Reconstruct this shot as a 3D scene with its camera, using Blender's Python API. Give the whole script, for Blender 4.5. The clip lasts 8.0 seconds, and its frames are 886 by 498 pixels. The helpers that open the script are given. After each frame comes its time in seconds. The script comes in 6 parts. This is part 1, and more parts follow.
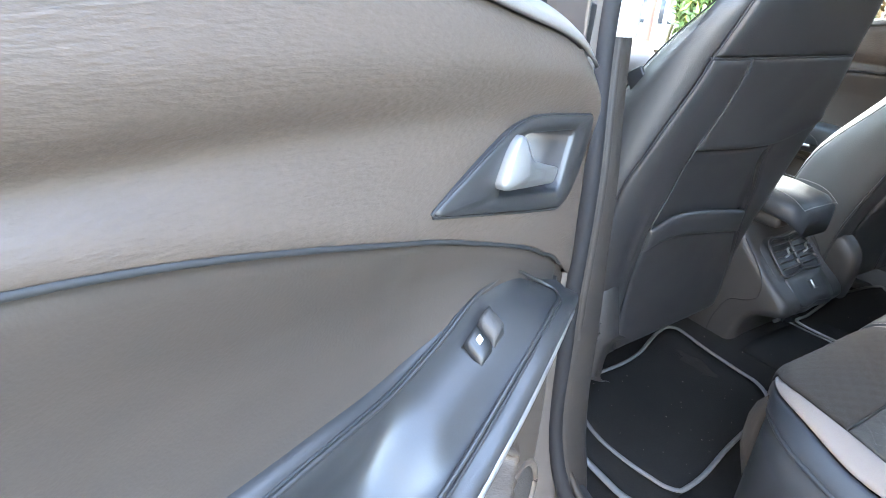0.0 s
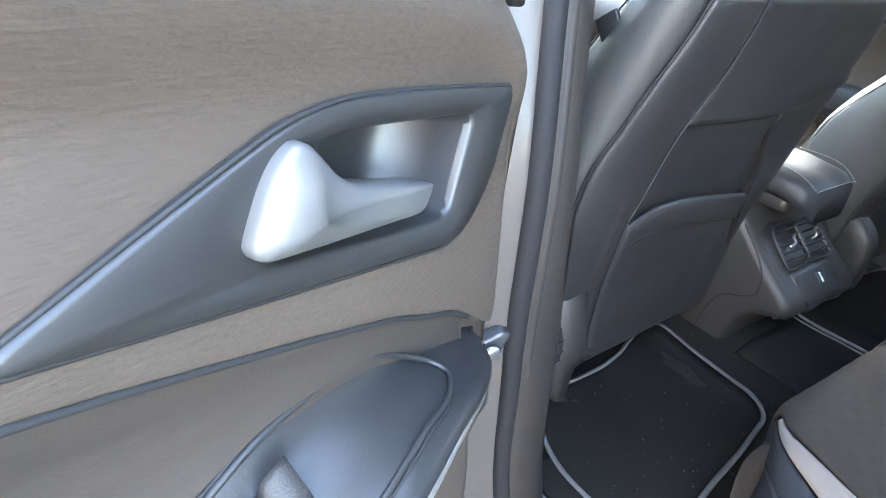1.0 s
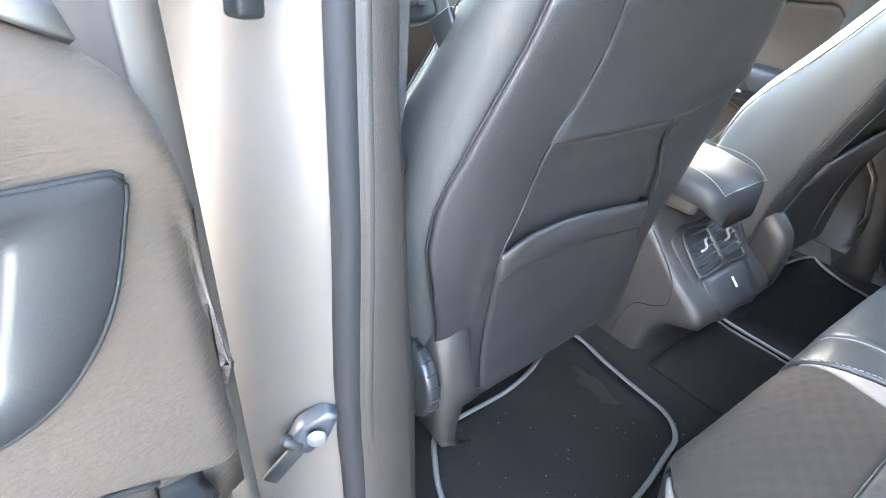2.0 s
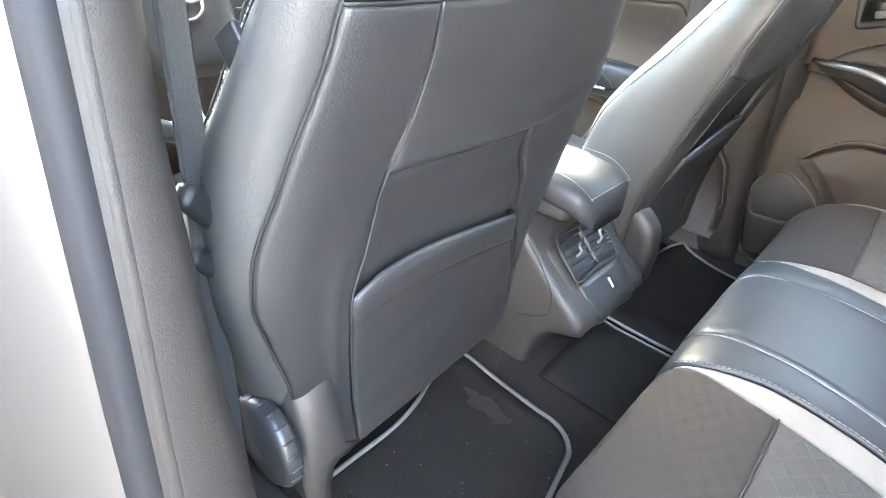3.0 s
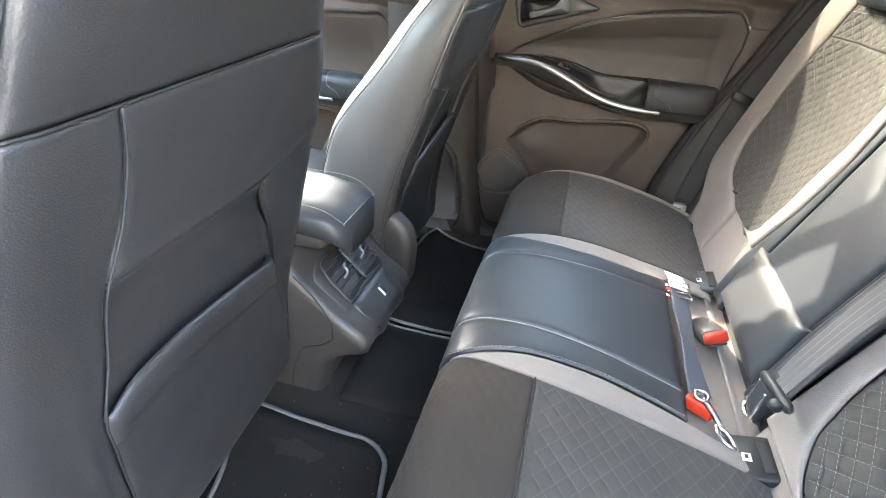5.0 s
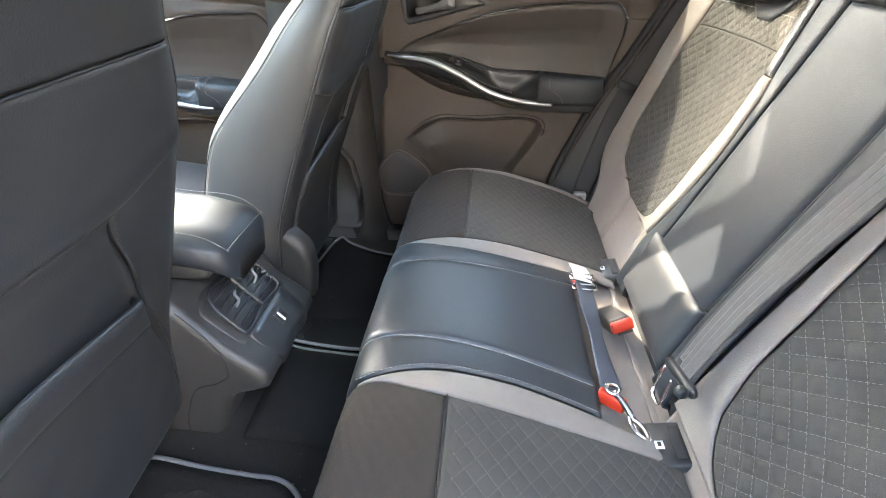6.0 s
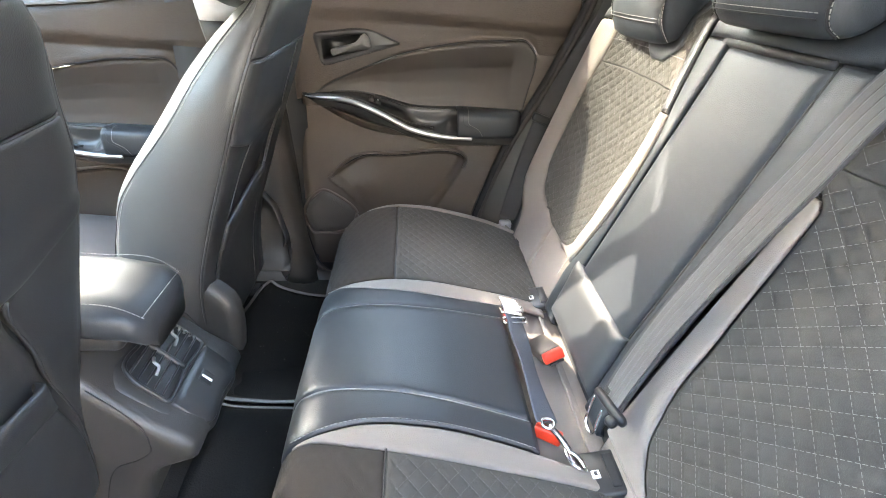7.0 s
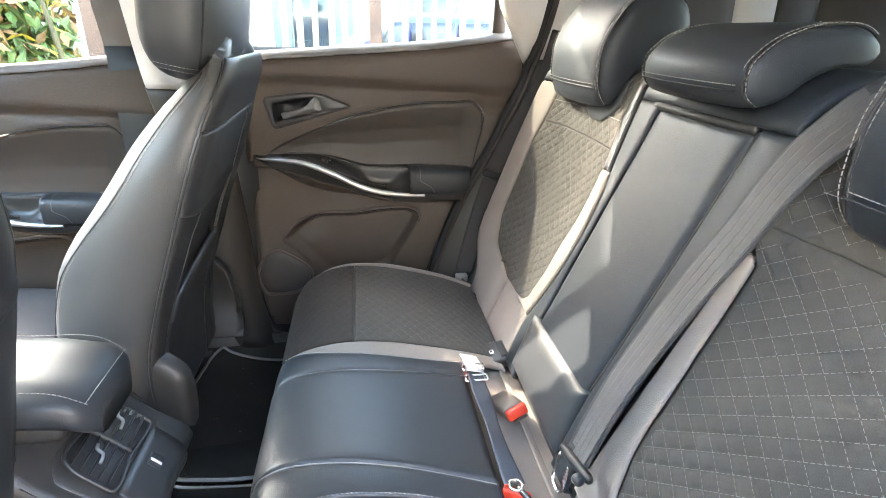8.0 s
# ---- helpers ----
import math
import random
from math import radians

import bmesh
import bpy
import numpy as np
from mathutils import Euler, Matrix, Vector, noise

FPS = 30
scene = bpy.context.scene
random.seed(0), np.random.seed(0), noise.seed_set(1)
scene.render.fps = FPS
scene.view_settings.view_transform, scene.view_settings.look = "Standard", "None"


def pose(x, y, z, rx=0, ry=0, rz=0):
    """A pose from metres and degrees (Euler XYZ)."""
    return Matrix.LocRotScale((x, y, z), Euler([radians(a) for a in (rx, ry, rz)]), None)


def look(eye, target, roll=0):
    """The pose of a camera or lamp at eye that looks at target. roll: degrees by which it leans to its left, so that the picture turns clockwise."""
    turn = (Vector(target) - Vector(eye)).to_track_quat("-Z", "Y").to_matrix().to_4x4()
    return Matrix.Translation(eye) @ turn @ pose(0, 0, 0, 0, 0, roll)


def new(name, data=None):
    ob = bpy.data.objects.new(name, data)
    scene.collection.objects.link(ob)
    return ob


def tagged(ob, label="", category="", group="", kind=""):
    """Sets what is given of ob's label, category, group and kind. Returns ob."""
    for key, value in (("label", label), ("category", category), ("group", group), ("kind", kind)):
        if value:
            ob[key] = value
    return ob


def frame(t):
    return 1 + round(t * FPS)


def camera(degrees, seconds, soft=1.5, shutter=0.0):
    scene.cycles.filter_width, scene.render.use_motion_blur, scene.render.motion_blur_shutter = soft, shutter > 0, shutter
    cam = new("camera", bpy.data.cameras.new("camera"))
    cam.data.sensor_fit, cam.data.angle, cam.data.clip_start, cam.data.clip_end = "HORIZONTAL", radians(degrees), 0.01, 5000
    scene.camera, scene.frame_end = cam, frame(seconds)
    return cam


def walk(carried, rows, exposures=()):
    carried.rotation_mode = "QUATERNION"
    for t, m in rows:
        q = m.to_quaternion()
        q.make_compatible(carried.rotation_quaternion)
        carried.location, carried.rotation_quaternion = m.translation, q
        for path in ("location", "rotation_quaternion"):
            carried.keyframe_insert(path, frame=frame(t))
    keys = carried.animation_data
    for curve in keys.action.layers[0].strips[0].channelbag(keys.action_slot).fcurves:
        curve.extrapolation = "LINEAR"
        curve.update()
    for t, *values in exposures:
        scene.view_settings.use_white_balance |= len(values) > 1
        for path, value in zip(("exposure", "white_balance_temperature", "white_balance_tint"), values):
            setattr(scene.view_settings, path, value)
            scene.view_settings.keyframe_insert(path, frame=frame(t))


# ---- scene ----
cam = camera(79.3, 8.0, soft=0.9)
PATH = [
    (0, (-1.098, 0.291, 1.152), (-0.15, 1.838, 0.31), 3.2),
    (0.5, (-1.029, 0.348, 1.134), (-0.091, 1.86, 0.219), 3.2),
    (1, (-0.934, 0.4, 1.13), (0.002, 1.87, 0.149), 3.5),
    (1.5, (-0.849, 0.421, 1.143), (0.117, 1.838, 0.115), 3.5),
    (3, (-0.692, 0.452, 1.142), (0.611, 1.58, 0.126), 3.9),
    (3.5, (-0.684, 0.456, 1.149), (0.779, 1.382, 0.147), 4.1),
    (4, (-0.7, 0.45, 1.181), (0.882, 1.176, 0.197), 3.5),
    (4.5, (-0.694, 0.447, 1.194), (0.952, 1.013, 0.209), 3.1),
    (6, (-0.624, 0.423, 1.194), (1.107, 0.541, 0.199), 2.2),
    (6.5, (-0.613, 0.416, 1.21), (1.136, 0.399, 0.242), 2.1),
    (7, (-0.61, 0.415, 1.225), (1.163, 0.293, 0.306), 1.9),
    (7.5, (-0.605, 0.414, 1.238), (1.197, 0.204, 0.395), 1.7),
    (8, (-0.606, 0.417, 1.247), (1.222, 0.129, 0.49), 1.4),
]
LIGHT = [(0, 6.1, 7500), (0.5, 5.95, 7400), (1.0, 6.1, 7500), (1.5, 6.75, 7500), (3.0, 7.35, 8200), (3.5, 7.5, 8200), (4.0, 7.35, 8400), (4.5, 7.0, 8200), (6.0, 6.5, 8000), (7.0, 6.75, 8000), (7.5, 6.58, 8000), (8.0, 6.5, 7950)]
walk(cam, [(t, look(eye, target, roll)) for t, eye, target, roll in PATH], [(t, stops, kelvin, 10) for t, stops, kelvin in LIGHT])

# ---- world, sun, exposure ----
SUN_WAY = Vector((0.597, 0.567, 0.567)).normalized()          # towards the sun
world = bpy.data.worlds.new("sky")
scene.world = world
world.use_nodes = True
wn = world.node_tree.nodes
sky = wn.new("ShaderNodeTexSky")
sky.sky_type, sky.sun_disc = "NISHITA", False
sky.sun_elevation = math.asin(SUN_WAY.z)
sky.sun_rotation = math.atan2(SUN_WAY.x, SUN_WAY.y)
world.node_tree.links.new(sky.outputs[0], wn["Background"].inputs[0])
wn["Background"].inputs[1].default_value = 0.15
sun = new("sun", bpy.data.lights.new("sun", "SUN"))
sun.data.energy, sun.data.angle, sun.data.color = 0.30, radians(0.6), (1.0, 1.0, 0.97)
sun.matrix_world = look((0, 0, 20), Vector((0, 0, 20)) - SUN_WAY)


# ---- materials ----
def material(name, colour, rough=0.5, metal=0.0, grain=0.0, size=400.0, stretch=(1, 1, 1), vary=0.12, coat=0.0, sheen=0.0, blotch=6.0,
             pits=False, spread=0.0, specular=0.5):
    """A node material: two scales of colour change, and a bump of the grain's size."""
    m = bpy.data.materials.new(name)
    m.use_nodes = True
    n, link = m.node_tree.nodes, m.node_tree.links.new
    b = n["Principled BSDF"]
    b.inputs["Roughness"].default_value, b.inputs["Metallic"].default_value = rough, metal
    b.inputs["Coat Weight"].default_value, b.inputs["Sheen Weight"].default_value = coat, sheen
    b.inputs["Specular IOR Level"].default_value = specular
    where = n.new("ShaderNodeTexCoord")
    big, small = n.new("ShaderNodeTexNoise"), n.new("ShaderNodeTexNoise")
    big.inputs["Scale"].default_value, small.inputs["Scale"].default_value = blotch, size
    big.inputs["Detail"].default_value, small.inputs["Detail"].default_value = 4, 3
    scale = n.new("ShaderNodeMapping")
    scale.inputs["Scale"].default_value = stretch
    link(where.outputs["Object"], scale.inputs[0])
    link(where.outputs["Object"], big.inputs["Vector"])
    link(scale.outputs[0], small.inputs["Vector"])
    mix = n.new("ShaderNodeMath")
    mix.operation = "MULTIPLY_ADD"
    mix.inputs[1].default_value = 0.6
    link(big.outputs[0], mix.inputs[0])
    half = n.new("ShaderNodeMath")
    half.operation = "MULTIPLY"
    half.inputs[1].default_value = 0.4
    link(small.outputs[0], half.inputs[0])
    link(half.outputs[0], mix.inputs[2])
    ramp = n.new("ShaderNodeValToRGB")
    ramp.color_ramp.elements[0].position, ramp.color_ramp.elements[1].position = 0.3, 0.7
    ramp.color_ramp.elements[0].color = (*[c * (1 - vary) for c in colour], 1)
    ramp.color_ramp.elements[1].color = (*[min(1, c * (1 + vary)) for c in colour], 1)
    link(mix.outputs[0], ramp.inputs[0])
    shade = ramp.outputs[0]
    if spread:
        info, hsv = n.new("ShaderNodeObjectInfo"), n.new("ShaderNodeHueSaturation")
        ran = n.new("ShaderNodeMapRange")
        ran.inputs["To Min"].default_value, ran.inputs["To Max"].default_value = 1 - spread, 1 + spread
        link(info.outputs["Random"], ran.inputs["Value"])
        link(ran.outputs[0], hsv.inputs["Value"])
        link(shade, hsv.inputs["Color"])
        shade = hsv.outputs[0]
    link(shade, b.inputs["Base Color"])
    rr = n.new("ShaderNodeMapRange")
    rr.inputs["To Min"].default_value, rr.inputs["To Max"].default_value = max(0, rough - 0.07), min(1, rough + 0.07)
    link(big.outputs[0], rr.inputs["Value"])
    link(rr.outputs[0], b.inputs["Roughness"])
    if grain:
        bump = n.new("ShaderNodeBump")
        bump.inputs["Strength"].default_value, bump.inputs["Distance"].default_value = grain, 0.001
        if pits:
            vor = n.new("ShaderNodeTexVoronoi")
            vor.inputs["Scale"].default_value = size
            link(scale.outputs[0], vor.inputs["Vector"])
            link(vor.outputs["Distance"], bump.inputs["Height"])
        else:
            link(small.outputs[0], bump.inputs["Height"])
        link(bump.outputs[0], b.inputs["Normal"])
    return m


def glass_material(name, tint=(0.9, 0.95, 0.93)):
    m = bpy.data.materials.new(name)
    m.use_nodes = True
    n, link = m.node_tree.nodes, m.node_tree.links.new
    out = n["Material Output"]
    n.remove(n["Principled BSDF"])
    clear, gloss, fres, mix = n.new("ShaderNodeBsdfTransparent"), n.new("ShaderNodeBsdfGlossy"), n.new("ShaderNodeFresnel"), n.new("ShaderNodeMixShader")
    clear.inputs[0].default_value = (*tint, 1)
    gloss.inputs["Roughness"].default_value = 0.02
    fres.inputs[0].default_value = 1.45
    link(fres.outputs[0], mix.inputs[0])
    link(clear.outputs[0], mix.inputs[1])
    link(gloss.outputs[0], mix.inputs[2])
    link(mix.outputs[0], out.inputs[0])
    return m


M_SKIN = material("grained_door_vinyl", (0.068, 0.0525, 0.0430), 0.50, grain=0.55, size=170, stretch=(1, 1, 3.6), vary=0.12, specular=0.28)
M_SOFT = material("soft_door_insert", (0.043, 0.0345, 0.0295), 0.46, grain=0.12, size=700, vary=0.1, specular=0.35)
M_HARD = material("hard_door_plastic", (0.082, 0.064, 0.053), 0.47, grain=0.25, size=700, vary=0.1, specular=0.5)
M_TRIM = material("pillar_plastic", (0.040, 0.036, 0.034), 0.52, grain=0.3, size=900, vary=0.08, specular=0.35)
M_CONSOLE = material("console_plastic", (0.030, 0.027, 0.025), 0.46, grain=0.3, size=900, vary=0.1)
M_GLOSSY = material("smooth_switch_plastic", (0.026, 0.0255, 0.026), 0.36, grain=0.06, size=900, vary=0.08, specular=0.42)
M_LEATHER = material("black_seat_leather", (0.027, 0.029, 0.032), 0.45, grain=0.14, size=700, vary=0.14, pits=True, specular=0.42)
M_SIDE = material("grey_seat_side_leather", (0.052, 0.0505, 0.049), 0.45, grain=0.14, size=700, vary=0.12, pits=True, specular=0.40)
# the seat leather again, darkened and dulled where the backrest gets less light
M_FLAP = material("dimmed_seat_leather", (0.022, 0.026, 0.031), 0.50, grain=0.14, size=700, vary=0.12, pits=True, specular=0.26)
M_LEATHER_BACK = material("seat_back_vinyl", (0.027, 0.0265, 0.027), 0.45, grain=0.15, size=700, vary=0.14, pits=True, specular=0.55)
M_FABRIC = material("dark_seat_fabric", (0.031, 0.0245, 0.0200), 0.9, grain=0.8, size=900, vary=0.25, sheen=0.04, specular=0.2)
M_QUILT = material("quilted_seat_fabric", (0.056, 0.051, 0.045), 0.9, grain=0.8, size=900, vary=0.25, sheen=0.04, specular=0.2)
M_GREY = material("light_grey_seat_fabric", (0.185, 0.152, 0.130), 0.85, grain=0.6, size=800, vary=0.12, sheen=0.12)
M_THREAD = material("pale_stitching", (0.26, 0.245, 0.23), 0.8, vary=0.1)
M_QTHREAD = material("grey_quilt_thread", (0.15, 0.142, 0.13), 0.85, vary=0.1)
M_SEAM = material("dark_seam", (0.012, 0.012, 0.013), 0.7)
M_CARPET = material("black_carpet", (0.0165, 0.0145, 0.0130), 1.0, grain=1.0, size=500, vary=0.35, specular=0.1)
M_MAT = material("black_mat_pile", (0.0165, 0.0148, 0.0135), 1.0, grain=1.0, size=420, vary=0.3, specular=0.1)
M_EDGE = material("grey_mat_binding", (0.125, 0.12, 0.115), 0.85, grain=0.6, size=900, vary=0.15)
M_DUST = material("pale_crumbs", (0.13, 0.115, 0.095), 0.9)
M_PAINT = material("beige_body_paint", (0.088, 0.073, 0.063), 0.42, metal=0.0, vary=0.03, coat=0.1, specular=0.3)
M_RUBBER = material("black_rubber_seal", (0.017, 0.016, 0.017), 0.7, vary=0.1, specular=0.25)
M_PILLAR = material("brown_grey_pillar_plastic", (0.031, 0.026, 0.0225), 0.6, grain=0.3, size=900, vary=0.08, specular=0.3)
M_IRON = material("dark_hinge_metal", (0.075, 0.08, 0.09), 0.38, metal=0.6, grain=0.2, size=300, vary=0.2)
M_SATIN = material("satin_silver", (0.52, 0.51, 0.50), 0.35, metal=0.85, vary=0.04)
M_CHROME = material("bright_chrome", (0.8, 0.8, 0.8), 0.12, metal=1.0, vary=0.02)
M_BLACK = material("black_plastic", (0.016, 0.016, 0.017), 0.45, grain=0.1, size=900)
M_DARKCUP = material("dark_handle_cup", (0.022, 0.022, 0.024), 0.38, vary=0.1)
M_RED = material("red_release_button", (0.55, 0.035, 0.015), 0.45, vary=0.06)
M_STHREAD = material("dark_seat_thread", (0.085, 0.08, 0.075), 0.85, vary=0.1)
M_WEB = material("black_belt_webbing", (0.024, 0.0225, 0.023), 0.66, grain=0.7, size=700, vary=0.25, specular=0.35, sheen=0.08)
# webbing of the ribs, paler to carry the belt's glancing sheen
M_WEBRIB = material("sheen_woven_rib", (0.046, 0.041, 0.039), 0.65, grain=0.6, size=900, vary=0.2, sheen=0.25)
M_WEB_BLUE = material("dark_blue_grey_webbing", (0.055, 0.062, 0.078), 0.7, grain=0.7, size=700, vary=0.15)
M_PALE = material("pale_pillar_trim", (0.5, 0.47, 0.44), 0.75, grain=0.2, size=700, vary=0.05)
M_LINING = material("pale_headliner", (0.55, 0.53, 0.5), 0.9, grain=0.4, size=500, vary=0.05)
M_WHITE = material("white_symbol", (0.8, 0.8, 0.8), 0.5)
M_GRILLE = material("dark_speaker_cloth", (0.052, 0.045, 0.041), 0.55, grain=0.5, size=420, vary=0.3, pits=True)
# door top, paler than the panel: skylight on the ledge put into the colour
M_LEDGE = material("sky_lit_door_top", (0.16, 0.15, 0.145), 0.34, grain=0.2, size=500, vary=0.06)
M_HANDLE = material("silver_painted_handle", (0.145, 0.144, 0.142), 0.36, metal=0.35, vary=0.03)
M_GLASS = glass_material("window_glass")
M_SCREEN = glass_material("windscreen_glass", (0.78, 0.82, 0.80))
M_DIMGLASS = glass_material("light_cutting_rear_glass", (0.40, 0.42, 0.42))
M_TINTED = glass_material("tinted_window_glass", (0.68, 0.71, 0.70))


# ---- building helpers ----
def smooth(points):
    """A smooth function through the given (x, y) knots, level outside them."""
    xs, ys = np.array([p[0] for p in points], float), np.array([p[1] for p in points], float)
    order = np.argsort(xs)
    xs, ys = xs[order], ys[order]
    slope = np.gradient(ys, xs) if len(xs) > 2 else np.full(len(xs), (ys[-1] - ys[0]) / (xs[-1] - xs[0]))
    steps = np.diff(ys) / np.diff(xs)
    for i in range(len(xs)):                                # no overshoot at the turns
        near = [s for s in (steps[i - 1] if i else None, steps[i] if i < len(steps) else None) if s is not None]
        if len(near) == 2 and near[0] * near[1] <= 0:
            slope[i] = 0

    def f(x):
        x = np.clip(np.asarray(x, float), xs[0], xs[-1])
        i = np.clip(np.searchsorted(xs, x) - 1, 0, len(xs) - 2)
        w = xs[i + 1] - xs[i]
        t = (x - xs[i]) / w
        return ((2 * t**3 - 3 * t**2 + 1) * ys[i] + (t**3 - 2 * t**2 + t) * w * slope[i]
                + (3 * t**2 - 2 * t**3) * ys[i + 1] + (t**3 - t**2) * w * slope[i + 1])
    return f


def spline(points, n, closed=False):
    """n points along a smooth line through the given ones."""
    p = np.array(points, float)
    if closed:
        p = np.vstack([p, p[:1]])
    s = np.r_[0, np.cumsum(np.maximum(1e-6, np.linalg.norm(np.diff(p, axis=0), axis=1)))]
    if closed:
        p = np.vstack([p[-2], p, p[1]])
        s = np.r_[-(s[-1] - s[-2]), s, s[-1] + s[1]]
    t = np.linspace(0, s[-2] if closed else s[-1], n, endpoint=not closed)
    return np.stack([smooth(list(zip(s, p[:, k])))(t) for k in range(p.shape[1])], axis=1)


def rounded(corners, radii, n=8):
    """The outline of a polygon with rounded corners, as a dense list of points."""
    c = [np.array(p, float) for p in corners]
    line = []
    for k, p in enumerate(c):
        a, b = c[k - 1] - p, c[(k + 1) % len(c)] - p
        la, lb = np.linalg.norm(a), np.linalg.norm(b)
        s, e = p + a * min(0.45, radii[k] / la), p + b * min(0.45, radii[k] / lb)
        line += [tuple((1 - t) ** 2 * s + 2 * t * (1 - t) * p + t * t * e) for t in np.linspace(0, 1, n)]
        nxt = c[(k + 1) % len(c)] - b * min(0.45, radii[(k + 1) % len(c)] / lb)
        line += [tuple(e + (nxt - e) * t) for t in np.linspace(0, 1, 6)[1:-1]]
    return line


def link_mesh(name, verts, faces, mat, parent=None, label="", shade=True, flip=False):
    me = bpy.data.meshes.new(name)
    if flip:
        faces = [tuple(reversed(f)) for f in faces]
    me.from_pydata([tuple(map(float, v)) for v in verts], [], [tuple(map(int, f)) for f in faces])
    me.update()
    if shade:
        me.polygons.foreach_set("use_smooth", [True] * len(me.polygons))
    if mat:
        me.materials.append(mat)
    ob = new(name, me)
    if parent:
        ob.parent = parent
        ob.matrix_parent_inverse = parent.matrix_world.inverted()
    if label:
        ob["label"] = label
    return ob


def part(name, bm, mat, parent=None, label="", shade=True):
    """Links a bmesh as one mesh object under a thing or a part."""
    bmesh.ops.recalc_face_normals(bm, faces=bm.faces)
    me = bpy.data.meshes.new(name)
    bm.to_mesh(me)
    bm.free()
    if shade:
        me.polygons.foreach_set("use_smooth", [True] * len(me.polygons))
    me.materials.append(mat)
    ob = new(name, me)
    if parent:
        ob.parent = parent
        ob.matrix_parent_inverse = parent.matrix_world.inverted()
    if label:
        ob["label"] = label
    return ob


def thing(name, at, label, category, group="", kind=""):
    ob = new(name)
    ob.location = at
    ob.empty_display_size = 0.05
    bpy.context.view_layer.update()
    return tagged(ob, label, category, group, kind)


def normals_of(p):
    du, dv = np.gradient(p, axis=0), np.gradient(p, axis=1)
    n = np.cross(du, dv)
    return n / np.maximum(1e-9, np.linalg.norm(n, axis=2, keepdims=True))


def shell(name, p, thick, mat, parent=None, label="", flip=False, wrap=False):
    """A sheet of thickness from a grid of points p[i, j]; its outer side is towards du x dv, or away from it with flip."""
    n = normals_of(p) * (-1 if flip else 1)
    nu, nv = p.shape[:2]
    q = p - n * thick
    verts = np.vstack([p.reshape(-1, 3), q.reshape(-1, 3)])
    k, idx = nu * nv, np.arange(nu * nv).reshape(nu, nv)
    faces = []
    top = np.stack([idx[:-1, :-1], idx[1:, :-1], idx[1:, 1:], idx[:-1, 1:]], -1).reshape(-1, 4)
    faces += top.tolist()
    faces += (top[:, ::-1] + k).tolist()
    edge = list(idx[:, 0]) + list(idx[-1, 1:]) + list(idx[-2::-1, -1]) + list(idx[0, -2:0:-1])
    for a, b in zip(edge, edge[1:] + edge[:1]):
        faces.append((b, a, a + k, b + k))
    return link_mesh(name, verts, faces, mat, parent, label, flip=flip)


def patch(name, surf, left, right, v0, v1, mat, parent, label="", nu=14, nv=40, puff=0.006, fall=0.02, base=0.0, thick=0.012,
          flip=False, crease=0.0, relief=None):
    """A padded panel on the surface surf(a, v), from a = left(v) to right(v) and from v0 to v1; its borders sink by puff over fall metres."""
    ease = lambda k: 0.5 - 0.5 * np.cos(np.linspace(0, np.pi, k))
    wide = lambda k: 0.5 * np.linspace(0, 1, k) + 0.5 * ease(k)
    v = v0 + (v1 - v0) * wide(nv)
    lo, hi = (np.array([float(g(x)) for x in v]) for g in (left, right))
    a = lo[None] + (hi - lo)[None] * wide(nu)[:, None]
    vv = np.repeat(v[None], nu, 0)
    p = surf(a, vv)
    n = normals_of(p) * (-1 if flip else 1)
    du = np.linalg.norm(np.diff(p, axis=0), axis=2)
    dv = np.linalg.norm(np.diff(p, axis=1), axis=2)
    su = np.concatenate([np.zeros((1, nv)), np.cumsum(du, 0)])
    sv = np.concatenate([np.zeros((nu, 1)), np.cumsum(dv, 1)], 1)
    e = np.minimum(np.minimum(su, su[-1:] - su), np.minimum(sv, sv[:, -1:] - sv))
    e = np.clip(e / fall, 0, 1)
    h = base + puff * (np.sqrt(np.clip(1 - (1 - e) ** 2, 0, 1)) - 1)
    if relief:
        h = h + relief(a, vv) * e
    if crease:
        w = np.array([[noise.noise(Vector(q) * 9) + 0.5 * noise.noise(Vector(q) * 23) for q in row] for row in p])
        h = h + crease * w
    return shell(name, p + n * h[..., None], thick, mat, parent, label, flip)


def tube(name, points, radius, mat, parent=None, label="", n=60, sides=8, closed=False, flat=1.0, up=(0, 0, 1)):
    """A bar, cord or piping along a smooth line; flat squeezes it along up."""
    c = spline(points, n, closed)
    if closed:
        t = np.roll(c, -1, 0) - np.roll(c, 1, 0)
    else:
        t = np.gradient(c, axis=0)
    t /= np.maximum(1e-9, np.linalg.norm(t, axis=1, keepdims=True))
    up = np.array(up, float)
    s = np.cross(t, up)
    bad = np.linalg.norm(s, axis=1) < 1e-3
    s[bad] = np.cross(t[bad], (1, 0.01, 0))
    s /= np.linalg.norm(s, axis=1, keepdims=True)
    w = np.cross(s, t)
    r = radius(np.linspace(0, 1, n)) if callable(radius) else np.full(n, radius)
    ang = np.linspace(0, 2 * np.pi, sides, endpoint=False)
    ring = s[:, None] * np.cos(ang)[None, :, None] + w[:, None] * np.sin(ang)[None, :, None] * flat
    verts = (c[:, None] + ring * r[:, None, None]).reshape(-1, 3)
    faces = []
    for i in range(n if closed else n - 1):
        for j in range(sides):
            a, b = i * sides + j, i * sides + (j + 1) % sides
            e, f = ((i + 1) % n) * sides + j, ((i + 1) % n) * sides + (j + 1) % sides
            faces.append((a, b, f, e))
    if not closed:
        faces += [tuple(range(sides))[::-1], tuple((n - 1) * sides + j for j in range(sides))]
    return link_mesh(name, verts, faces, mat, parent, label)


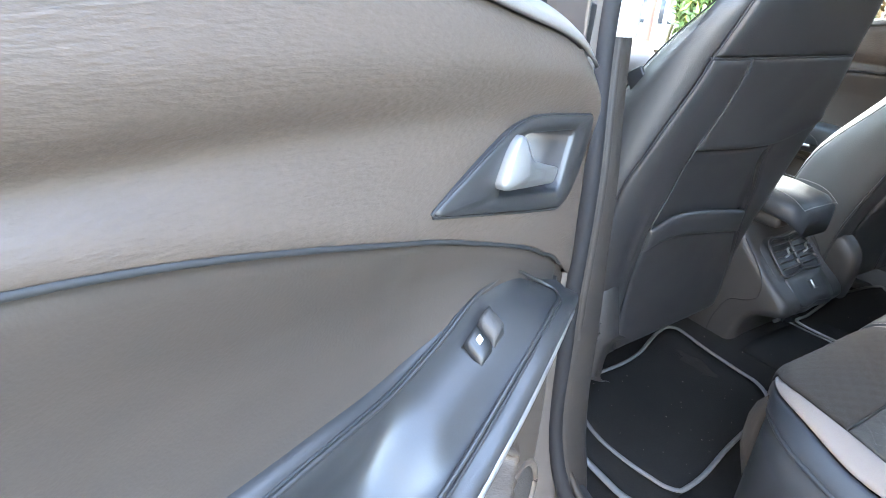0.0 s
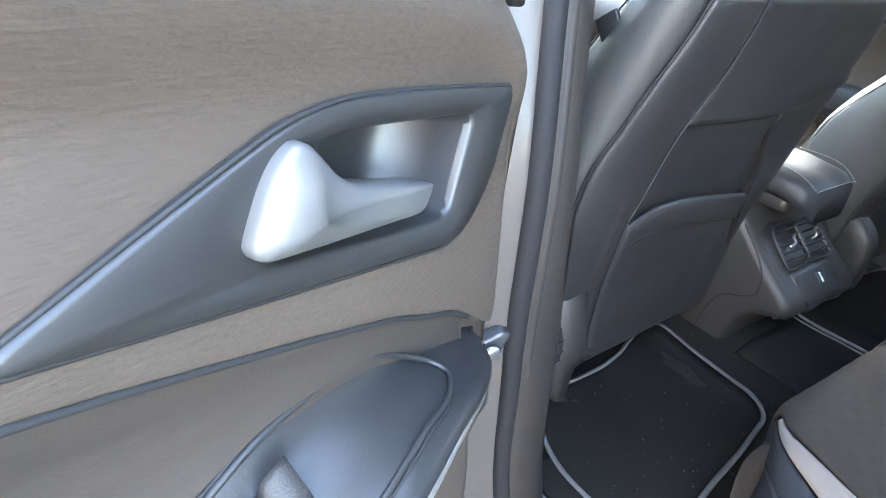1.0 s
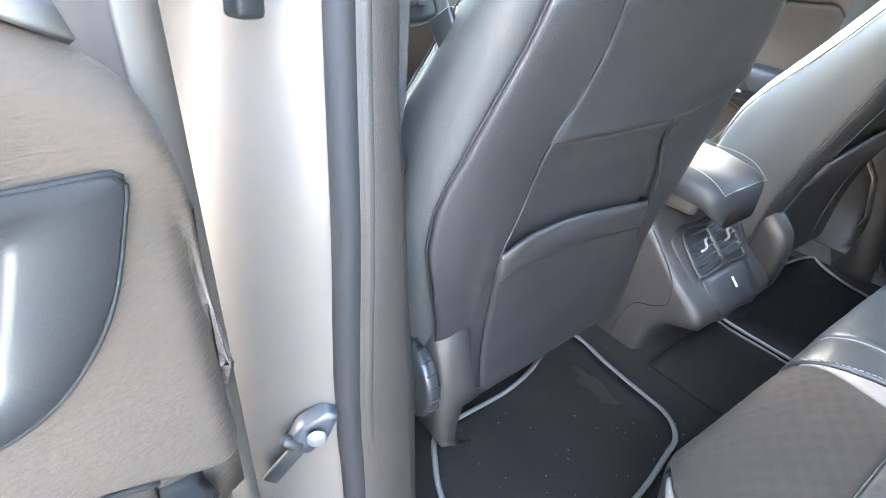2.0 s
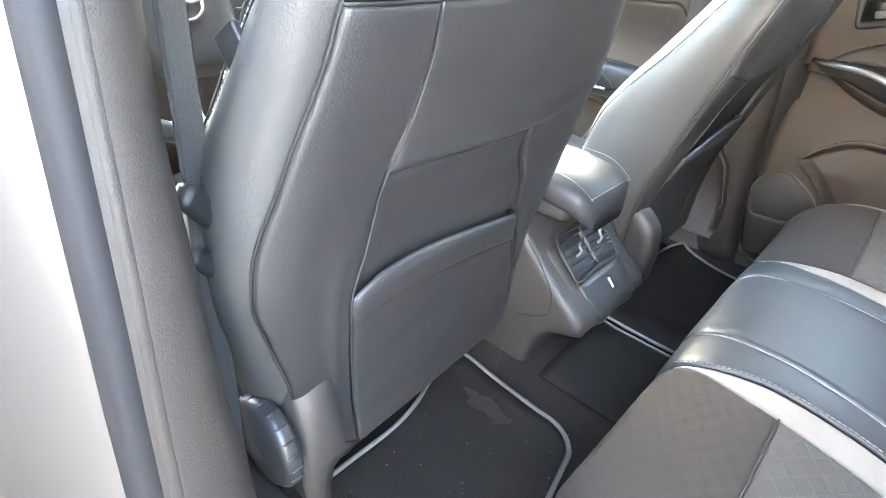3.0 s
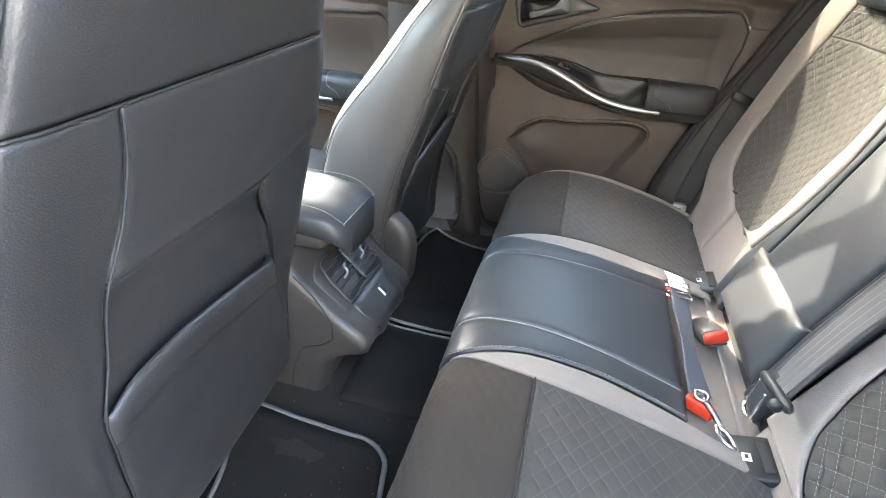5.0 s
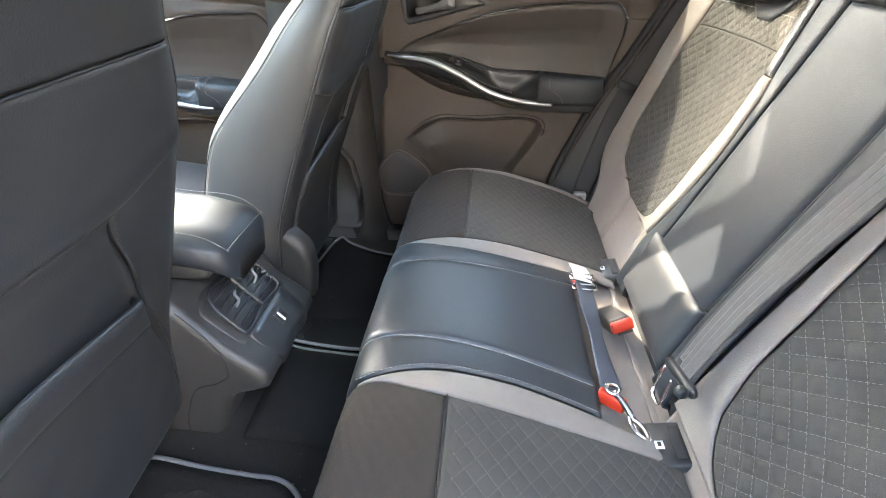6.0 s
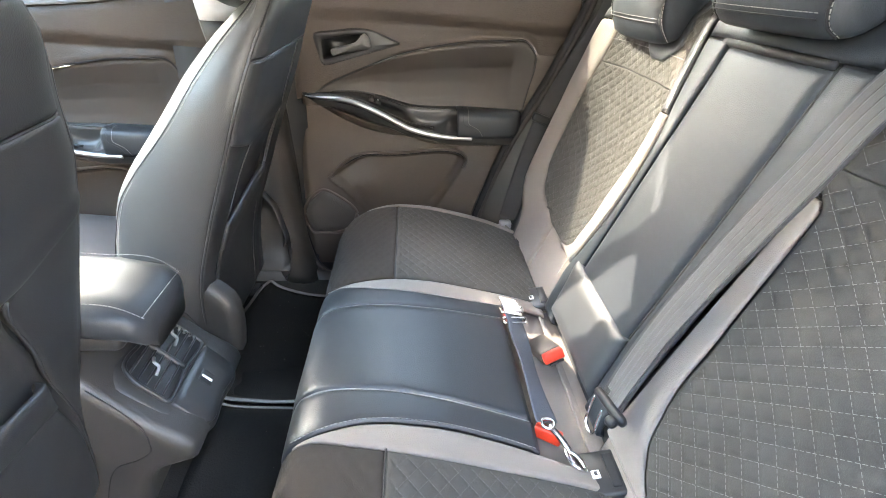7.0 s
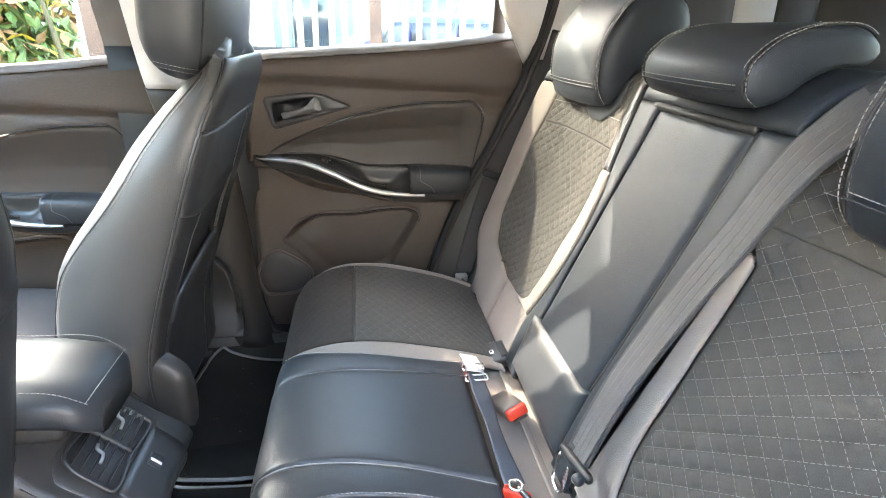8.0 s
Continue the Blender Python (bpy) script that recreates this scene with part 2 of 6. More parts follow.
def band(name, points, across, width, thick, mat, parent=None, label="", n=60):
    """A flat strap along a smooth line; across gives, at the same knots, the way of its width."""
    c, a = spline(points, n), spline(across, n)
    t = np.gradient(c, axis=0)
    t /= np.linalg.norm(t, axis=1, keepdims=True)
    a = a - (a * t).sum(1, keepdims=True) * t
    a /= np.linalg.norm(a, axis=1, keepdims=True)
    ws = np.linspace(-1, 1, 9) * width / 2
    p = c[:, None] + a[:, None] * ws[None, :, None]
    return shell(name, p, thick, mat, parent, label)


def dashes(name, points, length, gap, radius, mat, parent=None, label=""):
    """A row of stitches along a smooth line, as one mesh."""
    n = max(8, int(np.linalg.norm(np.diff(spline(points, 60), axis=0), axis=1).sum() / 0.002))
    c = spline(points, n)
    s = np.r_[0, np.cumsum(np.linalg.norm(np.diff(c, axis=0), axis=1))]
    at = lambda d: np.array([np.interp(d, s, c[:, k]) for k in range(3)])
    radius, length, gap = radius * 0.65, length * 0.8, gap * 0.8
    verts, faces, d = [], [], 0.0
    while d + length < s[-1]:
        a, b = at(d), at(d + length)
        t = (b - a) / max(1e-9, np.linalg.norm(b - a))
        x = np.cross(t, (0.3, 0.5, 0.81))
        x /= np.linalg.norm(x)
        y = np.cross(t, x)
        k = len(verts)
        for q in (a, b):
            verts += [q + x * radius, q + y * radius, q - x * radius, q - y * radius]
        faces += [(k, k + 1, k + 5, k + 4), (k + 1, k + 2, k + 6, k + 5), (k + 2, k + 3, k + 7, k + 6), (k + 3, k, k + 4, k + 7),
                  (k + 3, k + 2, k + 1, k), (k + 4, k + 5, k + 6, k + 7)]
        d += length + gap
    return link_mesh(name, verts, faces, mat, parent, label)


def box(name, size, m, mat, parent=None, label="", bevel=0.004, segments=2, taper=None):
    """A block with rounded edges; taper scales its top (x, y)."""
    bm = bmesh.new()
    bmesh.ops.create_cube(bm, size=1)
    for v in bm.verts:
        k = taper if taper and v.co.z > 0 else (1, 1)
        v.co = Vector((v.co.x * size[0] * k[0], v.co.y * size[1] * k[1], v.co.z * size[2]))
    if bevel:
        bmesh.ops.bevel(bm, geom=bm.edges[:], offset=min(bevel, 0.45 * min(size)), segments=segments, profile=0.5, affect="EDGES")
    bm.transform(m)
    return part(name, bm, mat, parent, label)


def disc(name, radius, depth, m, mat, parent=None, label="", bevel=0.002, sides=32, inner=0.0):
    """A round plate or, with inner, a ring, along the local z axis."""
    prof = [(inner, 0), (radius - bevel, 0), (radius, bevel), (radius, depth - bevel), (radius - bevel, depth), (inner, depth)]
    verts, faces = [], []
    for i in range(sides):
        a = 2 * math.pi * i / sides
        verts += [m @ Vector((r * math.cos(a), r * math.sin(a), z)) for r, z in prof]
    k = len(prof)
    for i in range(sides):
        j = (i + 1) % sides
        for q in range(k if inner else k - 1):
            faces.append((i * k + q, j * k + q, j * k + (q + 1) % k, i * k + (q + 1) % k))
    if not inner:
        faces += [tuple(i * k for i in range(sides))[::-1], tuple(i * k + k - 1 for i in range(sides))]
    return link_mesh(name, verts, faces, mat, parent, label)


def plate(name, outline, put, d0, d1, mat, parent=None, label="", n=60, bevel=0.002, flip=False, rounded=True):
    """A plate with a smooth outline of (u, w) points, standing from depth d0 to d1 in the frame put(u, w, d)."""
    o = spline(outline, n, True) if rounded else np.array(outline, float)
    n = len(o)
    mid = o.mean(0)
    inner = mid + (o - mid) * (1 - bevel / max(1e-4, np.abs(o - mid).max()))
    inner2 = mid + (o - mid) * 0.6
    rings = [(o, d0), (o, d1 - (bevel if d1 > d0 else -bevel)), (inner, d1), (inner2, d1)]
    verts = [put(q[0], q[1], d) for ring, d in rings for q in ring] + [put(mid[0], mid[1], d1)]
    faces = []
    for r in range(len(rings) - 1):
        for i in range(n):
            j = (i + 1) % n
            faces.append((r * n + i, r * n + j, (r + 1) * n + j, (r + 1) * n + i))
    r = len(rings) - 1
    faces += [(r * n + i, r * n + (i + 1) % n, len(verts) - 1) for i in range(n)]
    ob = link_mesh(name, verts, faces, mat, parent, label)
    bm = bmesh.new()
    bm.from_mesh(ob.data)
    bmesh.ops.recalc_face_normals(bm, faces=bm.faces)
    bm.to_mesh(ob.data)
    bm.free()
    return ob


def inside(poly, u, w):
    """Whether the points (u, w) lie inside a polygon."""
    poly = np.asarray(poly)
    hit = np.zeros(np.shape(u), bool)
    for (x0, y0), (x1, y1) in zip(poly, np.roll(poly, -1, 0)):
        cut = ((y0 > w) != (y1 > w)) & (u < (x1 - x0) * (w - y0) / (y1 - y0 + 1e-12) + x0)
        hit ^= cut
    return hit


def gap_to(poly, u, w):
    """The distance of the points (u, w) from a closed line."""
    poly = np.asarray(poly)
    best = np.full(np.shape(u), 9.0)
    for a, b in zip(poly, np.roll(poly, -1, 0)):
        e = b - a
        t = np.clip(((u - a[0]) * e[0] + (w - a[1]) * e[1]) / max(1e-12, e @ e), 0, 1)
        best = np.minimum(best, np.hypot(u - a[0] - t * e[0], w - a[1] - t * e[1]))
    return best


def ring(name, outer, inner, put, d_out, d_in, mat, parent=None, label="", n=120):
    """A flat frame between two outlines that start at corners facing each other."""
    o, i = spline(outer, n, True), spline(inner, n, True)
    rows = [(o, d_out - 0.008), (o, d_out - 0.0015), (o + (i - o) * 0.06, d_out), (o + (i - o) * 0.9, d_in), (i, d_in - 0.002), (i, d_in - 0.012)]
    p = np.array([[put(q[0], q[1], d) for q in np.vstack([r, r[:1]])] for r, d in rows])
    k = len(p[0])
    faces = [(r * k + j, r * k + j + 1, (r + 1) * k + j + 1, (r + 1) * k + j) for r in range(len(rows) - 1) for j in range(k - 1)]
    ob = link_mesh(name, p.reshape(-1, 3), faces, mat, parent, label)
    bm = bmesh.new()
    bm.from_mesh(ob.data)
    bmesh.ops.remove_doubles(bm, verts=bm.verts, dist=1e-6)
    bmesh.ops.recalc_face_normals(bm, faces=bm.faces)
    bm.to_mesh(ob.data)
    bm.free()
    return ob


def loft(name, rings, mat, parent=None, label="", caps=True):
    """A body through closed rings of equal length."""
    p = np.array(rings, float)
    m, k = p.shape[:2]
    faces = [(r * k + j, r * k + (j + 1) % k, (r + 1) * k + (j + 1) % k, (r + 1) * k + j) for r in range(m - 1) for j in range(k)]
    if caps:
        faces += [tuple(range(k))[::-1], tuple((m - 1) * k + j for j in range(k))]
    ob = link_mesh(name, p.reshape(-1, 3), faces, mat, parent, label)
    bm = bmesh.new()
    bm.from_mesh(ob.data)
    bmesh.ops.recalc_face_normals(bm, faces=bm.faces)
    bm.to_mesh(ob.data)
    bm.free()
    return ob


def blob(name, centre, half, m, mat, parent=None, label="", power=3.0, nu=32, nv=20, shape=None):
    """A cushion-like body: a rounded block of half sizes; shape(x, y, z) may bend it in its own unit space."""
    rings = []
    f = lambda c, p: np.sign(c) * np.abs(c) ** p
    for j in range(nv + 1):
        b = -math.pi / 2 + math.pi * (0.02 + 0.96 * j / nv)
        row = []
        for i in range(nu):
            a = 2 * math.pi * i / nu
            q = [f(math.cos(b), 2 / power) * f(math.cos(a), 2 / power), f(math.cos(b), 2 / power) * f(math.sin(a), 2 / power), f(math.sin(b), 2 / power)]
            if shape:
                q = shape(*q)
            row.append(tuple(m @ Vector((q[0] * half[0], q[1] * half[1], q[2] * half[2])) + Vector(centre)))
        rings.append(row)
    return loft(name, rings, mat, parent, label)


# ---- doors ----
OPEN_ANGLE = radians(64.0)
OPEN_O, OPEN_U, OPEN_D = Vector((-0.6946, 0.6492, 0)), Vector((-math.sin(OPEN_ANGLE), -math.cos(OPEN_ANGLE), 0)), Vector((math.cos(OPEN_ANGLE), -math.sin(OPEN_ANGLE), 0))


def put_right(u, w, d):
    return (0.695 - d, 0.72 - u, w)


def put_open(u, w, d):
    p = OPEN_O + OPEN_U * u + OPEN_D * d
    return (p.x, p.y, w)


def put_open_arm(u, w, d):
    """The opened door's armrest is a little longer, and its lines climb towards the rear."""
    return put_open(1.0717 * u - 0.0766 * w + 0.0936, 0.9485 * w + 0.0313 * u + 0.0333 + 0.06 * max(0.0, u - 0.27), d)


def put_front_right(u, w, d):
    return (0.705 - d, 1.545 - u, w - 0.058)


def put_front_left(u, w, d):
    return (-0.705 + d, 1.545 - u, w - 0.058)


BELT = smooth([(0, 1.172), (0.26, 1.191), (0.49, 1.209), (0.7, 1.236)])
CREASE = smooth([(0, 1.139), (0.31, 1.133), (0.7, 1.110)])
INSERT = smooth([(0.03, 0.946), (0.074, 0.960), (0.107, 0.983), (0.163, 1.010), (0.224, 1.036), (0.286, 1.058), (0.341, 1.071), (0.39, 1.080), (0.445, 1.088), (0.53, 1.091), (0.58, 1.085), (0.6, 1.06)])
ARM_TOP = smooth([(0.05, 0.962), (0.10, 0.968), (0.175, 0.968), (0.24, 0.955), (0.30, 0.938), (0.40, 0.934), (0.57, 0.926)])
LIP = smooth([(0.05, 0.962), (0.08, 0.962), (0.17, 0.957), (0.24, 0.93), (0.30, 0.90), (0.38, 0.881), (0.45, 0.877), (0.6, 0.884)])
LIP_D = smooth([(0.05, 0.002), (0.08, 0.022), (0.15, 0.042), (0.3, 0.052), (0.5, 0.052), (0.57, 0.035), (0.6, 0.006)])
ARM_LOW = smooth([(0.05, 0.955), (0.1, 0.925), (0.18, 0.885), (0.30, 0.862), (0.45, 0.855), (0.6, 0.866)])
REAR = smooth([(0.49, 0.45), (0.664, 0.47), (0.80, 0.52), (0.91, 0.572), (1.0, 0.63), (1.08, 0.675), (1.24, 0.69)])
POCKET = [(0.10, 0.755), (0.14, 0.795), (0.185, 0.818), (0.25, 0.82), (0.446, 0.80), (0.44, 0.785), (0.40, 0.715), (0.37, 0.67), (0.30, 0.64), (0.2, 0.645), (0.17, 0.68), (0.14, 0.72)]
GRILLE = [(0.03, 0.656), (0.05, 0.70), (0.083, 0.722), (0.12, 0.705), (0.165, 0.655), (0.15, 0.62), (0.10, 0.60), (0.055, 0.60)]
CLOSED = dict(belt=BELT, crease=CREASE, insert=INSERT, arm_top=ARM_TOP, arm=ARM_TOP, front=0.03, insert_from=0.072, insert_to=0.600, lip=LIP, low=ARM_LOW, plate_d=(0.0085, 0.0055),
              plate=rounded([(0.085, 1.096), (0.203, 1.110), (0.283, 1.0775), (0.103, 1.026)], [0.012, 0.035, 0.008, 0.014]),
              cup=rounded([(0.103, 1.083), (0.191, 1.098), (0.206, 1.066), (0.106, 1.040)], [0.008, 0.008, 0.008, 0.008]),
              handle=rounded([(0.200, 1.100), (0.179, 1.077), (0.122, 1.062), (0.126, 1.048), (0.215, 1.067), (0.211, 1.090)], [0.004, 0.008, 0.004, 0.004, 0.005, 0.012]),
              handle_mid=(0.196, 1.076))
# the opened door, whose front corner and handle come close
OPENED = dict(belt=smooth([(0.053, 0.985), (0.0545, 1.045), (0.058, 1.074), (0.065, 1.091), (0.079, 1.106), (0.106, 1.122), (0.145, 1.134), (0.211, 1.146), (0.259, 1.154), (0.33, 1.165), (0.5, 1.186), (0.7, 1.21)]),
              crease=smooth([(0.053, 1.088), (0.141, 1.097), (0.237, 1.106), (0.292, 1.111), (0.397, 1.117), (0.476, 1.118), (0.7, 1.120)]),
              insert=smooth([(0.053, 0.912), (0.090, 0.936), (0.104, 0.948), (0.117, 0.958), (0.14, 0.969), (0.168, 0.984), (0.204, 0.999), (0.253, 1.018), (0.305, 1.037), (0.335, 1.046), (0.402, 1.066), (0.444, 1.077), (0.485, 1.085), (0.56, 1.090), (0.62, 1.085), (0.645, 1.06)]),
              arm_top=smooth([(0.096, 0.927), (0.114, 0.935), (0.157, 0.954), (0.175, 0.965), (0.199, 0.974), (0.221, 0.976), (0.249, 0.971), (0.276, 0.963), (0.333, 0.951), (0.377, 0.949), (0.64, 0.945)]),
              arm=smooth([(0.05, 0.930), (0.0694, 0.942), (0.128, 0.966), (0.150, 0.980), (0.179, 0.988), (0.215, 0.983), (0.24, 0.972), (0.292, 0.958), (0.333, 0.955), (0.6, 0.946)]),
              front=0.053, insert_from=0.099, insert_to=0.64, plate_d=(0.0065, 0.0040),
              low=smooth([(0.05, 0.900), (0.08, 0.912), (0.12, 0.914), (0.18, 0.885), (0.30, 0.862), (0.45, 0.855), (0.6, 0.866)]),
              lip=smooth([(0.05, 0.918), (0.08, 0.934), (0.12, 0.950), (0.17, 0.955), (0.24, 0.93), (0.30, 0.90), (0.38, 0.881), (0.45, 0.877), (0.6, 0.884)]),
              plate=rounded([(0.081, 1.0735), (0.155, 1.0835), (0.213, 1.089), (0.262, 1.072), (0.312, 1.053), (0.218, 1.029), (0.126, 1.0065), (0.098, 1.028)], [0.008, 0.05, 0.03, 0.05, 0.007, 0.05, 0.016, 0.03]),
              cup=rounded([(0.116, 1.0665), (0.209, 1.0785), (0.236, 1.043), (0.134, 1.0215)], [0.006, 0.010, 0.008, 0.008]),
              handle=rounded([(0.224, 1.083), (0.206, 1.0615), (0.150, 1.0445), (0.157, 1.0345), (0.247, 1.051), (0.235, 1.076)], [0.007, 0.012, 0.003, 0.006, 0.007, 0.02]),
              handle_mid=(0.224, 1.058))


def door(name, put, label, shape, category="car door", open_side=False):
    """shape: the lines of the panel, by name; the armrest of the opened door has its own way of being put."""
    L = shape
    arm = put_open_arm if open_side else put
    flip = put(1, 0, 0)[0] < put(0, 0, 0)[0] or put in (put_front_left,)
    root = thing(name, put(0, 0.55, 0), label, category)
    belt = L["belt"]
    pocket, grille, plate_line = (spline(q, 60, True) for q in (POCKET, GRILLE, L["plate"]))
    def skin(nm, low, high, u_end, nu, nv, u0, place, lb=""):
        """A sheet of the panel from the line low(u) to high(u)."""
        f = np.linspace(0, 1, nv)
        p = np.zeros((nu, nv, 3))
        for i in range(nu):
            for j in range(nv):
                u = u0 + 0.6 * i / (nu - 1)
                for _ in range(3):
                    w = float(low(u)) + f[j] * (float(high(u)) - float(low(u)))
                    u = u0 + (float(u_end(w)) - u0) * i / (nu - 1)
                top, wi = float(belt(u)), min(float(L["insert"](u)), float(L["crease"](u)) - 0.025)
                wc = min(float(L["crease"](u)), top - 0.03)
                wi = min(wi, wc - 0.02)
                mid = 0.5 * (wc + wi)
                deep = 0.016 * min(1.0, max(0.0, (u - 0.20) / 0.25)) ** 1.3      # the fold grows towards the rear
                if nm == "upper_panel":
                    d = float(np.interp(w, [wi - 0.2, wi, wi + 0.006, mid, wc - 0.014, wc, wc + 0.014, top - 0.015, top - 0.004, top], [0.002, 0.002, 0.004, 0.002 - 0.3 * deep, -0.6 * deep, 0.005, 0.010, 0.006, 0.001, -0.004]))
                else:
                    d = float(np.interp(w, [0.5, 0.55, 0.7, 0.8, 0.86, 0.93, 0.96], [-0.012, 0.0, 0.006, 0.004, -0.004, -0.008, -0.004]))
                p[i, j] = (u, w, d)
        uu, ww, dd = p[..., 0], p[..., 1], p[..., 2].copy()
        for _ in range(20):                                      # soft folds
            dd[:, 2:-2] = 0.25 * dd[:, 1:-3] + 0.5 * dd[:, 2:-2] + 0.25 * dd[:, 3:-1]
        for line, depth, soft, inset in ((pocket, 0.03, 0.02, 0.0), (grille, 0.006, 0.006, 0.0), (plate_line, 0.02, 0.004, 0.007), (cup_line * 1.08 - cup_line.mean(0) * 0.08, 0.05, 0.006, 0.0)):
            k = np.where(inside(line, uu, ww), np.clip((gap_to(line, uu, ww) - inset) / soft, 0, 1), 0)
            dd = dd - depth * k * k * (3 - 2 * k)
        dd = dd + 0.02 * np.exp(-(((uu - 0.155) / 0.05) ** 2 + ((ww - 0.735) / 0.035) ** 2)) * inside(pocket, uu, ww)
        front = np.clip((uu - u0) / 0.022, 0, 1)                 # the front border rolls back
        dd = dd - 0.014 * (1 - front) ** 2
        q = np.array([[place(uu[i, j], ww[i, j], dd[i, j]) for j in range(nv)] for i in range(nu)])
        return shell(nm, q, 0.004, M_SKIN, root, lb, flip=flip)
    cup_line = spline(L["cup"], 48, True)
    skin("upper_panel", lambda u: float(L["insert"](u)) if u < L["insert_to"] else 1.06, belt, REAR, 120, 80, L["front"], put, "grained dark grey upper panel")
    skin("lower_panel", smooth([(0.03, 0.5), (0.6, 0.5)]), smooth([(0.03, 0.956), (0.055, 0.956), (0.075, 0.95), (0.12, 0.925), (0.3, 0.89), (0.7, 0.885)]), REAR, 110, 110, 0.03, arm, "grained dark grey lower panel")
    strip_edge = lambda w: 0.576 + 0.024 * (w - 0.926) / 0.134
    rear_strip = np.array([[put(strip_edge(w) + (float(REAR(w)) - strip_edge(w)) * k, w, 0.003 - 0.008 * (1 - k) ** 4) for w in np.linspace(0.875, 1.064, 24)] for k in np.linspace(0, 1, 12)])
    shell("rear_panel", rear_strip, 0.004, M_SKIN, root, flip=flip)
    surf = lambda a, v: np.array([[put(v[i, j], a[i, j], float(np.interp((a[i, j] - float(L["arm_top"](v[i, j]))) / max(0.01, float(L["insert"](v[i, j])) - float(L["arm_top"](v[i, j]))), [0, 0.15, 0.4, 0.62, 0.8, 0.92, 1], [-0.010, -0.014, -0.016, -0.013, -0.006, -0.002, -0.004]) * min(1.0, max(0.15, (L["insert_to"] + 0.005 - v[i, j]) / 0.06)) * min(1.0, (float(L["insert"](v[i, j])) - float(L["arm_top"](v[i, j]))) / 0.085) ** 1.7)) for j in range(v.shape[1])] for i in range(v.shape[0])])
    patch("padded_insert", surf, lambda u: float(L["arm_top"](u)) - 0.012, lambda u: float(L["insert"](u)) - 0.002, L["insert_from"], L["insert_to"], M_SOFT, root, "smooth padded insert",
          nu=30, nv=80, puff=0.004, fall=0.006, flip=not flip)
    if open_side:
        shell("insert_end", np.array([[put(u, w, -0.0085) for w in np.linspace(0.885, 0.957, 6)] for u in np.linspace(0.056, 0.125, 6)]), 0.003, M_SKIN, root, flip=flip)
    gap = [put(u, float(L["insert"](u)) - 0.001, 0.0018) for u in np.linspace(L["insert_from"] + 0.002, L["insert_to"] - 0.005, 24)]
    tube("panel_gap", gap, 0.0015, M_SEAM, root, n=90)
    tube("insert_edge", [put(u, float(L["arm_top"](u)) + 0.004 + (float(L["insert"](u)) - 0.01 - float(L["arm_top"](u))) * k, 0.001) for u, k in ((0.576, 0), (0.586, 0.35), (0.597, 0.75), (0.6, 1))], 0.0016, M_SEAM, root, n=30)
    # armrest
    us = np.linspace(0.052, 0.6, 90)
    rows = []
    for u in us:
        t, l, D, b = float(L["arm"](u)), float(L["lip"](u)), float(LIP_D(u)), float(L["low"](u))
        dip = 0.034 * math.exp(-(((u - 0.345) / 0.045) ** 4))
        hole = 0.010 * math.exp(-(((u - 0.19) / 0.06) ** 4))
        prof = [(t, -0.024), (t + 0.003, -0.012), (t + 0.001, -0.006), (t * 0.75 + l * 0.25 - hole * 0.3 - dip * 0.9, -0.006 + D * 0.15), (t * 0.5 + l * 0.5 - hole * 0.3 - dip, D * 0.45),
                (t * 0.2 + l * 0.8 - dip * 0.7, D * 0.7), (l + 0.004, D * 0.88), (l + 0.005, D), (l + 0.001, D + 0.002), (l - 0.010, D), (l - 0.024, D * 0.93), (b + (l - b) * 0.4, D * 0.74), (b + 0.006, D * 0.3), (b, -0.01)]
        line = spline(prof, 26)
        rows.append([arm(u, a, d) for a, d in line])
    shell("armrest", np.array(rows)[:, :18], 0.004, M_GLOSSY, root, "smooth dark armrest", flip=not flip)
    shell("armrest_underside", np.array(rows)[:, 17:], 0.004, M_SKIN, root, "grained underside of the armrest", flip=not flip)
    strip = [arm(u, float(L["lip"](u)) - (0.011 if open_side else 0.003), float(LIP_D(u)) + (-0.0015 if open_side else 0.0015)) for u in np.linspace(0.058, 0.452, 30)]
    tube("silver_strip", strip, smooth([(0, 0.001), (0.12, 0.0022), (0.6, 0.004), (1, 0.003)] if open_side else [(0, 0.0015), (0.12, 0.0042), (0.6, 0.0068), (1, 0.0045)]), M_SATIN, root, "satin silver trim strip", n=90, sides=10)
    pad = np.array([[arm(u, a, d) for a, d in spline([(float(L["arm"](u)) + 0.004, -0.01), (float(L["arm"](u)) + 0.008, float(LIP_D(u)) * 0.5), (float(L["arm"](u)) + 0.001, float(LIP_D(u)) + 0.001), (float(L["lip"](u)) + 0.012, float(LIP_D(u)) + 0.007), (float(L["lip"](u)) - 0.004, float(LIP_D(u)) + 0.003)], 16)] for u in np.linspace(0.415, 0.565, 26)])
    shell("armrest_pad", pad, 0.005, M_LEATHER, root, "stitched padded elbow rest", flip=not flip)
    for k in (0.428, 0.440):
        dashes("stitching", [arm(k + (0.03 if a < 0.9 else 0) * (0.94 - a) / 0.05, a, float(LIP_D(k)) * s + 0.009 * s + 0.001) for a, s in ((float(L["arm"](k)) + 0.0085, 0.3), (float(L["arm"](k)) + 0.006, 0.8), (0.915, 1.0), (0.895, 1.0), (0.88, 0.97))], 0.004, 0.002, 0.0008, M_SEAM if k < 0.43 else M_THREAD, root)
    # window switch on the armrest
    def top(u, f, up=0.0):
        t, l, D = float(L["arm"](u)), float(L["lip"](u)), float(LIP_D(u))
        return arm(u, t + (l - t) * f + up, -0.006 + (D + 0.006) * f)
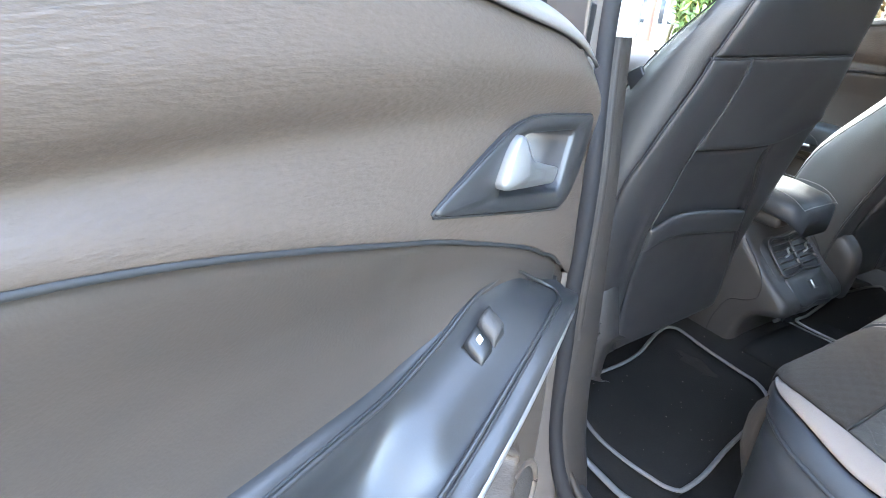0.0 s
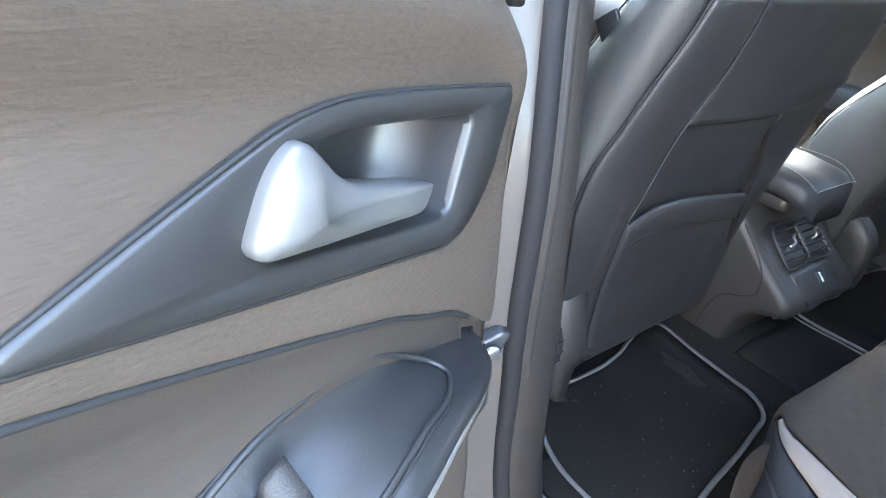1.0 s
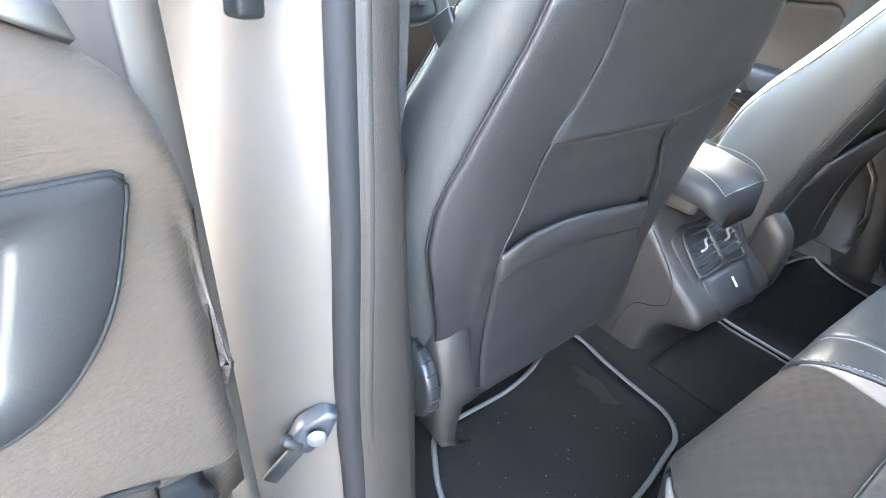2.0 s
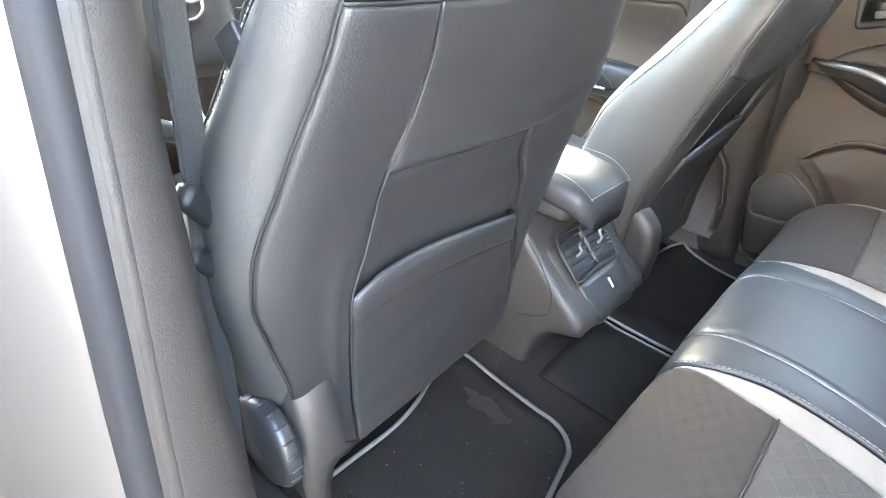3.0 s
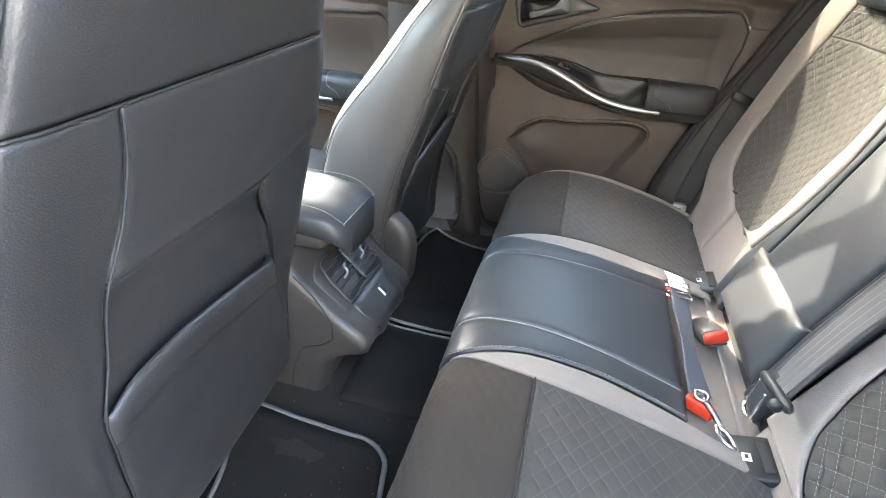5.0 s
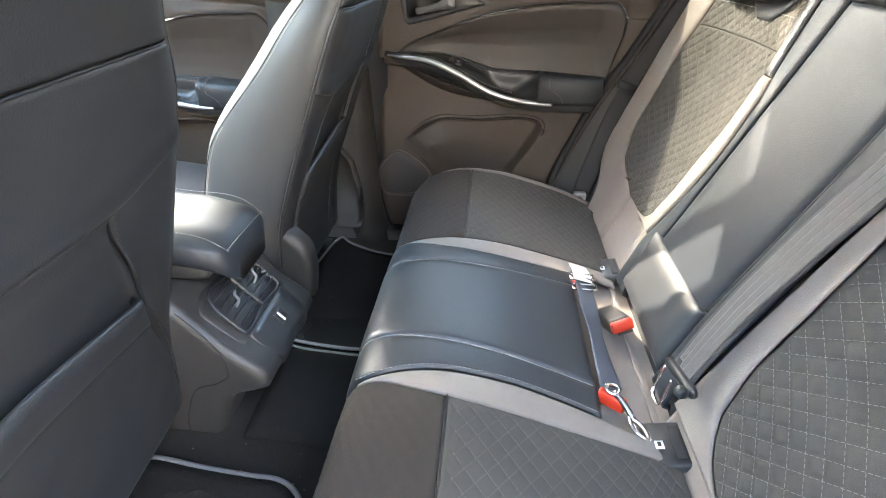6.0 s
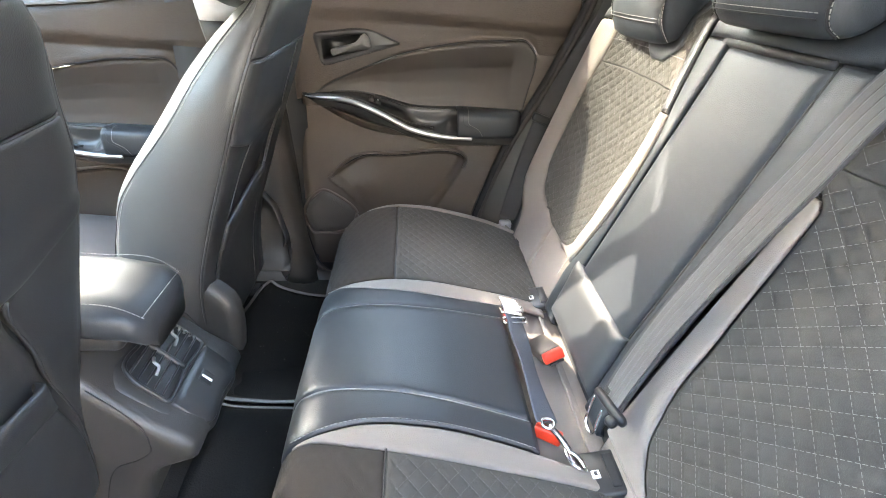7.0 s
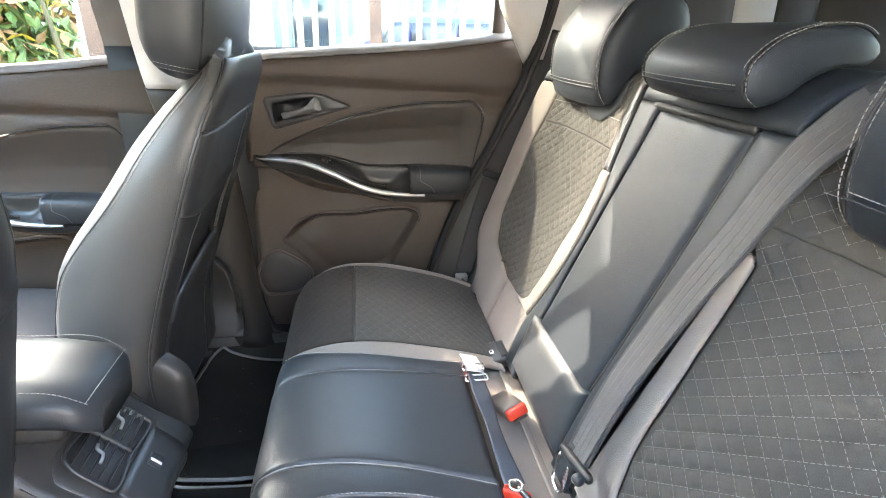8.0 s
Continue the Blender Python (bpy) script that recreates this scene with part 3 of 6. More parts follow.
    rim = [(0.42, 0.10), (0.36, 0.08), (0.30, 0.07), (0.25, 0.06), (0.2, 0.06), (0.15, 0.08), (0.130, 0.16), (0.119, 0.35), (0.117, 0.55), (0.128, 0.72), (0.16, 0.79), (0.22, 0.80), (0.3, 0.80), (0.36, 0.80)]
    tube("switch_plate_rim", [top(u, f, 0.0015) for u, f in rim], 0.0016, M_GLOSSY, root, "thin raised rim of the switch plate", n=100)
    tube("switch_plate_gap", [top(u, f + (f - 0.42) * 0.1, 0.0005) for u, f in rim], 0.0012, M_SEAM, root, n=100, sides=6)
    for nm, (a, b), up, mt in (("window_switch", (0.206, 0.2205), 0.0045, M_TRIM), ("window_switch_base", (0.2205, 0.235), 0.002, M_BLACK)):
        rows = [[top(u, f, up if 0.23 < f < 0.48 and a + 0.002 < u < b - 0.002 else -0.004) for f in (0.21, 0.235, 0.28, 0.34, 0.40, 0.455, 0.48)] for u in (a, a + 0.0025, (a + b) / 2, b - 0.0025, b)]
        shell(nm, np.array(rows), 0.003, mt, root, flip=not flip)
    shell("window_symbol", np.array([[top(u, f, 0.003) for f in (0.315, 0.345, 0.375)] for u in (0.2256, 0.2276, 0.2296)]), 0.0005, M_WHITE, root, "white window symbol", flip=not flip)
    # release handle
    ring("handle_plate", L["plate"], L["cup"], put, *L["plate_d"], M_GLOSSY, root, "smooth dark handle surround")
    tube("plate_gap", [put(u + (u - 0.16) * 0.012, w + (w - 1.07) * 0.03, L["plate_d"][1]) for u, w in L["plate"]], 0.0010, M_SEAM, root, n=160, closed=True, sides=6)
    cup = spline(L["cup"], 48, True)
    mid = cup.mean(0)
    loft("handle_cup", [[put(*(mid + (q - mid) * s), d) for q in cup] for s, d in ((1.01, 0.002), (0.96, -0.012), (0.82, -0.034), (0.5, -0.040), (0.05, -0.041))], M_DARKCUP, root, "dark hollow behind the handle", caps=False)
    outline = L["handle"]
    o = spline(outline, 80, True)
    mid = np.array(L["handle_mid"])
    tilt = lambda q: 0.009 + 0.003 * np.clip((q[0] - 0.15) / 0.07, 0, 1)
    loft("handle", [[put(*(mid + (q - mid) * s), tilt(q) + d) for q in o] for s, d in ((0.96, -0.014), (1, -0.006), (1, -0.003), (0.965, -0.0012), (0.9, 0.0), (0.5, 0.0035), (0.02, 0.006))], M_HANDLE, root, "satin silver release handle")
    # speaker grille and pocket lips
    plate("speaker_grille", GRILLE, arm, -0.006, 0.004, M_GRILLE, root, "perforated speaker grille", bevel=0.003)
    tube("grille_rim", [arm(u, w, 0.004) for u, w in GRILLE], 0.0045, M_HARD, root, n=80, closed=True)
    tube("pocket_rim", [arm(u, w, 0.004) for u, w in POCKET[:6]], 0.004, M_HARD, root, n=60)
    tube("pocket_gap", [arm(u, w - 0.006, 0.0) for u, w in POCKET[1:6]], 0.002, M_SEAM, root, n=60)
    # painted shell behind the panel
    edge = []
    for w in np.linspace(0.44, 1.2, 24):
        k = 0.03 * max(0, (0.56 - w) / 0.12) ** 2
        r = float(REAR(max(w, 0.5)))
        k += L["front"] - 0.03
        edge.append([put(a, w, d) for a, d in ((0.032 + k, -0.022), (0.012 + k, -0.028), (0.004 + k, -0.06), (-0.004 + k, -0.065), (-0.012 + k, -0.125), (0.05, -0.145), (0.3, -0.155), (r - 0.1, -0.155), (r + 0.05, -0.145), (r + 0.045, -0.11), (r + 0.0, -0.10), (r - 0.005, -0.02))])
    p = np.array(edge)
    shell("door_shell", p, 0.003, M_PAINT, root, "beige painted door shell", flip=flip)
    # window frame and glass
    top_w, lean = (1.50, 0.075) if put is put_right else (1.555, 0.0)
    fore = 0.11 if open_side else 0.035
    drop = 0.045 if name == "front_door" else 0.0
    tube("window_post", [put(fore, 1.12, -0.055), put(fore + 0.01, 1.3, -0.04 + lean * 0.4), put(fore + 0.02, 1.45, -0.02 + lean * 0.75), put(fore + 0.03, top_w, 0.02 + lean)], 0.016, M_BLACK, root, "black window frame", n=20)
    tube("window_top", [put(fore + 0.03, top_w, 0.02 + lean), put(0.3, top_w + 0.015 - drop, 0.025 + lean), put(0.5, top_w - drop, 0.02 + lean), put(0.60, top_w - 0.05, lean * 0.9)], 0.02 + drop * 0.5, M_BLACK, root, n=30)
    tube("window_rear_post", [put(0.60, top_w - 0.05, lean * 0.9), put(0.622, 1.4, -0.025 + lean * 0.6), put(0.632, 1.3, -0.04 + lean * 0.35), put(0.636, 1.19, -0.05)], 0.016, M_HARD, root, n=20)
    gl = np.array([[put(u, w, -0.055 + (0.18 + lean * 2.4) * max(0, w - 1.2)) for w in np.linspace(1.12, top_w - 0.005, 8)] for u in np.linspace(fore, 0.64, 10)])
    g = shell("window_glass", gl, 0.004, M_GLASS if open_side else M_TINTED, root, "clear side window", flip=flip)
    g.visible_shadow = not open_side
    # extra bar over the front windows, added to keep sun off the rear seats
    if name == "front_door":
        tube("sun_block_bar", [put(u, w + 0.058, 0.055) for u, w in ((0.86, 1.53), (0.55, 1.53), (0.3, 1.51), (0.1, 1.43), (-0.1, 1.30))], 0.045, M_BLACK, root, "black bar added above the window to block the sun", n=40)
    tube("belt_weatherstrip", [put(u, float(belt(u)) - 0.004, -0.020) for u in np.linspace(0.09 if open_side else 0.04, 0.66, 12)], 0.008, M_RUBBER, root, n=40)
    # ledge in the paler colour that stands for the sky's light on it
    ledge = np.array([[put(u, float(belt(u)) + z, d) for z, d in ((-0.001, 0.001), (0.006, -0.004), (0.012, -0.012), (0.015, -0.024), (0.014, -0.034), (-0.004, -0.044), (-0.03, -0.046))] for u in np.linspace(0.085 if open_side else 0.032, 0.675, 40)])
    shell("window_ledge", ledge, 0.003, M_LEDGE, root, flip=not flip)
    return root


door("rear_door", put_open, "open rear car door with grained dark inner panel", OPENED, open_side=True)
door("rear_door", put_right, "closed rear car door with padded insert and silver strip", CLOSED)
door("front_door", put_front_right, "closed front car door with dark inner panel", CLOSED)
door("front_door", put_front_left, "closed front car door on the driver's side", CLOSED)


# ---- floor, pillars, roof ----
def sheet(name, fn, us, vs, thick, mat, parent=None, label="", flip=False):
    return shell(name, np.array([[fn(u, v) for v in vs] for u in us]), thick, mat, parent, label, flip)


def floor_z(x, y):
    tunnel = 0.05 * math.exp(-((x / 0.13) ** 4))
    ramp = 0.09 * max(0, y - 1.35) ** 1.5
    bump = 0.002 * noise.noise(Vector((x * 9, y * 9, 0)))
    return 0.503 + tunnel + ramp + bump


fl = sheet("floor", lambda x, y: (x, y, floor_z(x, y)), np.linspace(-0.66, 0.66, 60), np.linspace(0.1, 2.05, 60), 0.02, M_CARPET)
tagged(fl, "black carpeted car floor with a low centre tunnel", "floor", kind="structure")


def pillar_path(side):
    return [(side * 0.575, 0.80, 1.56), (side * 0.60, 0.765, 1.35), (side * 0.627, 0.743, 1.11), (side * 0.643, 0.715, 0.97), (side * 0.655, 0.70, 0.78),
            (side * 0.655, 0.685, 0.60), (side * 0.645, 0.655, 0.52), (side * 0.635, 0.58, 0.478), (side * 0.63, 0.45, 0.468), (side * 0.64, 0.33, 0.485),
            (side * 0.65, 0.275, 0.55), (side * 0.66, 0.24, 0.68), (side * 0.665, 0.178, 0.85), (side * 0.665, 0.10, 1.0), (side * 0.655, 0.035, 1.15), (side * 0.60, 0.0, 1.35), (side * 0.575, 0.08, 1.5), (side * 0.565, 0.25, 1.57), (side * 0.56, 0.55, 1.59)]


for side, no in ((-1, 1), (1, 2)):
    pil = thing("pillar_%d" % no, (side * 0.64, 0.75, 0.5), "beige painted door pillar with dark inner cover" if side < 0 else "dark covered door pillar", "pillar", kind="structure")
    zs = np.linspace(0.5, 1.56, 40)
    px = smooth([(z, x) for x, y, z in [(side * 0.655, 0, 0.5), (side * 0.655, 0, 0.78), (side * 0.643, 0, 0.97), (side * 0.627, 0, 1.11), (side * 0.60, 0, 1.35), (side * 0.575, 0, 1.56)]])
    py = smooth([(0.5, 0.66), (0.6, 0.685), (0.78, 0.70), (0.97, 0.715), (1.11, 0.743), (1.35, 0.765), (1.56, 0.80)])
    s = side
    # painted hinge face, outside the seal
    rows = []
    for z in zs:
        x, y = float(px(z)), float(py(z))
        step = 0.006 * math.sin(z * 9)
        rows.append([(x, y + 0.004, z), (x + s * 0.012, y + 0.006, z), (x + s * 0.03, y + 0.018 + step, z), (x + s * 0.052, y + 0.03 + step, z), (x + s * 0.062, y + 0.05, z), (x + s * 0.085, y + 0.07, z), (x + s * 0.09, y + 0.11, z), (x + s * 0.088, y + 0.2, z)])
    shell("painted_face", np.array(rows), 0.004, M_PAINT, pil, "beige painted hinge face", flip=s < 0)
    # inner cover
    rows = []
    for z in zs:
        x, y = float(px(z)), float(py(z))
        k = float(smooth([(0.5, 0.066), (0.8, 0.066), (0.88, 0.057), (0.99, 0.048), (1.05, 0.044), (1.2, 0.046)])(z))
        rows.append([(x, y + 0.002, z), (x - s * 0.008, y - 0.006, z), (x - s * 0.018, y - 0.008, z), (x - s * k * 0.72, y - 0.004, z), (x - s * k * 0.93, y + 0.008, z), (x - s * k, y + 0.025, z), (x - s * k * 0.9, y + 0.06, z), (x - s * 0.03, y + 0.095, z), (x - s * 0.01, y + 0.105, z)])
    low = [r for r, z in zip(rows, zs) if z < 1.145]
    shell("lower_cover", np.array(low), 0.004, M_PILLAR, pil, "dark plastic pillar cover", flip=s > 0)
    high = [[(a - s * 0.003, b - 0.003, c) for a, b, c in r] for r, z in zip(rows, zs) if z > 1.11]
    shell("upper_cover", np.array(high), 0.004, M_PALE, pil, "pale upper pillar cover", flip=s > 0)
    skin_rows = [[(s * 0.745, y, z) for y in np.linspace(0.80 if s < 0 else 0.70, 0.97, 4)] for z in np.linspace(0.42, 1.2, 6)]
    shell("outer_skin", np.array(skin_rows), 0.004, M_BLACK, pil, "dark outer pillar skin")
    if s > 0:
        shell("sill_panel", np.array([[(0.718, y, z) for y in np.linspace(0.28, 0.97, 6)] for z in np.linspace(0.40, 0.54, 4)]), 0.004, M_BLACK, pil, "dark panel under the door")
        shell("inner_skin", np.array([[(0.70, y, z) for y in np.linspace(0.665, 0.95, 4)] for z in np.linspace(0.42, 1.2, 6)]), 0.004, M_BLACK, pil, "dark inner pillar skin")
    seal = tube("door_seal_%d" % no, pillar_path(side), 0.011, M_RUBBER, None, n=160, sides=10)
    tagged(seal, "black rubber seal round the rear door opening", "seal", kind="structure")
    lip = tube("seal_lip_%d" % no, [(x - s * 0.013, y - 0.006 if z > 0.6 else y, z + (0.012 if z < 0.6 else 0)) for x, y, z in pillar_path(side)], 0.006, M_PILLAR, None, n=160, sides=8)
    tagged(lip, "dark trim lip beside the door seal", "trim", kind="structure")

# hinge and stop on the driver's side pillar
stop = thing("door_stop", (-0.682, 0.711, 0.805), "dark metal door stop bracket with a round bolt head", "door stop")
way, out = Vector((0.58, -0.21, 0.79)).normalized(), Vector((-0.35, -0.93, 0)).normalized()
wide = way.cross(out).normalized()
out = wide.cross(way)
stop_m = Matrix(((way.x, wide.x, out.x, -0.6845), (way.y, wide.y, out.y, 0.709), (way.z, wide.z, out.z, 0.804), (0, 0, 0, 1)))
plate("bracket", rounded([(-0.020, -0.009), (0.004, -0.0135), (0.027, -0.004), (0.029, 0.006), (0.006, 0.0125), (-0.016, 0.009)], [0.003, 0.006, 0.004, 0.004, 0.006, 0.003]), lambda u, w, d: tuple(stop_m @ Vector((u, w, d))), -0.006, 0.008, M_IRON, stop, "dark wedge of metal", bevel=0.002)
disc("bolt_head", 0.0075, 0.006, stop_m @ Matrix.Translation((0.006, 0.001, 0.010)), M_SATIN, stop, "pale round bolt head", sides=24)
box("strap", (0.046, 0.012, 0.005), stop_m @ Matrix.Translation((-0.034, 0.0, 0.004)), M_BLACK, stop, "black check strap", bevel=0.0015)
disc("roller", 0.005, 0.018, stop_m @ Matrix.Translation((-0.012, 0.0, 0.006)) @ Matrix.Rotation(radians(90), 4, "X"), M_BLACK, stop)
box("hinge", (0.016, 0.014, 0.06), pose(-0.690, 0.7145, 1.128, 0, 4, 18), M_BLACK, bpy.data.objects["pillar_1"], "black upper hinge", bevel=0.003)

# sills
for side, no in ((-1, 1), (1, 2)):
    prof = [(0.60, 0.47), (0.615, 0.482), (0.64, 0.478), (0.66, 0.462), (0.70, 0.452), (0.74, 0.44), (0.77, 0.40), (0.77, 0.28), (0.70, 0.22)]
    sl = sheet("sill_%d" % no, lambda y, k: (side * prof[k][0], y, prof[k][1]), np.linspace(0.12, 2.05, 24), range(len(prof)), 0.004, M_PAINT, flip=side > 0)
    tagged(sl, "beige painted door sill", "sill", kind="structure")
    kick = sheet("sill_cover_%d" % no, lambda y, k: (side * (0.655, 0.648, 0.63, 0.612, 0.60, 0.595)[k], y, (0.47, 0.497, 0.512, 0.508, 0.49, 0.46)[k] + 0.035 * max(0, min(1, (y - 0.60) / 0.12)) * (k in (1, 2, 3))),
                 np.linspace(0.3, 2.0, 40), range(6), 0.003, M_TRIM, flip=side < 0)
    tagged(kick, "dark plastic sill cover", "trim", kind="structure")

# roof, rear quarter, windscreen
def roof_p(u, v, lift=0.0):
    x = -0.56 + 1.12 * u
    y = -0.95 + 2.25 * v
    return (x, y, 1.60 - 0.06 * (2 * u - 1) ** 4 - 0.05 * (2 * v - 1) ** 2 + lift)


hl = sheet("ceiling", roof_p, np.linspace(0, 1, 24), np.linspace(0, 1, 24), 0.012, M_LINING, flip=True)
tagged(hl, "pale fabric headliner", "ceiling", kind="structure")
rf = sheet("roof", lambda u, v: (lambda p: (p[0] * 1.2, p[1], p[2]))(roof_p(u, v, 0.05)), np.linspace(0, 1, 24), np.linspace(0, 1, 24), 0.003, M_PAINT)
tagged(rf, "beige painted car roof", "roof", kind="structure")
for side, no in ((-1, 3), (1, 4)):
    cp = thing("pillar_%d" % no, (side * 0.66, -0.05, 0.9), "pale rear roof pillar cover above dark trim", "pillar", kind="structure")
    s = side
    # pale cover: from the door's rear edge back to the quarter window
    rows = []
    for z in np.linspace(1.175, 1.57, 14):
        k = (z - 1.175) / 0.395
        y0 = 0.02 + 0.08 * min(1.0, (z - 1.175) / 0.136) + 0.08 * max(0.0, z - 1.311)
        x0 = s * (0.655 - 0.09 * k)
        rows.append([(x0 + s * 0.03, y0 + 0.012, z), (x0, y0, z), (x0 - s * 0.012, y0 - 0.03, z), (x0 - s * 0.02, y0 - 0.09 - 0.06 * k, z), (x0 - s * 0.012, y0 - 0.15 - 0.16 * k, z), (x0 + s * 0.03, y0 - 0.17 - 0.17 * k, z)])
    shell("pillar_cover", np.array(rows), 0.004, M_PALE, cp, "pale grey pillar cover", flip=s > 0)
    # dark quarter trim beside the backrest
    rows = []
    for z in np.linspace(0.46, 1.19, 30):
        y0 = float(0.715 - float(REAR(max(0.5, z))))
        rows.append([(s * 0.70, y0 + 0.006, z), (s * 0.662, y0 + 0.006, z), (s * 0.643, y0 - 0.008, z), (s * 0.632, y0 - 0.05, z), (s * 0.62, y0 - 0.12, z), (s * 0.60, y0 - 0.3, z)])
    shell("side_trim", np.array(rows), 0.004, M_CONSOLE, cp, "dark plastic side trim", flip=s > 0)
    back = np.array([[(s * 0.715, 0.78 - float(REAR(max(0.5, z))) - k, z) for k in (0, 0.1, 0.2)] for z in np.linspace(0.42, 1.22, 20)])
    shell("wheel_arch_panel", back, 0.004, M_BLACK, cp, "dark panel behind the trim")
    # load space wall with its window opening above
    wall = sheet("load_wall_%d" % no, lambda y, z: (s * (0.66 - 0.04 * max(0, z - 1.0)), y, z), np.linspace(-1.0, -0.12, 10), np.linspace(0.45, 1.2, 10), 0.01, M_TRIM, flip=s < 0)
    tagged(wall, "dark load space side trim", "wall", kind="structure")
    upper = thing("rear_side_trim_%d" % no, (s * 0.62, -0.4, 1.2), "dark and pale trim above the load space wall", "trim", kind="structure")
    for nm, mt, y0, y1 in (("cover", M_TRIM, -0.18, -0.445), ("pale_cover", M_PALE, -0.447, -0.55), ("dark_cover", M_BLACK, -0.552, -0.66), ("window_surround", M_PALE, -0.662, -0.73)):
        sheet(nm, lambda y, z: (s * (0.635 - 0.12 * (z - 1.19) - 0.01 * math.sin((y - y0) / (y1 - y0) * math.pi)), y + 0.12 * (z - 1.19), z), np.linspace(y0, y1, 8), np.linspace(1.19, 1.57, 8), 0.006, mt, upper, flip=s > 0)
    rail = sheet("roof_rail_%d" % no, lambda y, k: (s * (0.60, 0.575, 0.555, 0.545)[k], y, (1.53, 1.545, 1.575, 1.60)[k] - 0.05 * ((y - 0.2) / 1.1) ** 2), np.linspace(-0.9, 1.3, 30), range(4), 0.006, M_LINING, flip=s > 0)
    tagged(rail, "pale roof edge cover", "trim", kind="structure")
    dp = sheet("rear_pillar_%d" % no, lambda z, k: (s * (0.66, 0.60, 0.54)[k] * (1 - 0.15 * (z - 1.15)), (-0.62, -0.78, -0.95)[k] + 0.25 * (z - 1.15), z), np.linspace(1.15, 1.56, 8), range(3), 0.006, M_TRIM, flip=s < 0)
    tagged(dp, "dark rear pillar cover", "pillar", kind="structure")
    ap = tube("windscreen_pillar_%d" % no, [(s * 0.66, 2.15, 1.05), (s * 0.62, 1.75, 1.33), (s * 0.57, 1.28, 1.56)], 0.04, M_PALE, None, n=30)
    tagged(ap, "pale windscreen pillar cover", "pillar", kind="structure")
    fen = sheet("front_wing_%d" % no, lambda y, k: (s * (0.74, 0.82, 0.84, 0.82)[k], y, (1.02, 0.93, 0.7, 0.35)[k] - 0.05 * max(0, y - 2.2)), np.linspace(1.62, 3.0, 12), range(4), 0.004, M_PAINT, flip=s < 0)
    tagged(fen, "beige painted front wing", "car body", kind="structure")
    qtr = sheet("rear_quarter_%d" % no, lambda y, k: (s * (0.66, 0.80, 0.82, 0.80)[k], y, (1.17, 1.05, 0.75, 0.35)[k]), np.linspace(-1.15, -0.06, 12), range(4), 0.004, M_PAINT, flip=s < 0)
    tagged(qtr, "beige painted rear quarter of the body", "car body", kind="structure")
bon = sheet("bonnet", lambda x, y: (x, y, 1.03 - 0.10 * (y - 2.1) ** 1.5 - 0.06 * (x / 0.75) ** 2), np.linspace(-0.75, 0.75, 16), np.linspace(2.1, 3.1, 12), 0.004, M_PAINT)
tagged(bon, "beige painted bonnet", "car body", kind="structure")
tg = sheet("tailgate", lambda x, z: (x, -1.12 + 0.06 * (z < 0.9) - 0.0, z), np.linspace(-0.7, 0.7, 10), np.linspace(0.4, 1.14, 8), 0.02, M_TRIM)
tagged(tg, "dark lined tailgate", "wall", kind="structure")
lf = sheet("load_floor", lambda x, y: (x, y, 0.66), np.linspace(-0.64, 0.64, 8), np.linspace(-1.1, -0.1, 8), 0.02, M_CARPET)
tagged(lf, "black carpeted load floor", "floor", kind="structure")
cover = sheet("load_cover", lambda x, y: (x, y, 1.135 + 0.004 * math.sin(y * 40)), np.linspace(-0.58, 0.58, 12), np.linspace(-1.05, -0.16, 24), 0.012, M_BLACK)
tagged(cover, "black load space cover behind the rear seats", "load cover", kind="structure")
ws = sheet("windscreen", lambda x, k: (x, 2.15 - 0.87 * k, 1.05 + 0.51 * k + 0.03 * k * (1 - k) * 4), np.linspace(-0.62, 0.62, 12), np.linspace(0, 1, 10), 0.005, M_SCREEN)
tagged(ws, "clear windscreen", "windscreen", kind="structure")
# out of view; its dark tint is added to hold back light from behind
rw = sheet("rear_window", lambda x, k: (x, -1.08 + 0.2 * k, 1.16 + 0.38 * k), np.linspace(-0.52, 0.52, 12), np.linspace(0, 1, 8), 0.005, M_DIMGLASS, flip=True)
tagged(rw, "unseen rear window, darkened to cut light on the rear seats", "window", kind="structure")


# ---- front seats ----
YR = smooth([(0.46, 0.79), (0.55, 0.812), (0.65, 0.815), (0.75, 0.806), (0.843, 0.778), (0.967, 0.733), (1.12, 0.677), (1.2, 0.650), (1.25, 0.66)])
HALF = smooth([(0.6, 0.178), (0.68, 0.19), (0.8, 0.202), (0.95, 0.209), (1.04, 0.212), (1.08, 0.207), (1.11, 0.197), (1.15, 0.180), (1.19, 0.152), (1.215, 0.122), (1.23, 0.09)])
DEEP = smooth([(0.6, 0.14), (0.7, 0.16), (0.88, 0.18), (0.94, 0.168), (1.0, 0.142), (1.04, 0.126), (1.087, 0.110), (1.126, 0.092), (1.15, 0.080), (1.19, 0.058), (1.215, 0.045), (1.23, 0.025)])
SEC = smooth([(0.6, 0.06), (0.68, 0.075), (0.75, 0.084), (0.86, 0.088), (0.95, 0.096), (1.02, 0.092), (1.12, 0.090)])
SEC_IN = smooth([(0.6, 0.150), (0.7, 0.158), (0.8, 0.158), (0.86, 0.150), (0.93, 0.120), (0.985, 0.100), (1.02, 0.112), (1.07, 0.14), (1.12, 0.150)])


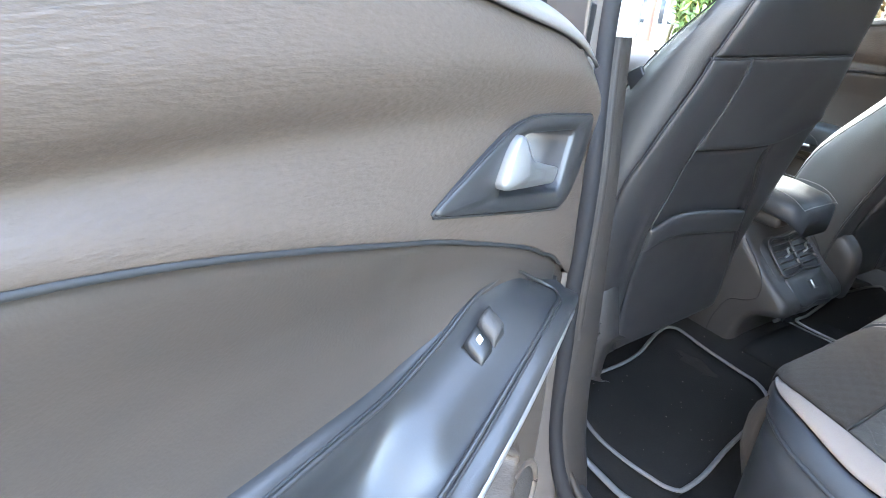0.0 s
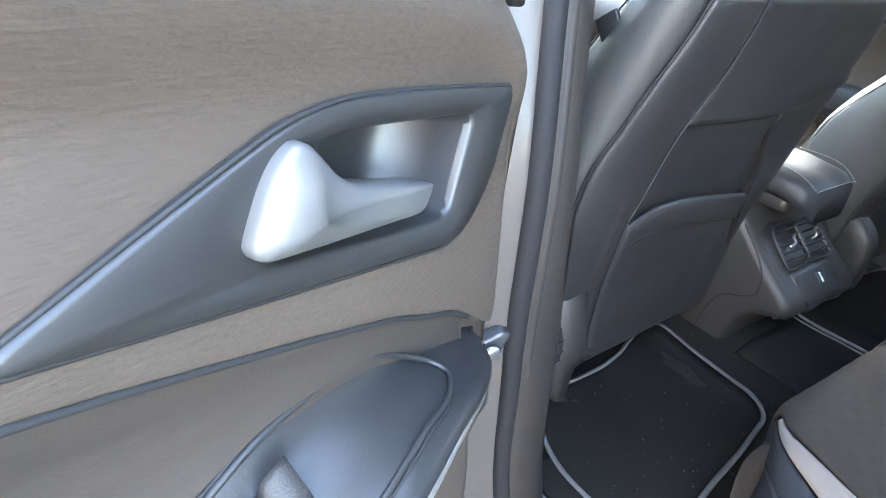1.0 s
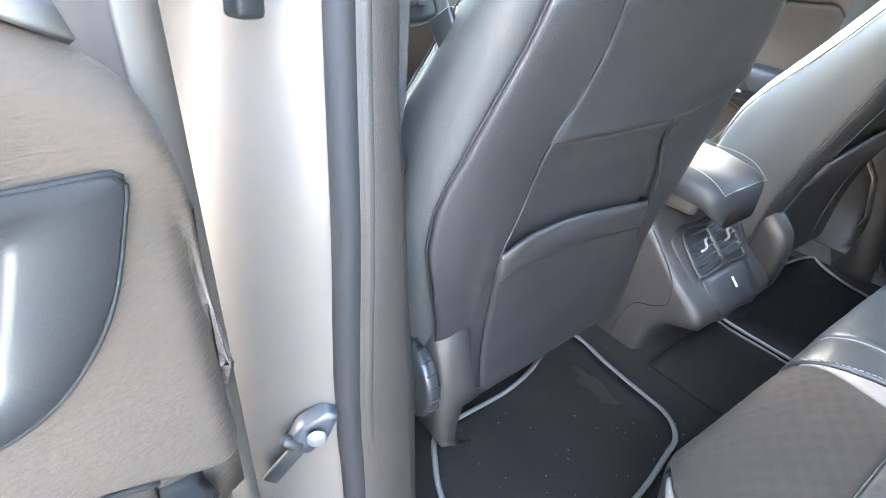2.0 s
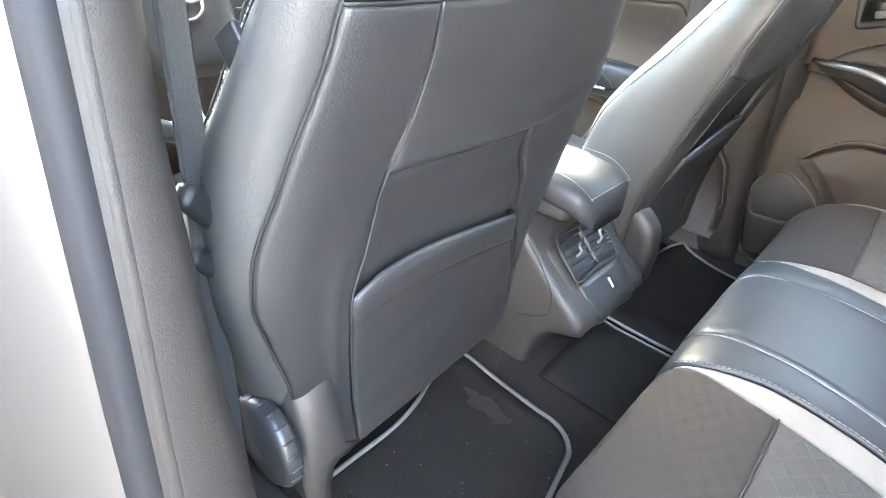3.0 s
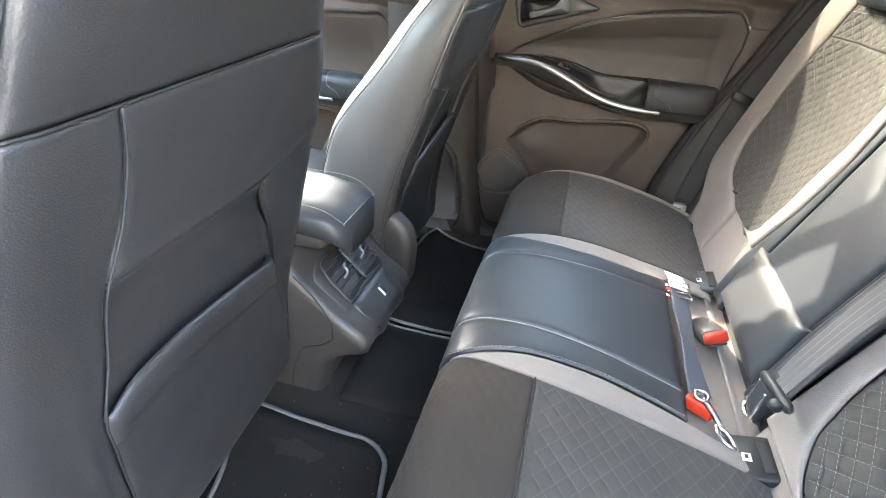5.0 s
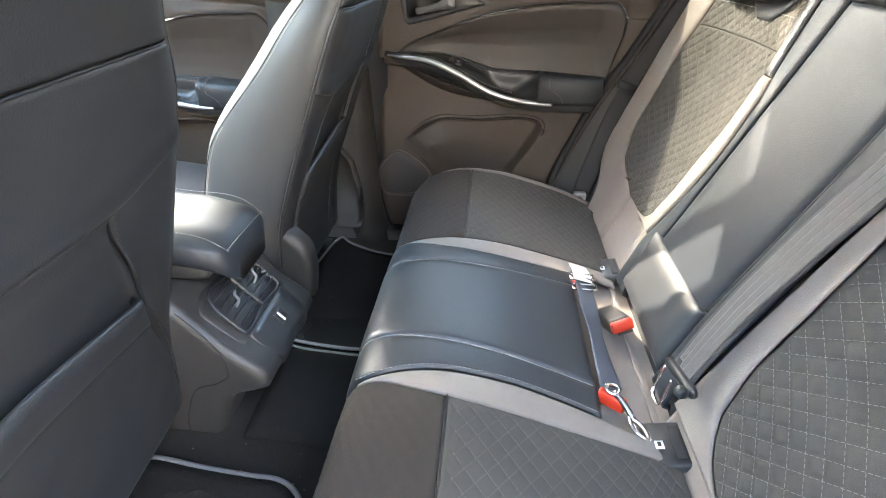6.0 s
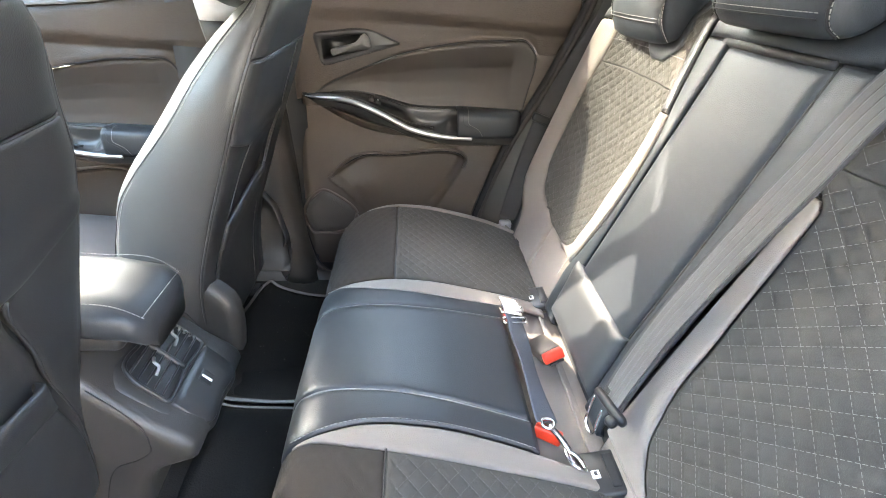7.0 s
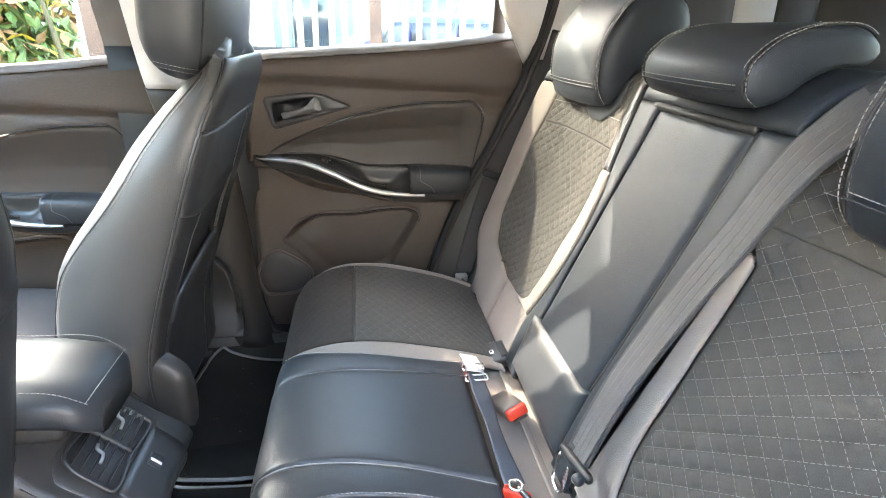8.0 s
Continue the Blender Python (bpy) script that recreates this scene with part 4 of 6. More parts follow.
# lines of the driver's backrest, measured across from its middle: side seam, panel piping, pocket seam, inner edge
D_OUT = smooth([(0.60, 0.165), (0.70, 0.172), (0.772, 0.183), (0.844, 0.205), (0.905, 0.220), (0.95, 0.218), (0.985, 0.209), (1.03, 0.198), (1.075, 0.186), (1.105, 0.181), (1.13, 0.176), (1.17, 0.168), (1.205, 0.155)])
D_NEAR = smooth([(0.60, 0.090), (0.64, 0.096), (0.736, 0.106), (0.811, 0.118), (0.858, 0.126), (0.915, 0.117), (0.985, 0.114), (1.02, 0.104), (1.065, 0.100), (1.108, 0.106)])
D_FAR = smooth([(0.60, 0.236), (0.65, 0.234), (0.722, 0.226), (0.78, 0.200), (0.838, 0.166), (0.89, 0.148), (0.968, 0.114), (0.985, 0.178), (1.004, 0.236)])
D_EDGE = smooth([(0.60, 0.240), (0.64, 0.257), (0.73, 0.262), (0.81, 0.254), (0.9, 0.256), (1.0, 0.252), (1.06, 0.236), (1.105, 0.208), (1.144, 0.180), (1.19, 0.150), (1.215, 0.122), (1.23, 0.09)])
D_SIDE = smooth([(0.60, 0.18), (0.68, 0.190), (0.8, 0.212), (0.9, 0.232), (1.0, 0.224), (1.06, 0.214), (1.11, 0.205), (1.15, 0.194), (1.19, 0.172), (1.215, 0.140), (1.23, 0.10)])
D_YR = smooth([(0.46, 0.767), (0.55, 0.789), (0.65, 0.792), (0.75, 0.782), (0.855, 0.756), (0.96, 0.729), (1.105, 0.682), (1.2, 0.649), (1.25, 0.655)])
P_EDGE = lambda z: float(HALF(z)) - 0.006
DRIVER = dict(out=D_OUT, near=D_NEAR, far=D_FAR, edge=D_EDGE, side=D_SIDE, inner=lambda z: float(D_EDGE(z)) + 0.008, rear=D_YR, yaw=0.075)
PASSENGER = dict(out=lambda z: float(HALF(z)) - 0.014, near=SEC, far=SEC_IN, edge=P_EDGE, side=HALF, inner=HALF, rear=YR, yaw=0.0)
BOW = smooth([(-0.13, -0.002), (-0.08, 0.016), (-0.03, 0.015), (0.05, 0.003), (0.165, -0.019), (0.22, -0.03)])      # the pocket's band sags towards the inner side
f_fold = smooth([(0.60, 0.112), (0.68, 0.120), (0.77, 0.134), (0.88, 0.149), (0.945, 0.134)])                                # upright fold beside the pocket
LIFT = smooth([(-0.12, 0.008), (-0.04, 0.0), (0.11, -0.008), (0.18, 0.006), (0.25, 0.028)])                            # lower seam of the upper panel


def front_seat(name, cx, side, label, shape, dy=0.0):
    """side: which way the door lies; across the back, a runs from the door side to the inner side."""
    root = thing(name, (cx, 1.1, 0.48), label, "car seat", "front seats")
    yaw = shape["yaw"]
    turn = lambda a: yaw * (a + 0.12)
    rings = []
    for z in list(np.linspace(0.60, 1.2, 30)) + [1.212, 1.22, 1.226, 1.23]:
        y, t = float(shape["rear"](z)) + dy, float(DEEP(z))
        halves = []
        for w, o in ((float(shape["inner"](z)), -0.003), (float(shape["side"](z)), 0.006)):
            halves.append([(0, y + 0.028), (w - 0.075, y + 0.026), (w - 0.030, y + 0.017 + o * 0.3), (w - 0.008, y + 0.022 + o), (w, y + 0.042 + o), (w - 0.004, y + t * 0.5 + 0.004), (w - 0.016, y + t * 0.75), (w - 0.034, y + t * 0.95), (w - 0.058, y + t + 0.006), (w - 0.085, y + t - 0.01), (w - 0.115, y + t * 0.72), (w * 0.25, y + t * 0.66)])
        loop = halves[0] + [(-a, b) for a, b in halves[1][:0:-1]]
        rings.append([(cx - side * a, b + turn(a) * max(0.0, 1 - max(0.0, b - y) / 0.12), z) for a, b in spline(loop, 84, True)])
    loft("backrest", rings, M_SIDE, root, "dark grey leather backrest")

    def rear(a, v):
        """The back's surface: it rolls forward towards both edges and is pulled in above the pocket."""
        inner, outer = (np.vectorize(lambda q, f=f: float(f(q)))(v) for f in (shape["inner"], shape["side"]))
        roll = 0.016 * np.clip((a - inner + 0.05) / 0.05, 0, 1) ** 2 + 0.022 * np.clip((-a - outer + 0.05) / 0.05, 0, 1) ** 2
        waist = 0.006 * np.exp(-(((v - 0.93) / 0.05) ** 2)) * np.clip(1 - (a - 0.02) ** 2 / 0.03, 0, 1)
        y = np.vectorize(lambda q: float(shape["rear"](q)))(v) + dy + turn(a) + 0.006 + roll + waist
        return np.stack([cx - side * a, y, v], -1)

    f_out, f_near, f_far, f_edge = (lambda v, k=k: float(shape[k](v)) for k in ("out", "near", "far", "edge"))
    turned = dict(flip=side > 0)
    bowed = lambda a, v: rear(a, v + BOW(a) * np.clip((v - 0.60) / 0.20, 0, 1))
    lifted = lambda a, v: rear(a, v + LIFT(a) * np.clip((1.105 - v) / 0.13, 0, 1))
    patch("back_yoke", rear, lambda v: -f_out(v), f_edge, 1.109, 1.205, M_LEATHER_BACK, root, nu=30, nv=16, puff=0.002, fall=0.005, **turned)
    patch("back_side", rear, lambda v: -f_out(v), lambda v: -f_near(v) - 0.0008, 0.605, 1.107, M_LEATHER_BACK, root, nu=18, nv=80, puff=0.002, fall=0.005, crease=0.0010,
          relief=lambda a, v: 0.003 * np.exp(-(((a + f_fold(v)) / 0.006) ** 2)) * np.clip((0.93 - v) / 0.06, 0, 1), **turned)
    patch("back_side", rear, lambda v: f_far(v) + 0.0008, f_edge, 0.605, 1.003, M_LEATHER_BACK, root, nu=14, nv=70, puff=0.002, fall=0.005, crease=0.0010, **turned)
    patch("back_panel", lifted, lambda v: -f_near(v), f_edge, 0.976, 1.107, M_LEATHER_BACK, root, nu=34, nv=30, puff=0.0035, fall=0.008,
          relief=lambda a, v: 0.004 * np.exp(-(((v - 0.985) / 0.014) ** 2)), crease=0.0012, **turned)
    patch("pocket_lining", lifted, lambda v: -f_near(v) + 0.001, lambda v: f_far(v) - 0.001, 0.80, 0.975, M_LEATHER_BACK, root, "recessed panel behind the pocket", nu=28, nv=28, puff=0.003, fall=0.008,
          base=-0.002, relief=lambda a, v: -0.010 * np.clip((0.955 - v) / 0.08, 0, 1), crease=0.001, **turned)
    patch("pocket", bowed, lambda v: -f_near(v) + 0.001, lambda v: f_far(v) - 0.001, 0.606, 0.813, M_LEATHER_BACK, root, "stretched map pocket", nu=30, nv=44, puff=0.004, fall=0.010, base=0.002, crease=0.0014, **turned)
    patch("pocket_band", bowed, lambda v: -f_near(v) - 0.001, lambda v: f_far(v) + 0.001, 0.812, 0.859, M_LEATHER_BACK, root, "padded top band of the pocket", nu=30, nv=14, puff=0.007, fall=0.016, base=0.007, **turned)
    on = lambda a, v, up=0.0: tuple(rear(np.array([[a]]), np.array([[v]]))[0, 0] + np.array([0, -up, 0]))
    for f, q, hi in ((f_out, -1, 1.20), (f_edge, 1, 1.20)):
        tube("back_seam", [on(q * f(z), z, -0.0030) for z in np.linspace(0.61, hi, 26)], 0.0012, M_SEAM, root, n=90, sides=6)
    tube("edge_piping", [on(f_edge(z) + 0.004, z, 0.0006) for z in np.linspace(0.61, 1.15, 24)], 0.0022, M_LEATHER_BACK, root, n=90, sides=8)
    tube("panel_piping", [on(-f_near(z), z, 0.0002) for z in np.linspace(0.61, 1.107, 26)], 0.0013, M_LEATHER, root, n=90, sides=6)
    tube("panel_piping", [on(f_far(z), z, 0.0) for z in np.linspace(0.61, 0.968, 22)], 0.0012, M_LEATHER, root, n=80, sides=6)
    dashes("back_stitching", [on(-f_out(z) + 0.004, z, -0.0022) for z in np.linspace(0.66, 1.19, 24)], 0.004, 0.0025, 0.0005, M_SEAM, root)
    def shoulder(q, z):
        """A point of the stitched seam along the front of the side, q > 0 on the inner side."""
        f = float(np.interp(z, [0.80, 0.90, 1.02, 1.17], [0.96, 0.93, 0.82, 0.72]))
        w = float(shape["inner" if q > 0 else "side"](z)) - float(np.interp(f, [0.5, 0.75, 0.95], [0.004, 0.016, 0.034])) + 0.0012
        return (cx - side * q * w, float(shape["rear"](z)) + dy + float(DEEP(z)) * f, z)
    for q in (-1, 1):
        dashes("shoulder_stitching", [shoulder(q, z) for z in np.linspace(0.78, 1.185, 30)], 0.005, 0.002, 0.0008, M_THREAD, root)
        tube("shoulder_seam", [shoulder(q, z)[:1] + (shoulder(q, z)[1] + 0.004, z) for z in np.linspace(0.78, 1.185, 30)], 0.0009, M_SEAM, root, n=90, sides=6)
    tube("yoke_seam", [on(a, 1.108, -0.0012) for a in np.linspace(-f_out(1.108), f_edge(1.108), 16)], 0.0012, M_SEAM, root, n=50, sides=6)
    # head restraint on two posts
    for q in (-1, 1):
        tube("headrest_post", [(cx + q * 0.07, 0.70 + dy, 1.17), (cx + q * 0.07, 0.735 + dy, 1.25)], 0.006, M_CHROME, root, "chrome post", n=8)
        disc("post_collar", 0.014, 0.012, pose(cx + q * 0.07, 0.706 + dy, 1.20), M_BLACK, root)
    hc = (cx, 0.728 + dy, 1.272)
    bend = lambda x, y, z: (x * (1 - 0.10 * max(0, z)), y * (1 - 0.25 * z * z) - 0.10 * (1 - x * x) + 0.35 * z * 0.3, z)
    head = blob("headrest", hc, (0.163, 0.060, 0.106), pose(0, 0, 0, 12), M_LEATHER, root, "padded leather head restraint", power=3.6, shape=bend)
    def rim_at(a, b, out=1.006):
        """A point on the headrest's skin, by two angles."""
        f = lambda c: math.copysign(abs(c) ** (2 / 3.6), c)
        q = bend(f(math.cos(b)) * f(math.cos(a)), f(math.cos(b)) * f(math.sin(a)), f(math.sin(b)))
        return tuple(pose(0, 0, 0, 12) @ Vector((q[0] * 0.163 * out, q[1] * 0.060 * out, q[2] * 0.106 * out)) + Vector(hc))
    for low in (-0.62, -0.74):
        dashes("headrest_stitching", [rim_at(a, low) for a in np.linspace(math.pi * 0.9, 2.1 * math.pi, 40)], 0.005, 0.002, 0.0008, M_THREAD, head)
    for a in (1.18 * math.pi, 1.82 * math.pi):
        tube("headrest_seam", [rim_at(a, b, 1.0) for b in np.linspace(-0.62, 1.2, 30)], 0.0018, M_SEAM, head, n=60)
    # seat cushion and frame
    blob("cushion", (cx, 1.13 + dy, 0.63), (0.20, 0.27, 0.095), pose(0, 0, 0, 5), M_LEATHER, root, "black leather cushion", power=4.5)
    for q in (-1, 1):
        sx = cx + q * 0.168
        rows = []
        outer_top = smooth([(0.765, 0.66), (0.785, 0.745), (0.82, 0.775), (0.87, 0.76), (1.0, 0.70), (1.3, 0.64)])
        inner_top = smooth([(0.88, 0.60), (0.92, 0.68), (1.0, 0.69), (1.3, 0.64)])
        for y in np.linspace(0.768 if q == side else 0.885, 1.30, 30):
            top = float(outer_top(y)) if q == side else float(inner_top(y))
            rows.append([(sx - q * 0.03, y + dy, top + 0.002), (sx - q * 0.010, y + dy, top + 0.004), (sx + q * 0.006, y + dy, top - 0.006), (sx + q * 0.012, y + dy, top - 0.03), (sx + q * 0.014, y + dy, top - 0.06), (sx + q * 0.008, y + dy, min(top - 0.065, 0.60)), (sx - q * 0.02, y + dy, min(top - 0.07, 0.585))])
        rows = [[(a[0] - q * 0.02, a[1], a[2] - 0.012) for a in rows[0]]] + rows
        shell("side_cover", np.array(rows), 0.004, M_CONSOLE if q == side else M_BLACK, root, "dark plastic seat side cover", flip=q < 0)
    if side > 0:
        hinge = [(-0.052, -0.075), (0.05, -0.075), (0.055, 0.0), (0.03, 0.055), (-0.01, 0.065), (-0.045, 0.04)]
        hx = cx - side * 0.176
        plate("hinge_cover", hinge, lambda u, w, d: (hx - side * d, 0.835 + dy + u, 0.68 + w), -0.02, 0.012, M_CONSOLE, root, "dark plastic hinge cover", bevel=0.01)
    sx = cx + side * 0.178
    if side < 0:
        wheel = disc("adjuster_wheel", 0.05, 0.022, Matrix.Translation((sx + side * 0.012, 0.806 + dy, 0.70)) @ pose(0, 0, 0, 0, side * 90, 0), M_GLOSSY, root, "ribbed backrest adjuster wheel", bevel=0.006, sides=40)
        for k in range(20):
            a = 2 * math.pi * k / 20
            box("rib", (0.002, 0.004, 0.014), Matrix.Translation((sx + side * 0.022, 0.806 + dy + 0.049 * math.cos(a), 0.70 + 0.049 * math.sin(a))) @ pose(0, 0, 0, math.degrees(a), 0, 0) @ pose(0, 0, 0, 0, 90, 0), M_GLOSSY, wheel, bevel=0.001, segments=1)
    if side < 0:
        tx, ty, tz = shoulder(-1, 1.072)
        box("tag", (0.006, 0.024, 0.030), pose(tx - 0.002, ty - 0.006, tz, -32, 0, 10), M_BLACK, root, "small black cloth tag on the side seam", bevel=0.002)
    for q in (-1, 1):
        box("seat_rail", (0.03, 0.50, 0.035), pose(cx + q * 0.18, 1.10 + dy, 0.505), M_SEAM, root, "black seat rail", bevel=0.004)
    return root


front_seat("driver_seat", -0.327, -1, "black leather driver's seat with a stretched map pocket", DRIVER)
front_seat("passenger_seat", 0.365, 1, "black leather front passenger seat with pale stitching", PASSENGER, dy=-0.065)


Q = 0.0215


def quilt(a, v):
    s, t = (a * 0.75 + v) / Q, (a * 0.75 - v) / Q
    f = np.minimum(np.abs((s % 1) - 0.5), np.abs((t % 1) - 0.5)) * 2
    return -0.0026 * np.clip(1 - np.minimum(1 - np.abs(((s % 1) - 0.5) * 2), 1 - np.abs(((t % 1) - 0.5) * 2)) / 0.45, 0, 1) ** 1.5


def quilt_threads(name, lo, hi, z0, z1, parent, on=None, up=0.0062, out=(0, 0.94, 0.34), mat=None):
    """Stitches along both ways of the quilting, as one mesh."""
    on = on or back_on
    verts, faces = [], []
    for way in (1, -1):
        for k in range(-60, 120):
            d = 0.0
            for z in np.arange(z0 + 0.006, z1 - 0.006, 0.0034):
                ctr = (k * Q - way * z) / 0.75
                if way < 0:
                    ctr = (k * Q + z) / 0.75
                if not (lo(z) + 0.006 < ctr < hi(z) - 0.006):
                    continue
                a, b = (np.array(on(ctr - way * s / 0.75, z + s, up)) for s in (-0.0011, 0.0011))
                n = len(verts)
                t = (b - a) / np.linalg.norm(b - a)
                w = np.cross(t, out) * 0.0003
                h = np.array(out) * 0.0004
                verts += [a - w, a + w, a + h, b - w, b + w, b + h]
                faces += [(n, n + 1, n + 2), (n + 5, n + 4, n + 3), (n + 1, n + 4, n + 5, n + 2), (n, n + 2, n + 5, n + 3)]
    return tagged(link_mesh(name, verts, faces, mat or M_QTHREAD, parent), kind="stuff")


# ---- rear bench ----
CUSH_Y, CUSH_Z = (smooth([(k / 10, q) for k, q in enumerate(vals)]) for vals in ((0.49, 0.52, 0.545, 0.563, 0.560, 0.53, 0.468, 0.39, 0.31, 0.23, 0.165), (0.49, 0.54, 0.60, 0.66, 0.715, 0.742, 0.748, 0.739, 0.720, 0.698, 0.676)))
OUT_X = smooth([(0, 0.42), (0.3, 0.435), (0.42, 0.45), (0.5, 0.49), (0.58, 0.53), (0.7, 0.56), (0.85, 0.572), (1, 0.555)])


def cushion_at(a, v):
    roll = np.clip((np.abs(a) - OUT_X(v) + 0.06) / 0.06, 0, 1)
    y, z = CUSH_Y(v), CUSH_Z(v)
    z = z + 0.006 * np.clip((np.abs(a) - 0.3) / 0.2, 0, 1) - 0.035 * roll**2.2 - 0.004 * np.exp(-((np.abs(a) - 0.17) / 0.03) ** 2)
    y = y - 0.035 * roll**2 * np.clip((0.6 - v) / 0.3, 0, 1)
    return np.stack([a + 0.012, y, z], -1)


def cushion_on(a, v, up=0.0):
    return tuple(cushion_at(np.array([[a]]), np.array([[v]]))[0, 0] + np.array([0, 0.6 * up if v < 0.45 else 0, up]))


bench = thing("rear_bench", (0.012, 0.35, 0.48), "rear bench cushion in black leather and fabric with light grey strips", "car seat")
C_IN = smooth([(0, 0.165), (0.35, 0.168), (0.5, 0.163), (0.6, 0.150), (0.7, 0.148), (0.8, 0.154), (0.92, 0.172)])      # edge of the leather middle
C_GREY = smooth([(0, 0.168), (0.42, 0.171), (0.5, 0.172), (0.6, 0.186), (0.7, 0.195), (0.8, 0.200), (1, 0.205)])       # edge of the grey strip
C_OUT = smooth([(0, 0.385), (0.3, 0.40), (0.42, 0.415), (0.5, 0.455), (0.58, 0.482), (0.7, 0.50), (0.85, 0.505), (1, 0.49)])
C_LEA = smooth([(0, 0.39), (0.42, 0.42), (0.5, 0.468), (0.58, 0.505), (0.7, 0.535), (1, 0.525)])
L_SEAM = smooth([(0, 0.100), (0.7, 0.102), (0.88, 0.118)])
patch("leather_middle", cushion_at, lambda v: 0.0005 - float(L_SEAM(v)), lambda v: float(L_SEAM(v)) - 0.0005, 0.02, 0.862, M_LEATHER, bench, "smooth black leather middle seat", nu=16, nv=60, puff=0.0025, fall=0.010, base=0.007, crease=0.001, flip=True)
for q in (-1, 1):
    lo = (lambda v: float(L_SEAM(v)) + 0.0005, lambda v: float(C_IN(v))) if q > 0 else (lambda v: -float(C_IN(v)), lambda v: -float(L_SEAM(v)) - 0.0005)
    patch("leather_side", cushion_at, *lo, 0.02, 0.865, M_LEATHER, bench, nu=8, nv=60, puff=0.0025, fall=0.008, base=0.006, crease=0.0008, flip=True)
    lo = (lambda v: float(C_IN(v)) + 0.001, lambda v: float(C_GREY(v))) if q > 0 else (lambda v: -float(C_GREY(v)), lambda v: -float(C_IN(v)) - 0.001)
    patch("grey_strip", cushion_at, *lo, 0.44, 0.99, M_GREY, bench, "light grey fabric strip", nu=8, nv=40, puff=0.003, fall=0.008, base=0.004, flip=True)
    lo = (lambda v: float(C_GREY(v)) + 0.001, lambda v: float(C_OUT(v))) if q > 0 else (lambda v: -float(C_OUT(v)), lambda v: -float(C_GREY(v)) - 0.001)
    dia = lambda a, v: 0.6 * quilt(a, v * 0.775)
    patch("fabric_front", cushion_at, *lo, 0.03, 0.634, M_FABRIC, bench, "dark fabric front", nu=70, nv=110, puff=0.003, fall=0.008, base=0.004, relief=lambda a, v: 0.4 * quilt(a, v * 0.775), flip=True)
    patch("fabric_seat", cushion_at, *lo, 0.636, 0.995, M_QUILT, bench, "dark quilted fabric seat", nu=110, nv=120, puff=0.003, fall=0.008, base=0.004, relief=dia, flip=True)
    on_seat = lambda a, s, up=0.0: cushion_on(a, s / 0.775, up)
    quilt_threads("quilt_stitching", lambda s, lo=lo: lo[0](s / 0.775), lambda s, lo=lo: lo[1](s / 0.775), 0.644 * 0.775, 0.985 * 0.775, bench, on_seat, 0.0042, (0, 0.15, 0.99), M_STHREAD)
    lo = (lambda v: float(C_OUT(v)) + 0.001, lambda v: float(C_LEA(v))) if q > 0 else (lambda v: -float(C_LEA(v)), lambda v: -float(C_OUT(v)) - 0.001)
    patch("grey_edge", cushion_at, *lo, 0.44, 0.995, M_GREY, bench, "light grey fabric edge", nu=8, nv=40, puff=0.003, fall=0.01, base=0.004, flip=True)
    lo = (lambda v: float(C_LEA(v)) + 0.001, lambda v: float(OUT_X(v))) if q > 0 else (lambda v: -float(OUT_X(v)), lambda v: -float(C_LEA(v)) - 0.001)
    patch("outer_side", cushion_at, *lo, 0.02, 0.995, M_LEATHER if q < 0 else M_GREY, bench, "smooth outer side", nu=8, nv=50, puff=0.003, fall=0.012, base=0.003, flip=True)
    side_wall = np.array([[cushion_on(q * float(OUT_X(v)), v)[:2] + (z,) for z in np.linspace(max(0.5, cushion_on(q * float(OUT_X(v)), v)[2] - 0.001), 0.49, 6)] for v in np.linspace(0.05, 0.99, 30)])
    shell("end_face", side_wall, 0.003, M_LEATHER, bench, flip=q < 0)
    dashes("seam_stitching", [cushion_on(q * (float(C_IN(v)) - 0.003), v, 0.0065) for v in np.linspace(0.44, 0.865, 20)], 0.005, 0.002, 0.0009, M_THREAD, bench)
    tube("leather_seam", [cushion_on(q * float(L_SEAM(v)), v, 0.004) for v in np.linspace(0.05, 0.86, 30)], 0.0009, M_THREAD, bench, n=80, sides=6)
    tube("fabric_seam", [cushion_on(q * a, 0.635, 0.002) for a in np.linspace(0.188, 0.482, 10)], 0.0011, M_SEAM, bench, n=30, sides=6)
    tube("outer_piping", [cushion_on(q * float(OUT_X(v)), v, 0.0) for v in np.linspace(0.04, 0.99, 30)], 0.003, M_LEATHER if q < 0 else M_GREY, bench, n=90, sides=8)
core = np.array([[(x, float(CUSH_Y(v)) - 0.012, float(CUSH_Z(v)) - 0.016) for v in np.linspace(0, 0.855, 20)] for x in np.linspace(-0.45, 0.47, 10)])
shell("cushion_core", core, 0.02, M_FABRIC, bench, flip=True)
shelf = np.array([[(x, y, z) for y, z in ((0.285, 0.692), (0.262, 0.682), (0.24, 0.674), (0.2, 0.667), (0.15, 0.664), (0.10, 0.67))] for x in np.linspace(-0.19, 0.21, 16)])
shell("rear_apron", shelf, 0.004, M_GREY, bench, "light grey fabric apron behind the cushion", flip=True)
apron = np.array([[(x, y, z) for y, z in ((0.18, 0.676), (0.165, 0.662), (0.14, 0.652), (0.10, 0.66))] for x in np.linspace(-0.56, 0.58, 30)])
shell("rear_edge", apron, 0.004, M_GREY, bench, "grey fabric rear edge", flip=True)


